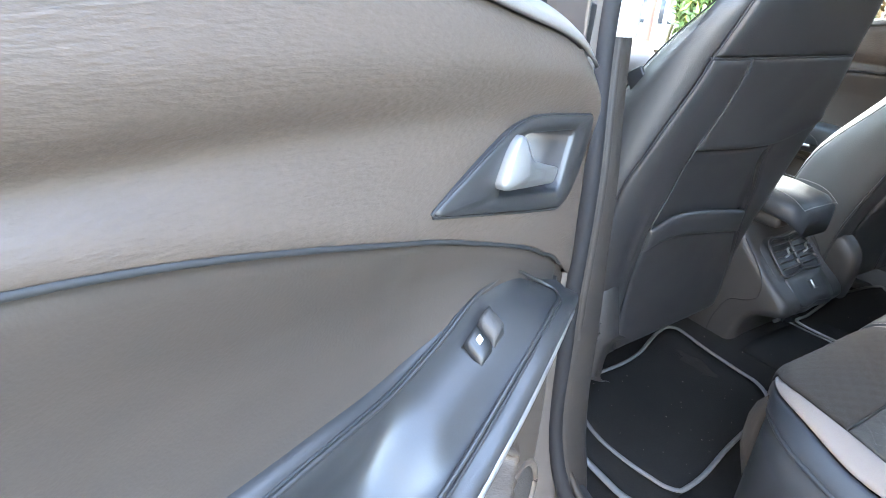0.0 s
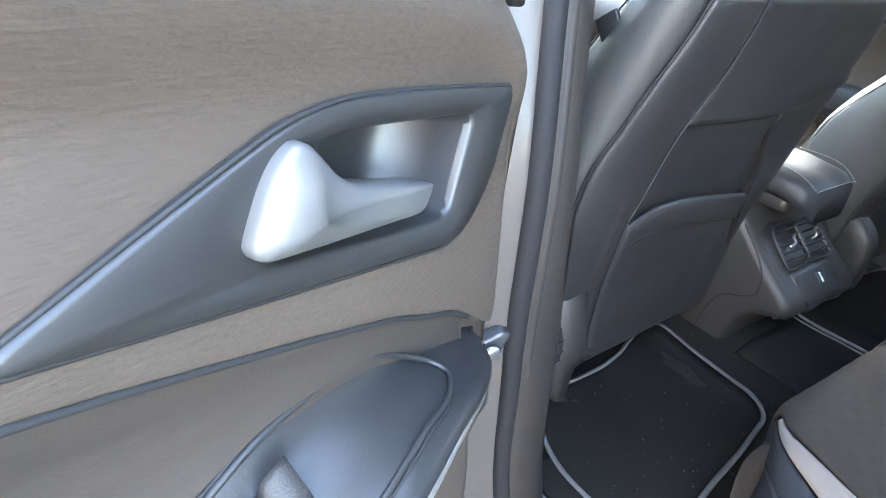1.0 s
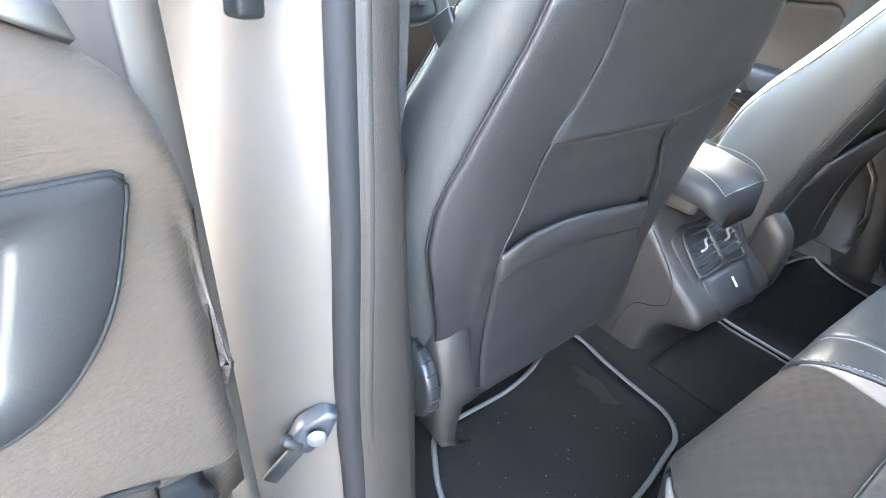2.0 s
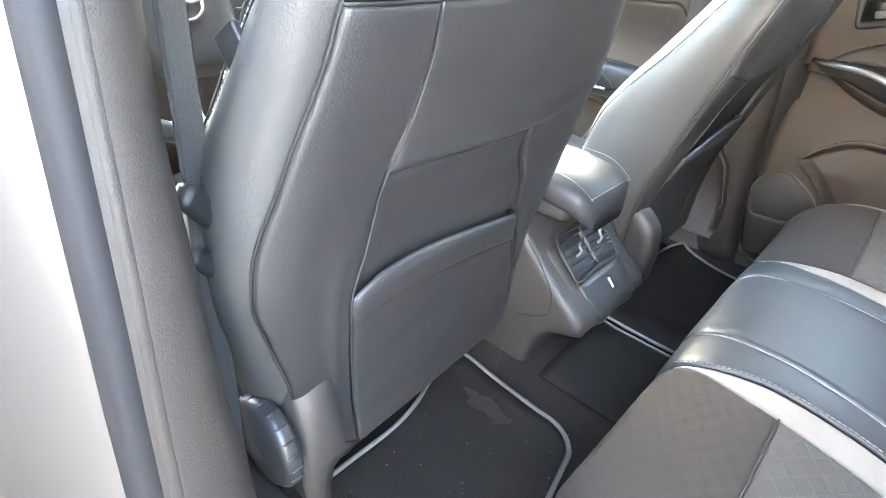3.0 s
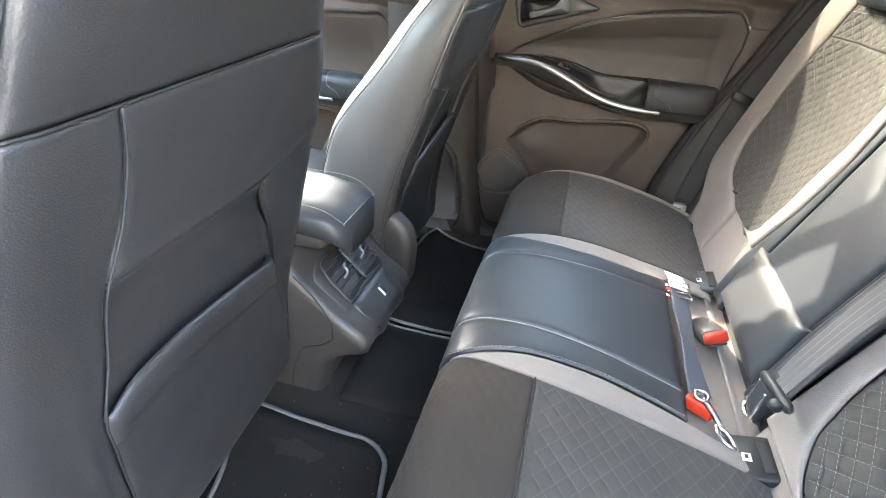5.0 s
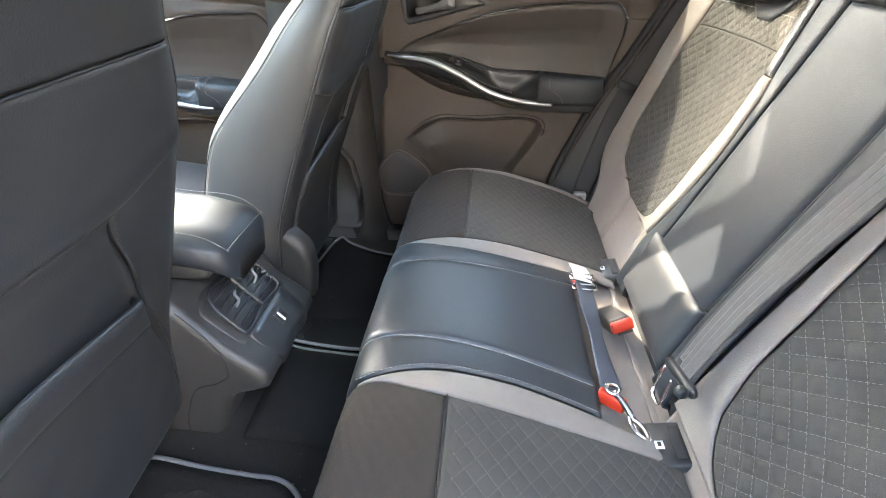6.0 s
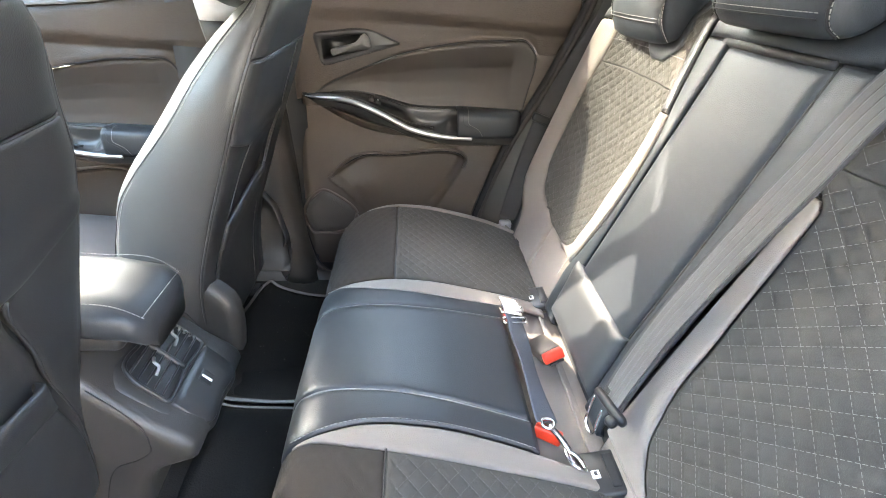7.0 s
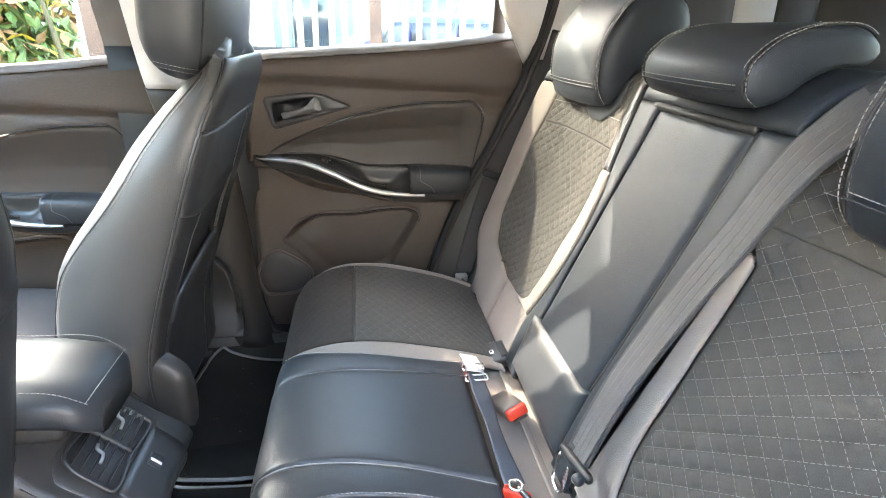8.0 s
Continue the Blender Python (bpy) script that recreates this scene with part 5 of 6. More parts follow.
# ---- rear backrest ----
def back_at(a, v):
    x = np.asarray(a) - 0.012
    y = 0.144 - 0.36 * (v - 0.731)
    wing = np.clip((np.abs(x) - 0.40) / 0.18, 0, 1)
    dish = 0.018 * np.exp(-(((np.abs(x) - 0.34) / 0.13) ** 4)) * np.clip((v - 0.7) * 6, 0, 1) * np.clip((1.2 - v) * 6, 0, 1)
    y = y - 0.012 * dish / 0.018 + 0.022 * wing - 0.05 * np.clip((np.abs(x) - 0.56) / 0.05, 0, 1) ** 2
    roll = np.clip((v - 1.165) / 0.05, 0, 1.3)
    y = y - 0.05 * roll**2
    return np.stack([np.asarray(a, float), y, v - 0.008 * roll**2], -1)


def back_on(a, v, up=0.0):
    p = back_at(np.array([[a]]), np.array([[v]]))[0, 0]
    return tuple(p + np.array([0, 0.94, 0.34]) * up)


rest = thing("folding_rear_seat", (0.012, 0.0, 0.6), "raked rear backrest of black leather, quilted fabric and light grey strips", "car seat")
FLAP_L, FLAP_R = smooth([(0.79, -0.048), (0.9, -0.062), (1.15, -0.088)]), smooth([(0.79, 0.150), (1.15, 0.110)])
MID_L, MID_R = smooth([(0.66, -0.10), (0.8, -0.118), (1.05, -0.138), (1.22, -0.145)]), smooth([(0.66, 0.205), (0.75, 0.208), (0.797, 0.192), (0.857, 0.170), (0.935, 0.152), (1.011, 0.150), (1.06, 0.160), (1.15, 0.170), (1.22, 0.175)])
patch("armrest_flap", back_at, FLAP_L, FLAP_R, 0.78, 1.150, M_FLAP, rest, "smooth leather fold-down armrest", nu=20, nv=50, puff=0.008, fall=0.016, base=0.010, crease=0.001, flip=True)
patch("flap_side", back_at, MID_L, lambda v: float(FLAP_L(v)) - 0.002, 0.68, 1.156, M_FLAP, rest, nu=10, nv=50, puff=0.005, fall=0.012, base=0.010, flip=True)
patch("flap_side", back_at, lambda v: float(FLAP_R(v)) + 0.002, MID_R, 0.68, 1.156, M_FLAP, rest, nu=10, nv=50, puff=0.005, fall=0.012, base=0.010, flip=True)
patch("flap_top", back_at, MID_L, MID_R, 1.156, 1.222, M_FLAP, rest, nu=24, nv=16, puff=0.006, fall=0.016, base=0.011, flip=True)
patch("armrest_pull", back_at, lambda v: -0.052 - 0.02 * (0.79 - v), lambda v: 0.172 + 0.03 * (v - 0.75), 0.696, 0.797, M_LEATHER, rest, "padded lower end of the armrest", nu=30, nv=26, puff=0.014, fall=0.03, base=0.019, thick=0.02, crease=0.0015, flip=True)
tube("flap_gap", [back_on(a, 1.153, 0.004) for a in np.linspace(-0.082, 0.126, 8)], 0.006, M_SEAM, rest, n=24, sides=6)
tube("flap_gap", [back_on(float(FLAP_L(z)) - 0.001, z, 0.004) for z in np.linspace(0.8, 1.153, 8)], 0.003, M_SEAM, rest, n=30, sides=6)
for q in (-1, 1):
    # inner grey strip, quilted middle, outer grey side; x measured from the middle
    inner = smooth([(0.66, 0.210), (0.75, 0.213), (0.797, 0.196), (0.857, 0.173), (0.935, 0.155), (1.011, 0.153), (1.06, 0.164), (1.15, 0.174), (1.22, 0.18)]) if q > 0 else smooth([(0.66, 0.110), (0.74, 0.122), (0.823, 0.130), (0.938, 0.143), (1.05, 0.156), (1.22, 0.158)])
    qin = smooth([(0.772, 0.31), (0.778, 0.27), (0.791, 0.243), (0.82, 0.228), (0.846, 0.218), (0.904, 0.206), (0.962, 0.190), (1.039, 0.186), (1.108, 0.196), (1.22, 0.2)]) if q > 0 else smooth([(0.70, 0.27), (0.715, 0.225), (0.745, 0.186), (0.78, 0.174), (0.9, 0.172), (1.035, 0.176), (1.05, 0.164), (1.22, 0.16)])
    qout = smooth([(0.772, 0.36), (0.785, 0.415), (0.80, 0.455), (0.842, 0.494), (0.924, 0.508), (1.024, 0.507), (1.075, 0.497), (1.22, 0.47)]) if q > 0 else smooth([(0.70, 0.38), (0.72, 0.42), (0.76, 0.452), (0.85, 0.48), (1.0, 0.515), (1.1, 0.535), (1.22, 0.52)])
    out = smooth([(0.66, 0.50), (0.739, 0.52), (0.775, 0.563), (0.835, 0.596), (0.952, 0.602), (1.05, 0.590), (1.15, 0.575), (1.22, 0.54)])
    z0 = 0.774 if q > 0 else 0.702
    def two(f, g, q=q):
        return (lambda v: float(f(v)), lambda v: float(g(v))) if q > 0 else (lambda v: -float(g(v)), lambda v: -float(f(v)))
    patch("inner_bolster", back_at, *two(inner, lambda v: float(qin(v)) - 0.001), z0, 1.045, M_GREY, rest, "light grey fabric bolster", nu=10, nv=50, puff=0.003, fall=0.010, base=0.010, flip=True)
    patch("inner_shoulder", back_at, *two(inner, lambda v: float(qin(v)) - 0.001), 1.047, 1.215, M_LEATHER, rest, nu=6, nv=20, puff=0.003, fall=0.01, base=0.010, flip=True)
    patch("quilted_panel", back_at, *two(qin, qout), z0, 1.075, M_QUILT, rest, "diamond-quilted dark fabric", nu=130, nv=140, puff=0.0025, fall=0.008, base=0.006, relief=quilt, flip=True)
    patch("quilted_shoulder", back_at, *two(qin, qout), 1.0754, 1.222, M_QUILT, rest, "diamond-quilted dark fabric", nu=120, nv=60, puff=0.0025, fall=0.008, base=0.006, relief=quilt, flip=True)
    lo, hi = two(qin, qout)
    quilt_threads("quilt_stitching", lo, hi, z0, 1.07, rest)
    quilt_threads("quilt_stitching", lo, hi, 1.08, 1.2, rest)
    patch("outer_bolster", back_at, *two(lambda v: float(qout(v)) + 0.001, out), 0.67, 1.15, M_GREY, rest, "light grey fabric side bolster", nu=12, nv=50, puff=0.006, fall=0.018, base=0.008, flip=True)
    patch("outer_shoulder", back_at, *two(lambda v: float(qout(v)) + 0.001, out), 1.152, 1.215, M_LEATHER, rest, nu=10, nv=16, puff=0.004, fall=0.012, base=0.008, flip=True)
    patch("lower_back", back_at, *two(lambda v: float(inner(0.7)), lambda v: float(out(v))), 0.64, z0 + 0.004, M_GREY, rest, "light grey lower back", nu=24, nv=10, puff=0.004, fall=0.012, base=0.002, flip=True)
    if q > 0:
        dashes("bolster_stitching", [back_on(q * (float(inner(z)) + 0.004), z, 0.0105) for z in np.linspace(0.74, 1.16, 16)], 0.005, 0.002, 0.0009, M_THREAD, rest)
    dashes("shoulder_stitching", [back_on(q * a, 1.118, 0.0075) for a in np.linspace(0.2, 0.52, 10)], 0.005, 0.002, 0.0009, M_THREAD, rest)
    mid_x, tab_z = (0.30, 1.103) if q > 0 else (0.36, 1.085)
    patch("headrest_tab", back_at, *two(lambda v: mid_x - 0.068 * math.sqrt(max(0.1, min(1, (v - tab_z) / 0.03))), lambda v: mid_x + 0.068 * math.sqrt(max(0.1, min(1, (v - tab_z) / 0.03)))), tab_z + 0.002, 1.2, M_LEATHER, rest, "smooth leather tab under the headrest", nu=12, nv=16, puff=0.003, fall=0.008, base=0.009, flip=True)
rear_core = np.array([[(x, float(back_at(np.array([[x]]), np.array([[z]]))[0, 0, 1]) - 0.016, z) for z in np.linspace(0.62, 1.2, 14)] for x in np.linspace(-0.55, 0.57, 24)])
shell("backrest_core", rear_core, 0.09, M_LEATHER, rest, flip=True)


def rear_headrest(cx, width, dz, tall, label):
    """A comma-shaped head restraint: its lip hangs over the front of the backrest."""
    root = thing("rear_headrest", (cx, -0.05, 1.18 + dz), label, "headrest", "rear headrests")
    prof = [(0.030, 1.178), (0.046, 1.192), (0.048, 1.212), (0.030, 1.238), (-0.010, 1.258), (-0.055, 1.264), (-0.092, 1.254), (-0.106, 1.238), (-0.098, 1.226), (-0.07, 1.222), (-0.035, 1.212), (-0.005, 1.194), (0.012, 1.180)]
    prof = [(y, 1.178 + (z - 1.178) * tall + dz) for y, z in prof]
    line = spline(prof, 44, True)
    mid = line.mean(0)
    half = width / 2
    rings = []
    for k, s in ((1.0, 0.30), (0.995, 0.55), (0.975, 0.74), (0.94, 0.87), (0.88, 0.955), (0.78, 0.99), (0.5, 1.0), (0.2, 1.0)):
        rings.append((-k * half, s))
    rings = rings + [(-x, s) for x, s in rings[::-1]]
    def ring_at(x, s):
        bow = 0.012 * (x / half) ** 2
        return [(cx + x, *(mid + (q - mid) * s + np.array([-bow, 0]))) for q in line]
    loft("padding", [ring_at(x, s) for x, s in rings], M_FLAP, root, "padded black leather")
    k = 40
    for end in (-1, 1):
        edge = ring_at(end * half * 0.90, 0.945)
        upper = [edge[i] for i in range(0, 26, 2)]
        tube("seam", upper, 0.0018, M_SEAM, root, n=50, sides=6)
        for off in (-0.006, 0.006):
            dashes("stitching", [(p[0] + end * off * 0.8, p[1] + 0.001, p[2] + 0.0012) for p in (ring_at(end * half * (0.90 + off * 3 * 0), 0.952)[i] for i in range(0, 26, 2))], 0.005, 0.002, 0.0009, M_THREAD, root)
    low = [(cx + x, line[3][0] + 0.001 - 0.012 * (x / half) ** 2, line[3][1] - 0.0) for x in np.linspace(-half * 0.86, half * 0.86, 9)]
    tube("seam", low, 0.0010, M_SEAM, root, n=40, sides=6)
    dashes("stitching", [(a, b + 0.001, c + 0.006) for a, b, c in low], 0.005, 0.002, 0.0009, M_THREAD, root)
    for q in (-1, 1):
        tube("post", [(cx + q * 0.05, -0.085, 1.15), (cx + q * 0.05, -0.07, 1.235 + dz)], 0.006, M_CHROME, root, "chrome post", n=8)
    return root


rear_headrest(0.005, 0.225, 0.0, 1.0, "low black leather middle headrest with pale stitching")
rear_headrest(0.365, 0.245, -0.045, 2.2, "black leather headrest on chrome posts")
rear_headrest(-0.355, 0.25, -0.078, 2.1, "black leather headrest on the quilted backrest")


# ---- centre console ----
con = thing("centre_console", (0.0, 1.0, 0.5), "dark plastic centre console with rear air vents and a padded armrest", "console")
# body: one side outline, carried across with rounded flanks
side = [(0.686, 0.664), (0.690, 0.652), (0.715, 0.640), (0.745, 0.628), (0.760, 0.60), (0.768, 0.55), (0.775, 0.49), (0.80, 0.462), (1.1, 0.46), (1.5, 0.46), (1.5, 0.72), (1.2, 0.775), (0.95, 0.80), (0.86, 0.812), (0.82, 0.800), (0.795, 0.772), (0.74, 0.718)]
line = spline(side, 120, True)
mid = np.array([0.95, 0.63])
rings = []
for x, ins in ((-0.108, 0.016), (-0.106, 0.009), (-0.102, 0.004), (-0.094, 0.0), (0, 0), (0.094, 0.0), (0.102, 0.004), (0.106, 0.009), (0.108, 0.016)):
    t = np.roll(line, -1, 0) - np.roll(line, 1, 0)
    nrm = np.stack([t[:, 1], -t[:, 0]], 1)
    nrm /= np.linalg.norm(nrm, axis=1, keepdims=True)
    sgn = np.sign(((line - mid) * nrm).sum(1).mean())
    rings.append([(x, *q) for q in line - sgn * nrm * ins])
loft("body", rings, M_CONSOLE, con, "dark grained plastic body")
VO = Vector((0.0, 0.699, 0.677))
VU, VN = Vector((0, 0.707, 0.707)), Vector((0, -0.707, 0.707))


def put_vent(u, w, d):
    p = VO + Vector((u, 0, 0)) + VU * w + VN * d
    return tuple(p)


face = [(-0.078, 0.0), (-0.066, -0.018), (0, -0.022), (0.066, -0.018), (0.078, 0.0), (0.086, 0.06), (0.088, 0.112), (0.07, 0.128), (0, 0.132), (-0.07, 0.128), (-0.088, 0.112), (-0.086, 0.06)]
plate("rear_face", face, put_vent, -0.03, 0.002, M_CONSOLE, con, "dark plastic rear face", bevel=0.006)
plate("lower_flap", [(-0.058, -0.012), (0, -0.014), (0.058, -0.012), (0.064, 0.02), (0.064, 0.042), (0.05, 0.046), (-0.05, 0.046), (-0.064, 0.042), (-0.064, 0.02)], put_vent, 0.0, 0.007, M_GLOSSY, con, "smooth panel with a charging socket", bevel=0.002)
plate("charging_socket", [(-0.004, 0.008), (0.02, 0.008), (0.02, 0.03), (-0.004, 0.03)], put_vent, 0.004, 0.0075, M_BLACK, con, n=24, bevel=0.001)
plate("socket_contact", [(0.0045, 0.010), (0.0085, 0.010), (0.0085, 0.027), (0.0045, 0.027)], put_vent, 0.006, 0.0088, M_WHITE, con, n=16, bevel=0.0005)
vent_frame = [(-0.066, 0.055), (0, 0.052), (0.066, 0.055), (0.066, 0.09), (0.058, 0.118), (0, 0.122), (-0.058, 0.118), (-0.066, 0.09)]
# solid black plate behind the slats, standing for the shade in the vent
plate("vent_shade_plate", vent_frame, put_vent, 0.0, 0.0055, M_BLACK, con, "black plate for the shade inside the vent", bevel=0.002)
tube("vent_frame", [put_vent(u, w, 0.006) for u, w in vent_frame], 0.0028, M_GLOSSY, con, n=80, closed=True)
tube("vent_divider", [put_vent(0, 0.054, 0.008), put_vent(0, 0.12, 0.008)], 0.004, M_GLOSSY, con, n=10)
for q in (-1, 1):
    for k in range(5):
        w = 0.062 + 0.0125 * k
        half = 0.027
        box("vent_slat", (2 * half, 0.010, 0.0025), Matrix.Translation(put_vent(q * 0.032, w, 0.008)) @ Matrix(((1, 0, 0, 0), (0, VN.y, VU.y, 0), (0, VN.z, VU.z, 0), (0, 0, 0, 1))) @ pose(0, 0, 0, 20, 0, 0), M_GLOSSY, con, bevel=0.0008, segments=1)
    tube("vent_lever", [put_vent(q * 0.032 - 0.012, 0.083, 0.013), put_vent(q * 0.032, 0.087, 0.016), put_vent(q * 0.032 + 0.003, 0.095, 0.015), put_vent(q * 0.032 + 0.012, 0.098, 0.013)], 0.0022, M_SATIN, con, "silver vent lever", n=16)
for k in range(6):
    box("wheel_tooth", (0.007, 0.004, 0.004), Matrix.Translation(put_vent(0.060 - 0.0008 * k, 0.064 + 0.0085 * k, 0.0095)), M_EDGE, con, "pale tooth of the air wheel" if k == 0 else "", bevel=0.001)
for q in (-1, 1):
    tube("side_joint", [(q * 0.1075, 0.80, 0.775), (q * 0.1085, 0.77, 0.745), (q * 0.1085, 0.744, 0.70), (q * 0.1085, 0.743, 0.676), (q * 0.1085, 0.758, 0.66), (q * 0.1085, 0.795, 0.642), (q * 0.1085, 0.815, 0.60), (q * 0.1085, 0.825, 0.50)], 0.0009, M_SEAM, con, n=60, sides=6)
tube("bag_hook", [(-0.005, 0.752, 0.615), (-0.005, 0.742, 0.61), (-0.004, 0.738, 0.598), (-0.002, 0.746, 0.588)], 0.004, M_SATIN, con, "small silver hook", n=20)
# armrest lid
lid = []
for y, hw, top in ((0.733, 0.046, 0.836), (0.740, 0.066, 0.850), (0.758, 0.074, 0.862), (0.82, 0.078, 0.872), (0.95, 0.08, 0.876), (1.1, 0.08, 0.874), (1.13, 0.07, 0.866)):
    low = top - 0.045
    loop = [(0, top), (hw * 0.7, top - 0.002), (hw * 0.95, top - 0.012), (hw, top - 0.03), (hw * 0.96, low + 0.004), (hw * 0.85, low), (0, low)]
    loop = loop + [(-a, b) for a, b in loop[-2:0:-1]]
    lid.append([(a, y, b) for a, b in spline(loop, 40, True)])
armlid = loft("armrest_lid", lid, M_LEATHER, con, "padded leather armrest lid")
for q in (-1, 1):
    dashes("lid_stitching", [(q * 0.058, 0.736, 0.846), (q * 0.061, 0.758, 0.8615), (q * 0.064, 0.85, 0.8725), (q * 0.065, 1.0, 0.8755)], 0.005, 0.002, 0.0008, M_THREAD, armlid)
dashes("lid_stitching", [(-0.058, 0.7385, 0.847), (-0.03, 0.7355, 0.851), (0.03, 0.7355, 0.851), (0.058, 0.7385, 0.847)], 0.005, 0.002, 0.0008, M_THREAD, armlid)
box("lid_base", (0.13, 0.36, 0.03), pose(0, 0.95, 0.812), M_CONSOLE, con, bevel=0.01)
con.location += Vector((0.015, 0.008, -0.013))


# ---- floor mats ----
def floor_mat(name, outline, z, label):
    root = thing(name, (np.mean([p[0] for p in outline]), np.mean([p[1] for p in outline]), z), label, "floor mat", "floor mats")
    o = spline(outline, 90, True)
    c = o.mean(0)
    def h(p):
        return floor_z(*p) + 0.014 + 0.002 * noise.noise(Vector((p[0] * 6, p[1] * 6, 3)))
    rings = [[(*(c + (q - c) * s), h(c + (q - c) * s) - (0.006 if s == 1 and k == 0 else 0)) for q in o] for k, s in enumerate((1, 1, 0.9, 0.75, 0.55, 0.3, 0.05))]
    loft("carpet_top", rings, M_MAT, root, "black pile")
    tube("bound_edge", [(*q, h(q) + 0.002) for q in o[::2]], 0.0040, M_EDGE, root, "grey bound edge", n=140, closed=True, sides=8, flat=0.6)
    return root


floor_mat("floor_mat", [(-0.138, 0.863), (-0.143, 0.801), (-0.149, 0.723), (-0.156, 0.66), (-0.166, 0.645), (-0.219, 0.628), (-0.344, 0.605), (-0.468, 0.584), (-0.492, 0.586), (-0.505, 0.617), (-0.517, 0.704), (-0.508, 0.758), (-0.479, 0.814), (-0.463, 0.837), (-0.441, 0.843), (-0.345, 0.843), (-0.267, 0.854), (-0.198, 0.879), (-0.159, 0.888), (-0.144, 0.882)], 0.48, "black pile floor mat with a grey bound edge")
floor_mat("floor_mat", [(0.16, 0.77), (0.146, 0.752), (0.131, 0.705), (0.115, 0.64), (0.13, 0.594), (0.27, 0.57), (0.464, 0.565), (0.5, 0.594), (0.508, 0.64), (0.526, 0.70), (0.552, 0.745), (0.575, 0.767), (0.56, 0.775), (0.48, 0.79), (0.40, 0.799), (0.30, 0.787), (0.22, 0.777)], 0.48, "black pile floor mat behind the passenger seat")
tunnel_mat = thing("floor_mat", (0.0, 0.64, 0.55), "black carpet strip with a grey bound edge over the floor tunnel", "floor mat", "floor mats")
sheet("carpet_top", lambda x, y: (x, y, floor_z(x, y) + 0.005), np.linspace(-0.10, 0.118, 16), np.linspace(0.50, 0.745, 16), 0.004, M_MAT, tunnel_mat, "black pile", flip=False)
tube("bound_edge", [(x, y, floor_z(x, y) + 0.008) for x, y in ((0.145, 0.775), (0.118, 0.725), (0.104, 0.67), (0.098, 0.60), (0.098, 0.52))], 0.0028, M_EDGE, tunnel_mat, "grey bound edge", n=60, sides=8, flat=0.6)
under = thing("floor_mat", (-0.55, 0.66, 0.48), "edge of a second floor mat under the first", "floor mat", "floor mats")
tube("bound_edge", [(-0.561, 0.778, 0.514), (-0.572, 0.748, 0.514), (-0.567, 0.714, 0.514), (-0.568, 0.635, 0.514), (-0.552, 0.577, 0.514)], 0.006, M_EDGE, under, n=40, flat=0.6)
sheet("carpet_top", lambda u, v: (-0.556 + 0.08 * u, 0.56 + 0.2 * v, 0.511), np.linspace(0, 1, 6), np.linspace(0, 1, 10), 0.006, M_MAT, under)
rng = random.Random(7)
verts, faces = [], []
for k in range(130):
    x, y = rng.uniform(-0.5, 0.55), rng.uniform(0.6, 0.84)
    z = floor_z(x, y) + 0.015
    r = rng.uniform(0.0006, 0.0016)
    n = len(verts)
    verts += [(x + r, y, z), (x - r * 0.6, y + r, z), (x - r * 0.5, y - r, z), (x, y, z + r)]
    faces += [(n, n + 1, n + 3), (n + 1, n + 2, n + 3), (n + 2, n, n + 3), (n, n + 2, n + 1)]
tagged(link_mesh("crumbs", verts, faces, M_DUST), "pale crumbs of dirt on the floor mats", "dirt", kind="stuff")


# ---- belts and buckles ----
def webbing(name, points, across, width, mat, parent, label=""):
    return band(name, points, across, width, 0.0014, mat, parent, label, n=70)


mid_belt = thing("seat_belt", (-0.1, 0.15, 0.68), "black middle seat belt lying across the backrest", "seat belt", "seat belts")
ax = Vector((0.85, -0.17, 0.5)).normalized()
pts = [(-0.245, -0.055, 1.218), (-0.215, -0.016, 1.206), (-0.19, 0.016, 1.162), (-0.165, 0.058, 1.062), (-0.136, 0.100, 0.942), (-0.121, 0.135, 0.842), (-0.124, 0.159, 0.785), (-0.126, 0.168, 0.762)]
webbing("webbing", pts, [(0.7, -0.2, 0.6), (0.75, -0.2, 0.6), (0.82, -0.12, 0.5)] + [(0.9, -0.1, 0.42)] * 5, 0.047, M_WEB, mid_belt, "black webbing")
# raised ribs whose paler colour puts the sheen on the belt
for off in (-0.0162, -0.0054, 0.0054, 0.0162):
    shift = ax * off
    webbing("woven_rib", [(x + shift.x, y + shift.y + 0.0009, z + shift.z + 0.0004) for x, y, z in pts], [(0.7, -0.2, 0.6), (0.75, -0.2, 0.6), (0.82, -0.12, 0.5)] + [(0.9, -0.1, 0.42)] * 5, 0.0096, M_WEBRIB, mid_belt, "woven rib with the belt's sheen in its paler colour")
tong = box("tongue_cover", (0.068, 0.012, 0.015), pose(-0.130, 0.171, 0.760, -20, 6, 8), M_BLACK, mid_belt, "black plastic belt tongue", bevel=0.006)
tube("tongue", [(-0.100, 0.178, 0.75), (-0.096, 0.182, 0.712), (-0.104, 0.184, 0.704), (-0.122, 0.184, 0.706), (-0.126, 0.178, 0.75)], 0.0026, M_CHROME, tong, "steel tongue", n=40, flat=0.6)
disc("belt_stop", 0.007, 0.012, pose(-0.165, 0.178, 0.764, 0, 90, 20), M_BLACK, mid_belt)
slot = thing("belt_slot", (-0.2, -0.06, 1.2), "chrome belt outlet on top of the backrest", "belt guide")
box("frame", (0.09, 0.012, 0.006), pose(-0.215, -0.05, 1.214, 30, -6, 0), M_CHROME, slot, bevel=0.002)

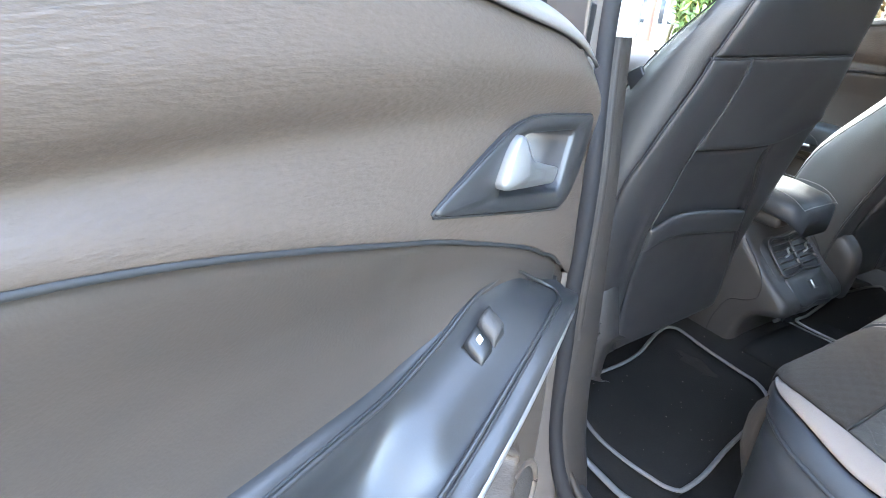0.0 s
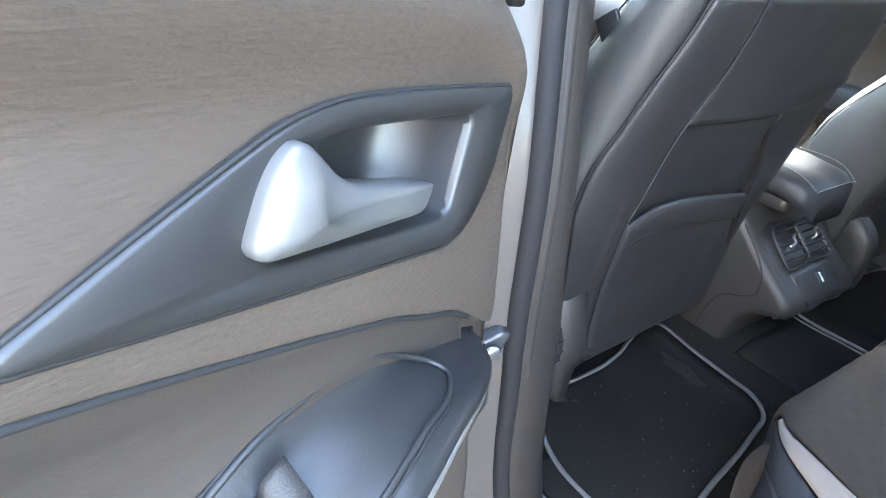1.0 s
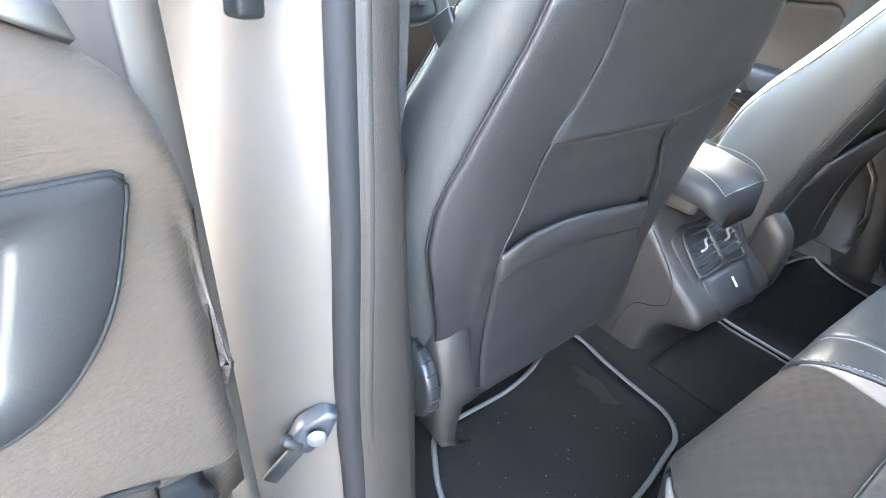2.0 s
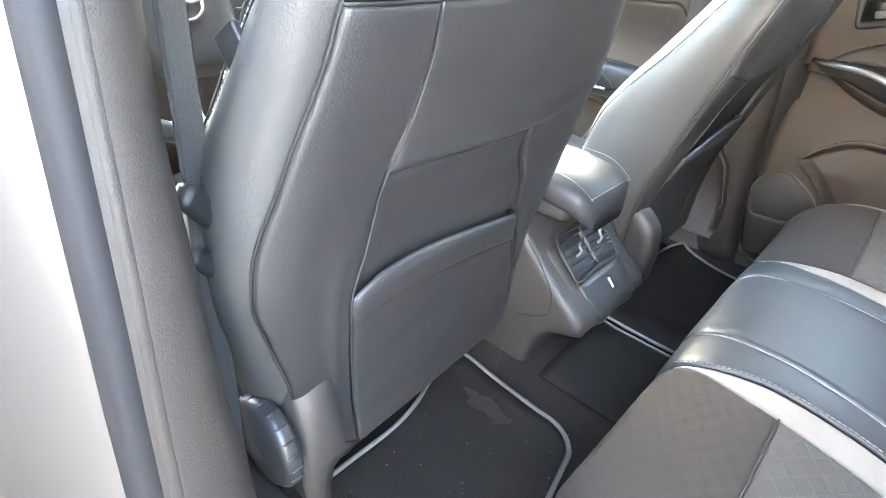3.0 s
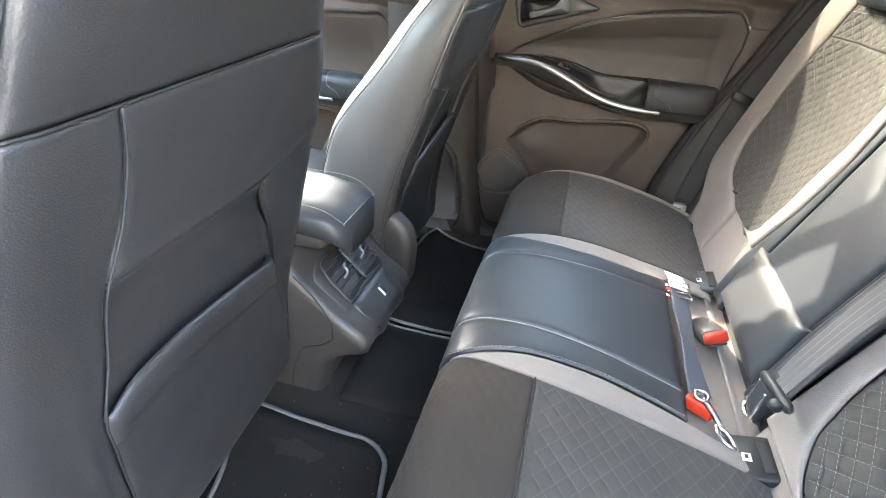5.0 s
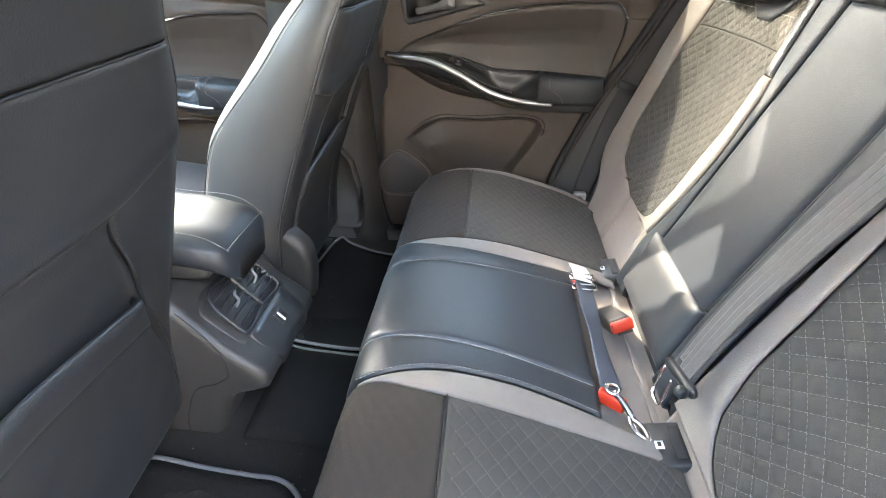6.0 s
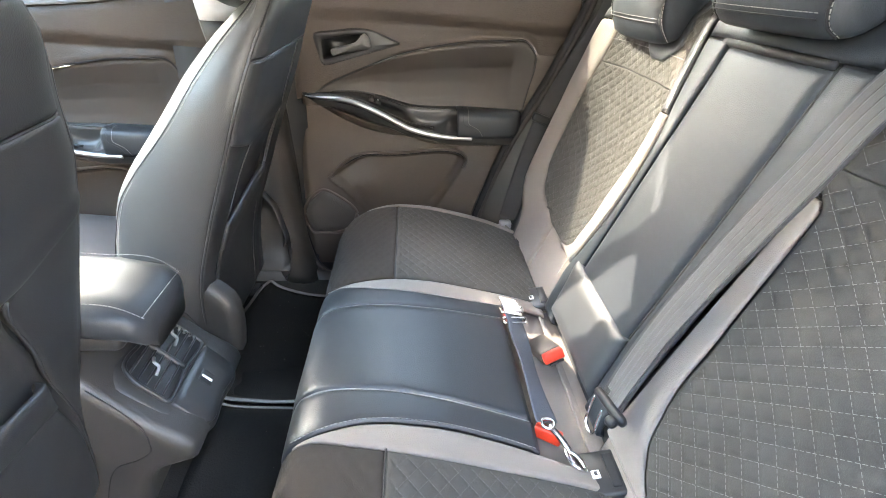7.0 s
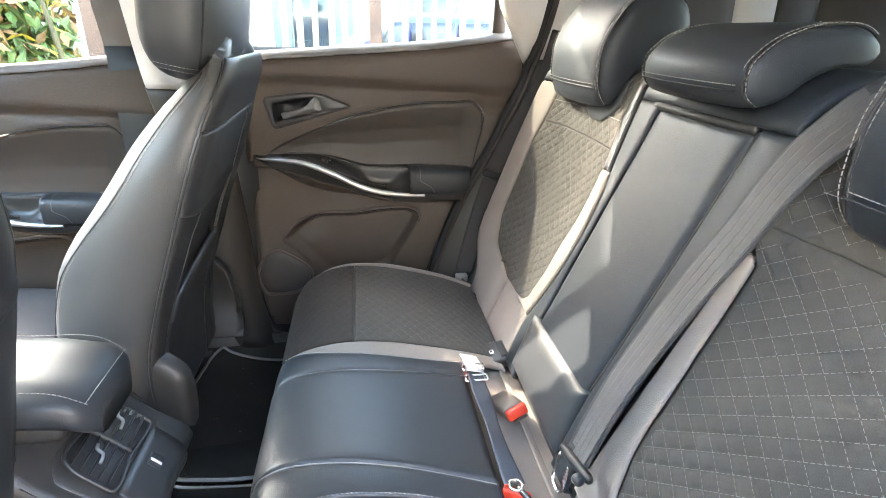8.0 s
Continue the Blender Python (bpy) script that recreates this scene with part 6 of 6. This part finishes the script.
right_belt = thing("seat_belt", (0.62, 0.17, 0.68), "black outer seat belt hanging beside the backrest", "seat belt", "seat belts")
webbing("webbing", [(0.615, -0.03, 1.25), (0.617, -0.01, 1.17), (0.621, 0.055, 1.04), (0.625, 0.098, 0.95), (0.624, 0.12, 0.88), (0.615, 0.15, 0.77), (0.605, 0.172, 0.68)], [(0.3, 0.9, 0.3), (0.25, 0.9, 0.35), (0.25, 0.9, 0.35), (0.7, 0.6, 0.3), (0.4, 0.9, 0.3), (0.25, 0.9, 0.35), (0.25, 0.9, 0.35)], 0.044, M_WEB, right_belt, "black webbing")
box("tongue_cover", (0.014, 0.05, 0.02), pose(0.612, 0.112, 0.93, 20, 0, 10), M_BLACK, right_belt, bevel=0.005)
box("anchor", (0.02, 0.03, 0.02), pose(0.60, 0.178, 0.668), M_SATIN, right_belt, bevel=0.004)

drv_belt = thing("seat_belt", (-0.57, 0.80, 0.62), "black front seat belt hanging beside the pillar", "seat belt", "seat belts")
webbing("webbing", [(-0.547, 0.80, 1.42), (-0.546, 0.80, 1.2), (-0.548, 0.80, 1.07), (-0.552, 0.80, 0.97), (-0.556, 0.80, 0.90), (-0.560, 0.80, 0.78), (-0.564, 0.80, 0.66), (-0.566, 0.81, 0.56)], [(0.7, 0.71, 0)] * 8, 0.046, M_WEB, drv_belt, "black webbing")
box("tongue_cover", (0.080, 0.014, 0.018), pose(-0.551, 0.792, 0.962, 0, 48, 36), M_BLACK, drv_belt, bevel=0.005)
box("belt_stop", (0.060, 0.012, 0.014), pose(-0.557, 0.793, 0.922, 0, 48, 36), M_BLACK, drv_belt, bevel=0.004)


def axes(along, up):
    """A turn whose z axis lies along the first way and whose y axis is near the second."""
    z = Vector(along).normalized()
    x = Vector(up).cross(z).normalized()
    return Matrix((x, z.cross(x), z)).transposed().to_4x4()


def buckle(at, m, mat_body, label, k=1.0):
    root = thing("belt_buckle", at, label, "belt buckle", "belt buckles")
    base = Matrix.Translation(at) @ m @ Matrix.Scale(k, 4)
    box("housing", (0.036, 0.024, 0.07), base @ pose(0, 0, -0.012), mat_body, root, "dark buckle housing", bevel=0.006)
    if k == 1.0:
        btn = box("release_button", (0.034, 0.017, 0.012), base @ pose(0, 0.002, 0.027), M_RED, root, "red release button", bevel=0.003)
        box("slot", (0.024, 0.003, 0.004), base @ pose(0, -0.0075, 0.0335), M_BLACK, btn, bevel=0.0005)
    return root


buckle((0.066, 0.196, 0.690), axes((-0.82, -0.12, 0.30), (0.2, 0.35, 0.9)), M_HARD, "seat belt buckle with a red button beside the bench")
buckle((0.150, 0.244, 0.704), pose(0, 0, 0, 0, 85, 12), M_RED, "red buckle holding the pale strap end", 0.6)
buckle((-0.114, 0.243, 0.702), pose(0, 0, 0, 0, 85, 60), M_RED, "red buckle with a steel hook hanging on it", 0.52)
strap = thing("strap", (0.0, 0.24, 0.7040), "dark blue-grey strap with metal slider clipped between two buckles", "strap")
webbing("webbing", [(0.15, 0.246, 0.7200), (0.10, 0.246, 0.7260), (0.04, 0.246, 0.7260), (-0.02, 0.245, 0.7240), (-0.075, 0.243, 0.7200), (-0.112, 0.240, 0.7160)], [(0.1, 0.9, 0.2), (0.1, 0.9, 0.35), (0.1, 0.85, 0.4), (0.0, 0.9, 0.3), (-0.1, 0.8, 0.6), (-0.1, 0.9, 0.2)], 0.03, M_WEB_BLUE, strap, "dark blue-grey webbing")
webbing("strap_end", [(0.172, 0.246, 0.7210), (0.14, 0.246, 0.7290), (0.112, 0.246, 0.7300)], [(0.1, 0.9, 0.2)] * 3, 0.03, M_PALE, strap, "pale folded strap end")
for x in (0.128, 0.098):
    tube("slider", [(x - 0.007, 0.228, 0.728), (x + 0.007, 0.228, 0.728), (x + 0.007, 0.264, 0.728), (x - 0.007, 0.264, 0.728)], 0.0022, M_CHROME, strap, "bright steel slider", n=40, closed=True)
hook = thing("snap_hook", (-0.15, 0.2, 0.6940), "bright steel snap hook on the strap", "snap hook")
tube("shank", [(-0.118, 0.238, 0.7170), (-0.132, 0.228, 0.7120), (-0.148, 0.218, 0.7040)], 0.004, M_CHROME, hook, n=14)
tube("swivel", [(-0.112, 0.238, 0.7230), (-0.114, 0.248, 0.7230), (-0.122, 0.248, 0.7220), (-0.126, 0.238, 0.7200), (-0.118, 0.232, 0.7210)], 0.0022, M_CHROME, hook, n=40, closed=True)
tube("jaw", [(-0.146, 0.222, 0.7040), (-0.156, 0.221, 0.7010), (-0.168, 0.212, 0.6980), (-0.170, 0.203, 0.6960), (-0.161, 0.204, 0.6970), (-0.150, 0.213, 0.7010)], 0.003, M_CHROME, hook, n=50, closed=True)


def isofix(x, y, z):
    root = thing("isofix_cover", (x, y, z), "black child seat anchor cover with a white symbol", "anchor cover", "child seat anchor covers")
    m = Matrix.Translation((x, y, z)) @ pose(0, 0, 0, -10, 0, 0)
    box("cover", (0.066, 0.056, 0.014), m, M_BLACK, root, "black plastic cover", bevel=0.004)
    # near-black block laid on the cover for the shade of a recess
    box("hollow", (0.048, 0.012, 0.003), m @ pose(0, -0.010, 0.008), M_SEAM, root, bevel=0.001)
    s = m @ pose(-0.004, 0.011, 0.0086)
    box("symbol", (0.012, 0.010, 0.0008), s, M_WHITE, root, "white symbol", bevel=0.0002, segments=1)
    box("symbol_figure", (0.006, 0.004, 0.0008), s @ pose(0.001, 0.0, 0.0006), M_BLACK, root, bevel=0.0002, segments=1)


for x in (0.232, 0.475, -0.166):
    isofix(x, 0.177, 0.682)


# ---- dashboard and steering wheel ----
dash = thing("dashboard", (0, 1.8, 0.9), "dark dashboard with silver strips", "dashboard")
prof = [(2.15, 1.06), (1.95, 1.07), (1.80, 1.05), (1.74, 1.0), (1.72, 0.93), (1.76, 0.85), (1.80, 0.70), (1.86, 0.55)]
sheet("dash_body", lambda x, k: (x, prof[k][0] - 0.05 * abs(x), prof[k][1] + (0.05 if k in (1, 2) and -0.55 < x < -0.15 else 0)), np.linspace(-0.66, 0.66, 40), range(len(prof)), 0.01, M_HARD, dash, "dark dashboard skin", flip=True)
tube("dash_strip", [(-0.64, 1.70, 0.95), (-0.3, 1.715, 0.94), (0.3, 1.715, 0.94), (0.64, 1.70, 0.95)], 0.007, M_SATIN, dash, "satin silver strip", n=40)
disc("round_vent", 0.045, 0.02, pose(-0.58, 1.69, 0.99, 90), M_BLACK, dash, inner=0.03)
box("screen", (0.24, 0.02, 0.14), pose(0.02, 1.70, 1.0, 10), M_BLACK, dash, "black display", bevel=0.006)
sw = thing("steering_wheel", (-0.345, 1.42, 0.98), "dark steering wheel with a bright round emblem", "steering wheel")
B = Matrix.Translation((-0.315, 1.335, 1.01)) @ pose(0, 0, 0, 62, 0, 0)
tube("rim", [tuple(B @ Vector((0.185 * math.cos(a), 0.18 * math.sin(a), 0))) for a in np.linspace(0, 2 * math.pi, 32, endpoint=False)], 0.016, M_LEATHER, sw, "leather rim", n=90, closed=True, sides=12)
plate("hub", [(-0.085, 0.045), (0, 0.07), (0.085, 0.045), (0.075, -0.04), (0.03, -0.085), (-0.03, -0.085), (-0.075, -0.04)], lambda u, w, d: tuple(B @ Vector((u, w, d))), -0.03, 0.018, M_SOFT, sw, "soft dark hub", bevel=0.012)
emb = [(0.030 * math.cos(a), 0.012 + 0.026 * math.sin(a)) for a in np.linspace(0, 2 * math.pi, 16, endpoint=False)]
tube("emblem_ring", [tuple(B @ Vector((u, w, 0.021))) for u, w in emb], 0.003, M_CHROME, sw, "bright oval emblem", n=60, closed=True)
tube("emblem_bar", [tuple(B @ Vector((u, w, 0.021))) for u, w in ((-0.036, 0.009), (0, 0.012), (0.036, 0.015))], 0.003, M_CHROME, sw, n=10)
for q in (-1, 1):
    plate("spoke", [(q * 0.07, 0.03), (q * 0.17, 0.02), (q * 0.17, -0.015), (q * 0.07, -0.035)], lambda u, w, d: tuple(B @ Vector((u, w, d))), -0.012, 0.008, M_GLOSSY, sw, bevel=0.004, n=30)
    for k in range(3):
        box("spoke_button", (0.016, 0.012, 0.004), B @ pose(q * (0.095 + 0.02 * k), 0.0, 0.010), M_BLACK, sw, bevel=0.002)
tube("spoke_trim", [tuple(B @ Vector((u, w, 0.01))) for u, w in ((-0.03, -0.09), (-0.02, -0.165), (0.02, -0.165), (0.03, -0.09))], 0.005, M_SATIN, sw, "silver lower spoke", n=30)


# ---- outside ----
M_ASPHALT = material("asphalt", (0.13, 0.122, 0.112), 0.95, grain=0.6, size=60, vary=0.25, blotch=1.2)
M_FENCE = material("weathered_fence_wood", (0.30, 0.24, 0.17), 0.85, grain=0.7, size=40, stretch=(6, 6, 0.6), vary=0.3, spread=0.2)
M_POST = material("brown_fence_post", (0.14, 0.075, 0.05), 0.8, grain=0.6, size=40, stretch=(6, 6, 0.6), vary=0.25)
M_LEAF = material("hedge_leaves", (0.085, 0.13, 0.03), 0.6, vary=0.55, blotch=14)
M_LEAF_DRY = material("yellow_leaves", (0.5, 0.36, 0.04), 0.6, vary=0.4, blotch=14)
M_LEAF_BROWN = material("brown_leaves", (0.25, 0.13, 0.05), 0.7, vary=0.4, blotch=14)
M_BARK = material("bark", (0.10, 0.08, 0.04), 0.9, grain=1.0, size=30, vary=0.4)
M_CARWHITE = material("white_car_paint", (0.72, 0.72, 0.72), 0.3, vary=0.02, coat=0.8)
M_CARBLUE = material("blue_car_paint", (0.03, 0.05, 0.28), 0.3, vary=0.02, coat=0.8)
M_CARGREY = material("silver_car_paint", (0.40, 0.45, 0.58), 0.3, vary=0.02, coat=0.8)
M_DARKGLASS = material("dark_car_glass", (0.03, 0.035, 0.04), 0.08)
M_WALL = material("plastered_wall", (0.5, 0.46, 0.40), 0.9, grain=0.4, size=30, vary=0.15, blotch=0.8)
M_BOUNCE = material("pale_bounce_plaster", (0.56, 0.52, 0.46), 0.9, grain=0.4, size=30, vary=0.12, blotch=0.8)
M_SHUT = material("dark_shutter", (0.1, 0.12, 0.1), 0.7)
M_CURB = material("stone_kerb", (0.35, 0.34, 0.32), 0.9, grain=0.5, size=40, vary=0.2)
M_TAIL = material("red_tail_lamp", (0.5, 0.02, 0.02), 0.2)

gr = sheet("ground", lambda x, y: (x, y, 0.0), list(np.linspace(-400, -20, 6)) + list(np.linspace(-12, 24, 40)) + list(np.linspace(40, 400, 6)), list(np.linspace(-400, -20, 6)) + list(np.linspace(-14, 20, 40)) + list(np.linspace(40, 400, 6)), 0.1, M_ASPHALT)
tagged(gr, "pale grey asphalt ground", "ground", kind="structure")
kerb = thing("kerb", (4.6, 0, 0), "pale stone kerb under the fence", "kerb", kind="structure")
for k in range(22):
    box("kerb_stone", (0.18, 0.98, 0.14), pose(4.75, -8 + k, 0.06), M_CURB, kerb, bevel=0.012)

fence = thing("fence", (5.0, 0, 0), "weathered wooden picket fence with brown posts", "fence")
rng = random.Random(3)
y = -7.0
while y < 12.0:
    lean = rng.uniform(-1.2, 1.2)
    if abs((y - 0.18) % 2.6) < 0.14:
        box("post", (0.1, 0.12, 2.3), pose(5.06, y, 1.15), M_POST, fence, "brown post", bevel=0.008)
    else:
        h = 2.05 + rng.uniform(-0.03, 0.03)
        box("picket", (0.025, 0.058 + rng.uniform(-0.006, 0.006), h), pose(5.0, y + rng.uniform(-0.008, 0.008), h / 2 + 0.05, lean, 0, 0), M_FENCE, fence, bevel=0.006, segments=1)
    y += 0.142
for z in (0.45, 1.65):
    box("rail", (0.05, 19, 0.09), pose(5.04, 2.5, z), M_FENCE, fence, bevel=0.008)


def parked_car(name, x, y, turn, mat, label):
    root = thing(name, (x, y, 0), label, "car", "parked cars")
    base = Matrix.Translation((x, y, 0)) @ pose(0, 0, 0, 0, 0, turn)
    def body(rows, hw, nm, mt, lb=""):
        rings = []
        for yy, lo, hi, k in rows:
            loop = [(hw * k, lo + 0.1), (hw * k, (lo + hi) / 2), (hw * k * 0.97, hi - 0.06), (hw * k * 0.85, hi), (0, hi + 0.01)]
            loop = loop + [(-a, b) for a, b in loop[-2::-1]] + [(-hw * k * 0.9, lo), (hw * k * 0.9, lo)]
            rings.append([tuple(base @ Vector((a, yy, b))) for a, b in spline(loop, 36, True)])
        return loft(nm, rings, mt, root, lb)
    body([(-2.0, 0.4, 0.75, 0.8), (-1.95, 0.3, 0.9, 0.92), (-1.5, 0.22, 0.98, 1), (0, 0.2, 0.98, 1), (1.0, 0.22, 0.94, 1), (1.7, 0.25, 0.82, 0.96), (1.98, 0.35, 0.65, 0.85)], 0.86, "body", mat)
    body([(-1.85, 0.9, 0.98, 0.9), (-1.55, 0.9, 1.38, 0.86), (-1.1, 0.9, 1.46, 0.84), (0.0, 0.9, 1.47, 0.83), (0.35, 0.9, 1.36, 0.85), (1.0, 0.88, 0.96, 0.9)], 0.80, "roof", mat)
    for s in (-1, 1):
        for a, b in ((-1.45, -0.75), (-0.68, 0.05), (0.1, 0.62)):
            pts = [(a, 1.0), (b, 1.0), (b - (0.25 if b > 0.5 else 0), 1.34), (a + (0.1 if a < -1 else 0), 1.36)]
            plate("side_window", pts, lambda u, w, d, s=s: tuple(base @ Vector((s * (0.735 - 0.12 * (w - 1.0) + d), u, w))), -0.05, 0.012, M_DARKGLASS, root, "dark window", rounded=False, bevel=0.003)
        for yy in (-1.3, 1.25):
            wh = disc("wheel", 0.32, 0.2, base @ Matrix.Translation((s * 0.70 if s > 0 else -0.90, yy, 0.32)) @ pose(0, 0, 0, 0, 90, 0), M_RUBBER, root, "black tyre", bevel=0.03)
            disc("rim", 0.21, 0.03, base @ Matrix.Translation((0.885 if s > 0 else -0.915, yy, 0.32)) @ pose(0, 0, 0, 0, 90, 0), M_SATIN, wh, "silver rim", inner=0.06)
        box("tail_lamp", (0.16, 0.04, 0.16), base @ pose(s * 0.68, -1.96, 0.85), M_TAIL, root, "red tail lamp", bevel=0.015)
        box("headlamp", (0.26, 0.06, 0.12), base @ pose(s * 0.6, 1.93, 0.68), M_CHROME, root, "headlamp", bevel=0.02)
    return root


parked_car("parked_car", 9.2, -0.35, 10, M_CARBLUE, "blue hatchback parked behind the fence")
parked_car("parked_car", 8.0, 3.9, 80, M_CARGREY, "silver-blue car parked behind the fence")
parked_car("parked_car", 6.9, 7.2, 60, M_CARWHITE, "white car parked beside the hedge")

house = thing("house", (15, 2, 0), "plastered building with dark shutters across the road", "house")
box("wall", (0.4, 34, 6.5), pose(16, 2, 3.25), M_WALL, house, "pale plastered wall", bevel=0.02)
box("roof", (2.0, 35, 0.3), pose(16.3, 2, 6.6, 0, -12, 0), M_POST, house, "brown tiled eaves", bevel=0.03)
for k in range(9):
    for z in (1.4, 4.2):
        win = box("window", (0.06, 1.1, 1.5), pose(15.79, -12 + 3.4 * k, z), M_DARKGLASS, house, "dark window", bevel=0.01)
        box("frame", (0.05, 1.25, 0.08), pose(15.76, -12 + 3.4 * k, z - 0.78), M_CURB, win, bevel=0.01)
        for s in (-1, 1):
            box("shutter", (0.05, 0.5, 1.55), pose(15.77, -12 + 3.4 * k + s * 0.83, z), M_SHUT, win, "dark shutter", bevel=0.008)


def hedge(name, centre, half, count, label, seed, dry=0.15):
    root = thing(name, (centre[0], centre[1], 0), label, "hedge")
    rng = random.Random(seed)
    for k in range(9):
        a = (centre[0] + rng.uniform(-0.5, 0.5) * half[0], centre[1] + rng.uniform(-0.9, 0.9) * half[1], 0.0)
        b = (a[0] + rng.uniform(-0.3, 0.3), a[1] + rng.uniform(-0.3, 0.3), centre[2])
        c = (b[0] + rng.uniform(-0.3, 0.3), b[1] + rng.uniform(-0.3, 0.3), centre[2] + half[2] * 0.9)
        tube("stem", [a, b, c], lambda f: 0.03 * (1 - 0.8 * f), M_BARK, root, n=10, sides=6)
    kinds = {"leaves": (M_LEAF, []), "yellow_leaves": (M_LEAF_DRY, []), "brown_leaves": (M_LEAF_BROWN, [])}
    for k in range(count):
        d = Vector((rng.gauss(0, 1), rng.gauss(0, 1), rng.gauss(0, 1))).normalized() * rng.uniform(0.55, 1.0)
        p = Vector((centre[0] + d.x * half[0], centre[1] + d.y * half[1], centre[2] + d.z * half[2]))
        p += 0.18 * Vector((noise.noise(p * 2.2), noise.noise(p * 2.2 + Vector((5, 0, 0))), noise.noise(p * 2.2 + Vector((0, 5, 0)))))
        pick = rng.random()
        clump = noise.noise(p * 1.6) > 0.12
        kind = "brown_leaves" if clump and pick < dry * 2 else "yellow_leaves" if pick > 1 - dry * 0.5 else "leaves"
        kinds[kind][1].append((p, Euler((rng.uniform(0, 6.28), rng.uniform(-0.9, 0.9), rng.uniform(0, 6.28))).to_matrix(), rng.uniform(0.035, 0.075)))
    for nm, (mt, items) in kinds.items():
        verts, faces = [], []
        for p, m, s in items:
            n = len(verts)
            verts += [p + m @ Vector(q) * s for q in ((0, -1, 0), (0.42, -0.1, 0.1), (0, 1.1, -0.05), (-0.42, -0.1, 0.1))]
            faces += [(n, n + 1, n + 2), (n, n + 2, n + 3)]
        tagged(link_mesh(nm, verts, faces, mt, root, shade=False), kind="stuff")
    return root


hedge("hedge", (3.3, 2.86, 0.95), (0.45, 0.78, 0.95), 9000, "leafy hedge with yellow and brown leaves", 5)
hedge("hedge", (12.5, 8.5, 1.6), (1.5, 3.5, 1.6), 5000, "green hedge beyond the road", 8, 0.05)
trunk = thing("tree", (4.6, 1.40, 0), "slim mossy tree trunk beside the fence", "tree")
tube("trunk", [(4.6, 1.40, 0), (4.58, 1.42, 0.9), (4.6, 1.38, 1.8), (4.55, 1.35, 3.2)], lambda f: 0.075 * (1 - 0.5 * f), M_BARK, trunk, "mossy bark", n=30, sides=12)
rng = random.Random(11)
verts, faces = [], []
for k in range(5):
    e = (4.55 + rng.uniform(-0.9, 0.9), 0.6 + rng.uniform(-0.9, 0.9), 3.9 + rng.uniform(-0.2, 0.7))
    tube("limb", [(4.57, 1.37, 2.4 + 0.15 * k), ((4.57 + e[0]) / 2, (1.37 + e[1]) / 2, 3.3), e], lambda f: 0.03 * (1 - 0.7 * f), M_BARK, trunk, n=12, sides=6)
    for j in range(900):
        p = Vector(e) + Vector((rng.gauss(0, 0.38), rng.gauss(0, 0.38), rng.gauss(0, 0.3)))
        m = Euler((rng.uniform(0, 6.28), rng.uniform(-0.9, 0.9), rng.uniform(0, 6.28))).to_matrix()
        n = len(verts)
        verts += [p + m @ Vector(q) * 0.06 for q in ((0, -1, 0), (0.42, -0.1, 0.1), (0, 1.1, -0.05), (-0.42, -0.1, 0.1))]
        faces += [(n, n + 1, n + 2), (n, n + 2, n + 3)]
tagged(link_mesh("crown", verts, faces, M_LEAF, trunk, shade=False), kind="stuff")

# unseen wall, added to throw sunlight in through the open door
bounce_wall = thing("wall_bounce", (-3.7, 0, 0), "unseen pale wall added to bounce sunlight into the car", "wall", kind="structure")
box("plaster", (0.3, 26, 3.0), pose(-3.7, 1, 1.5), M_BOUNCE, bounce_wall, "pale plaster", bevel=0.02)
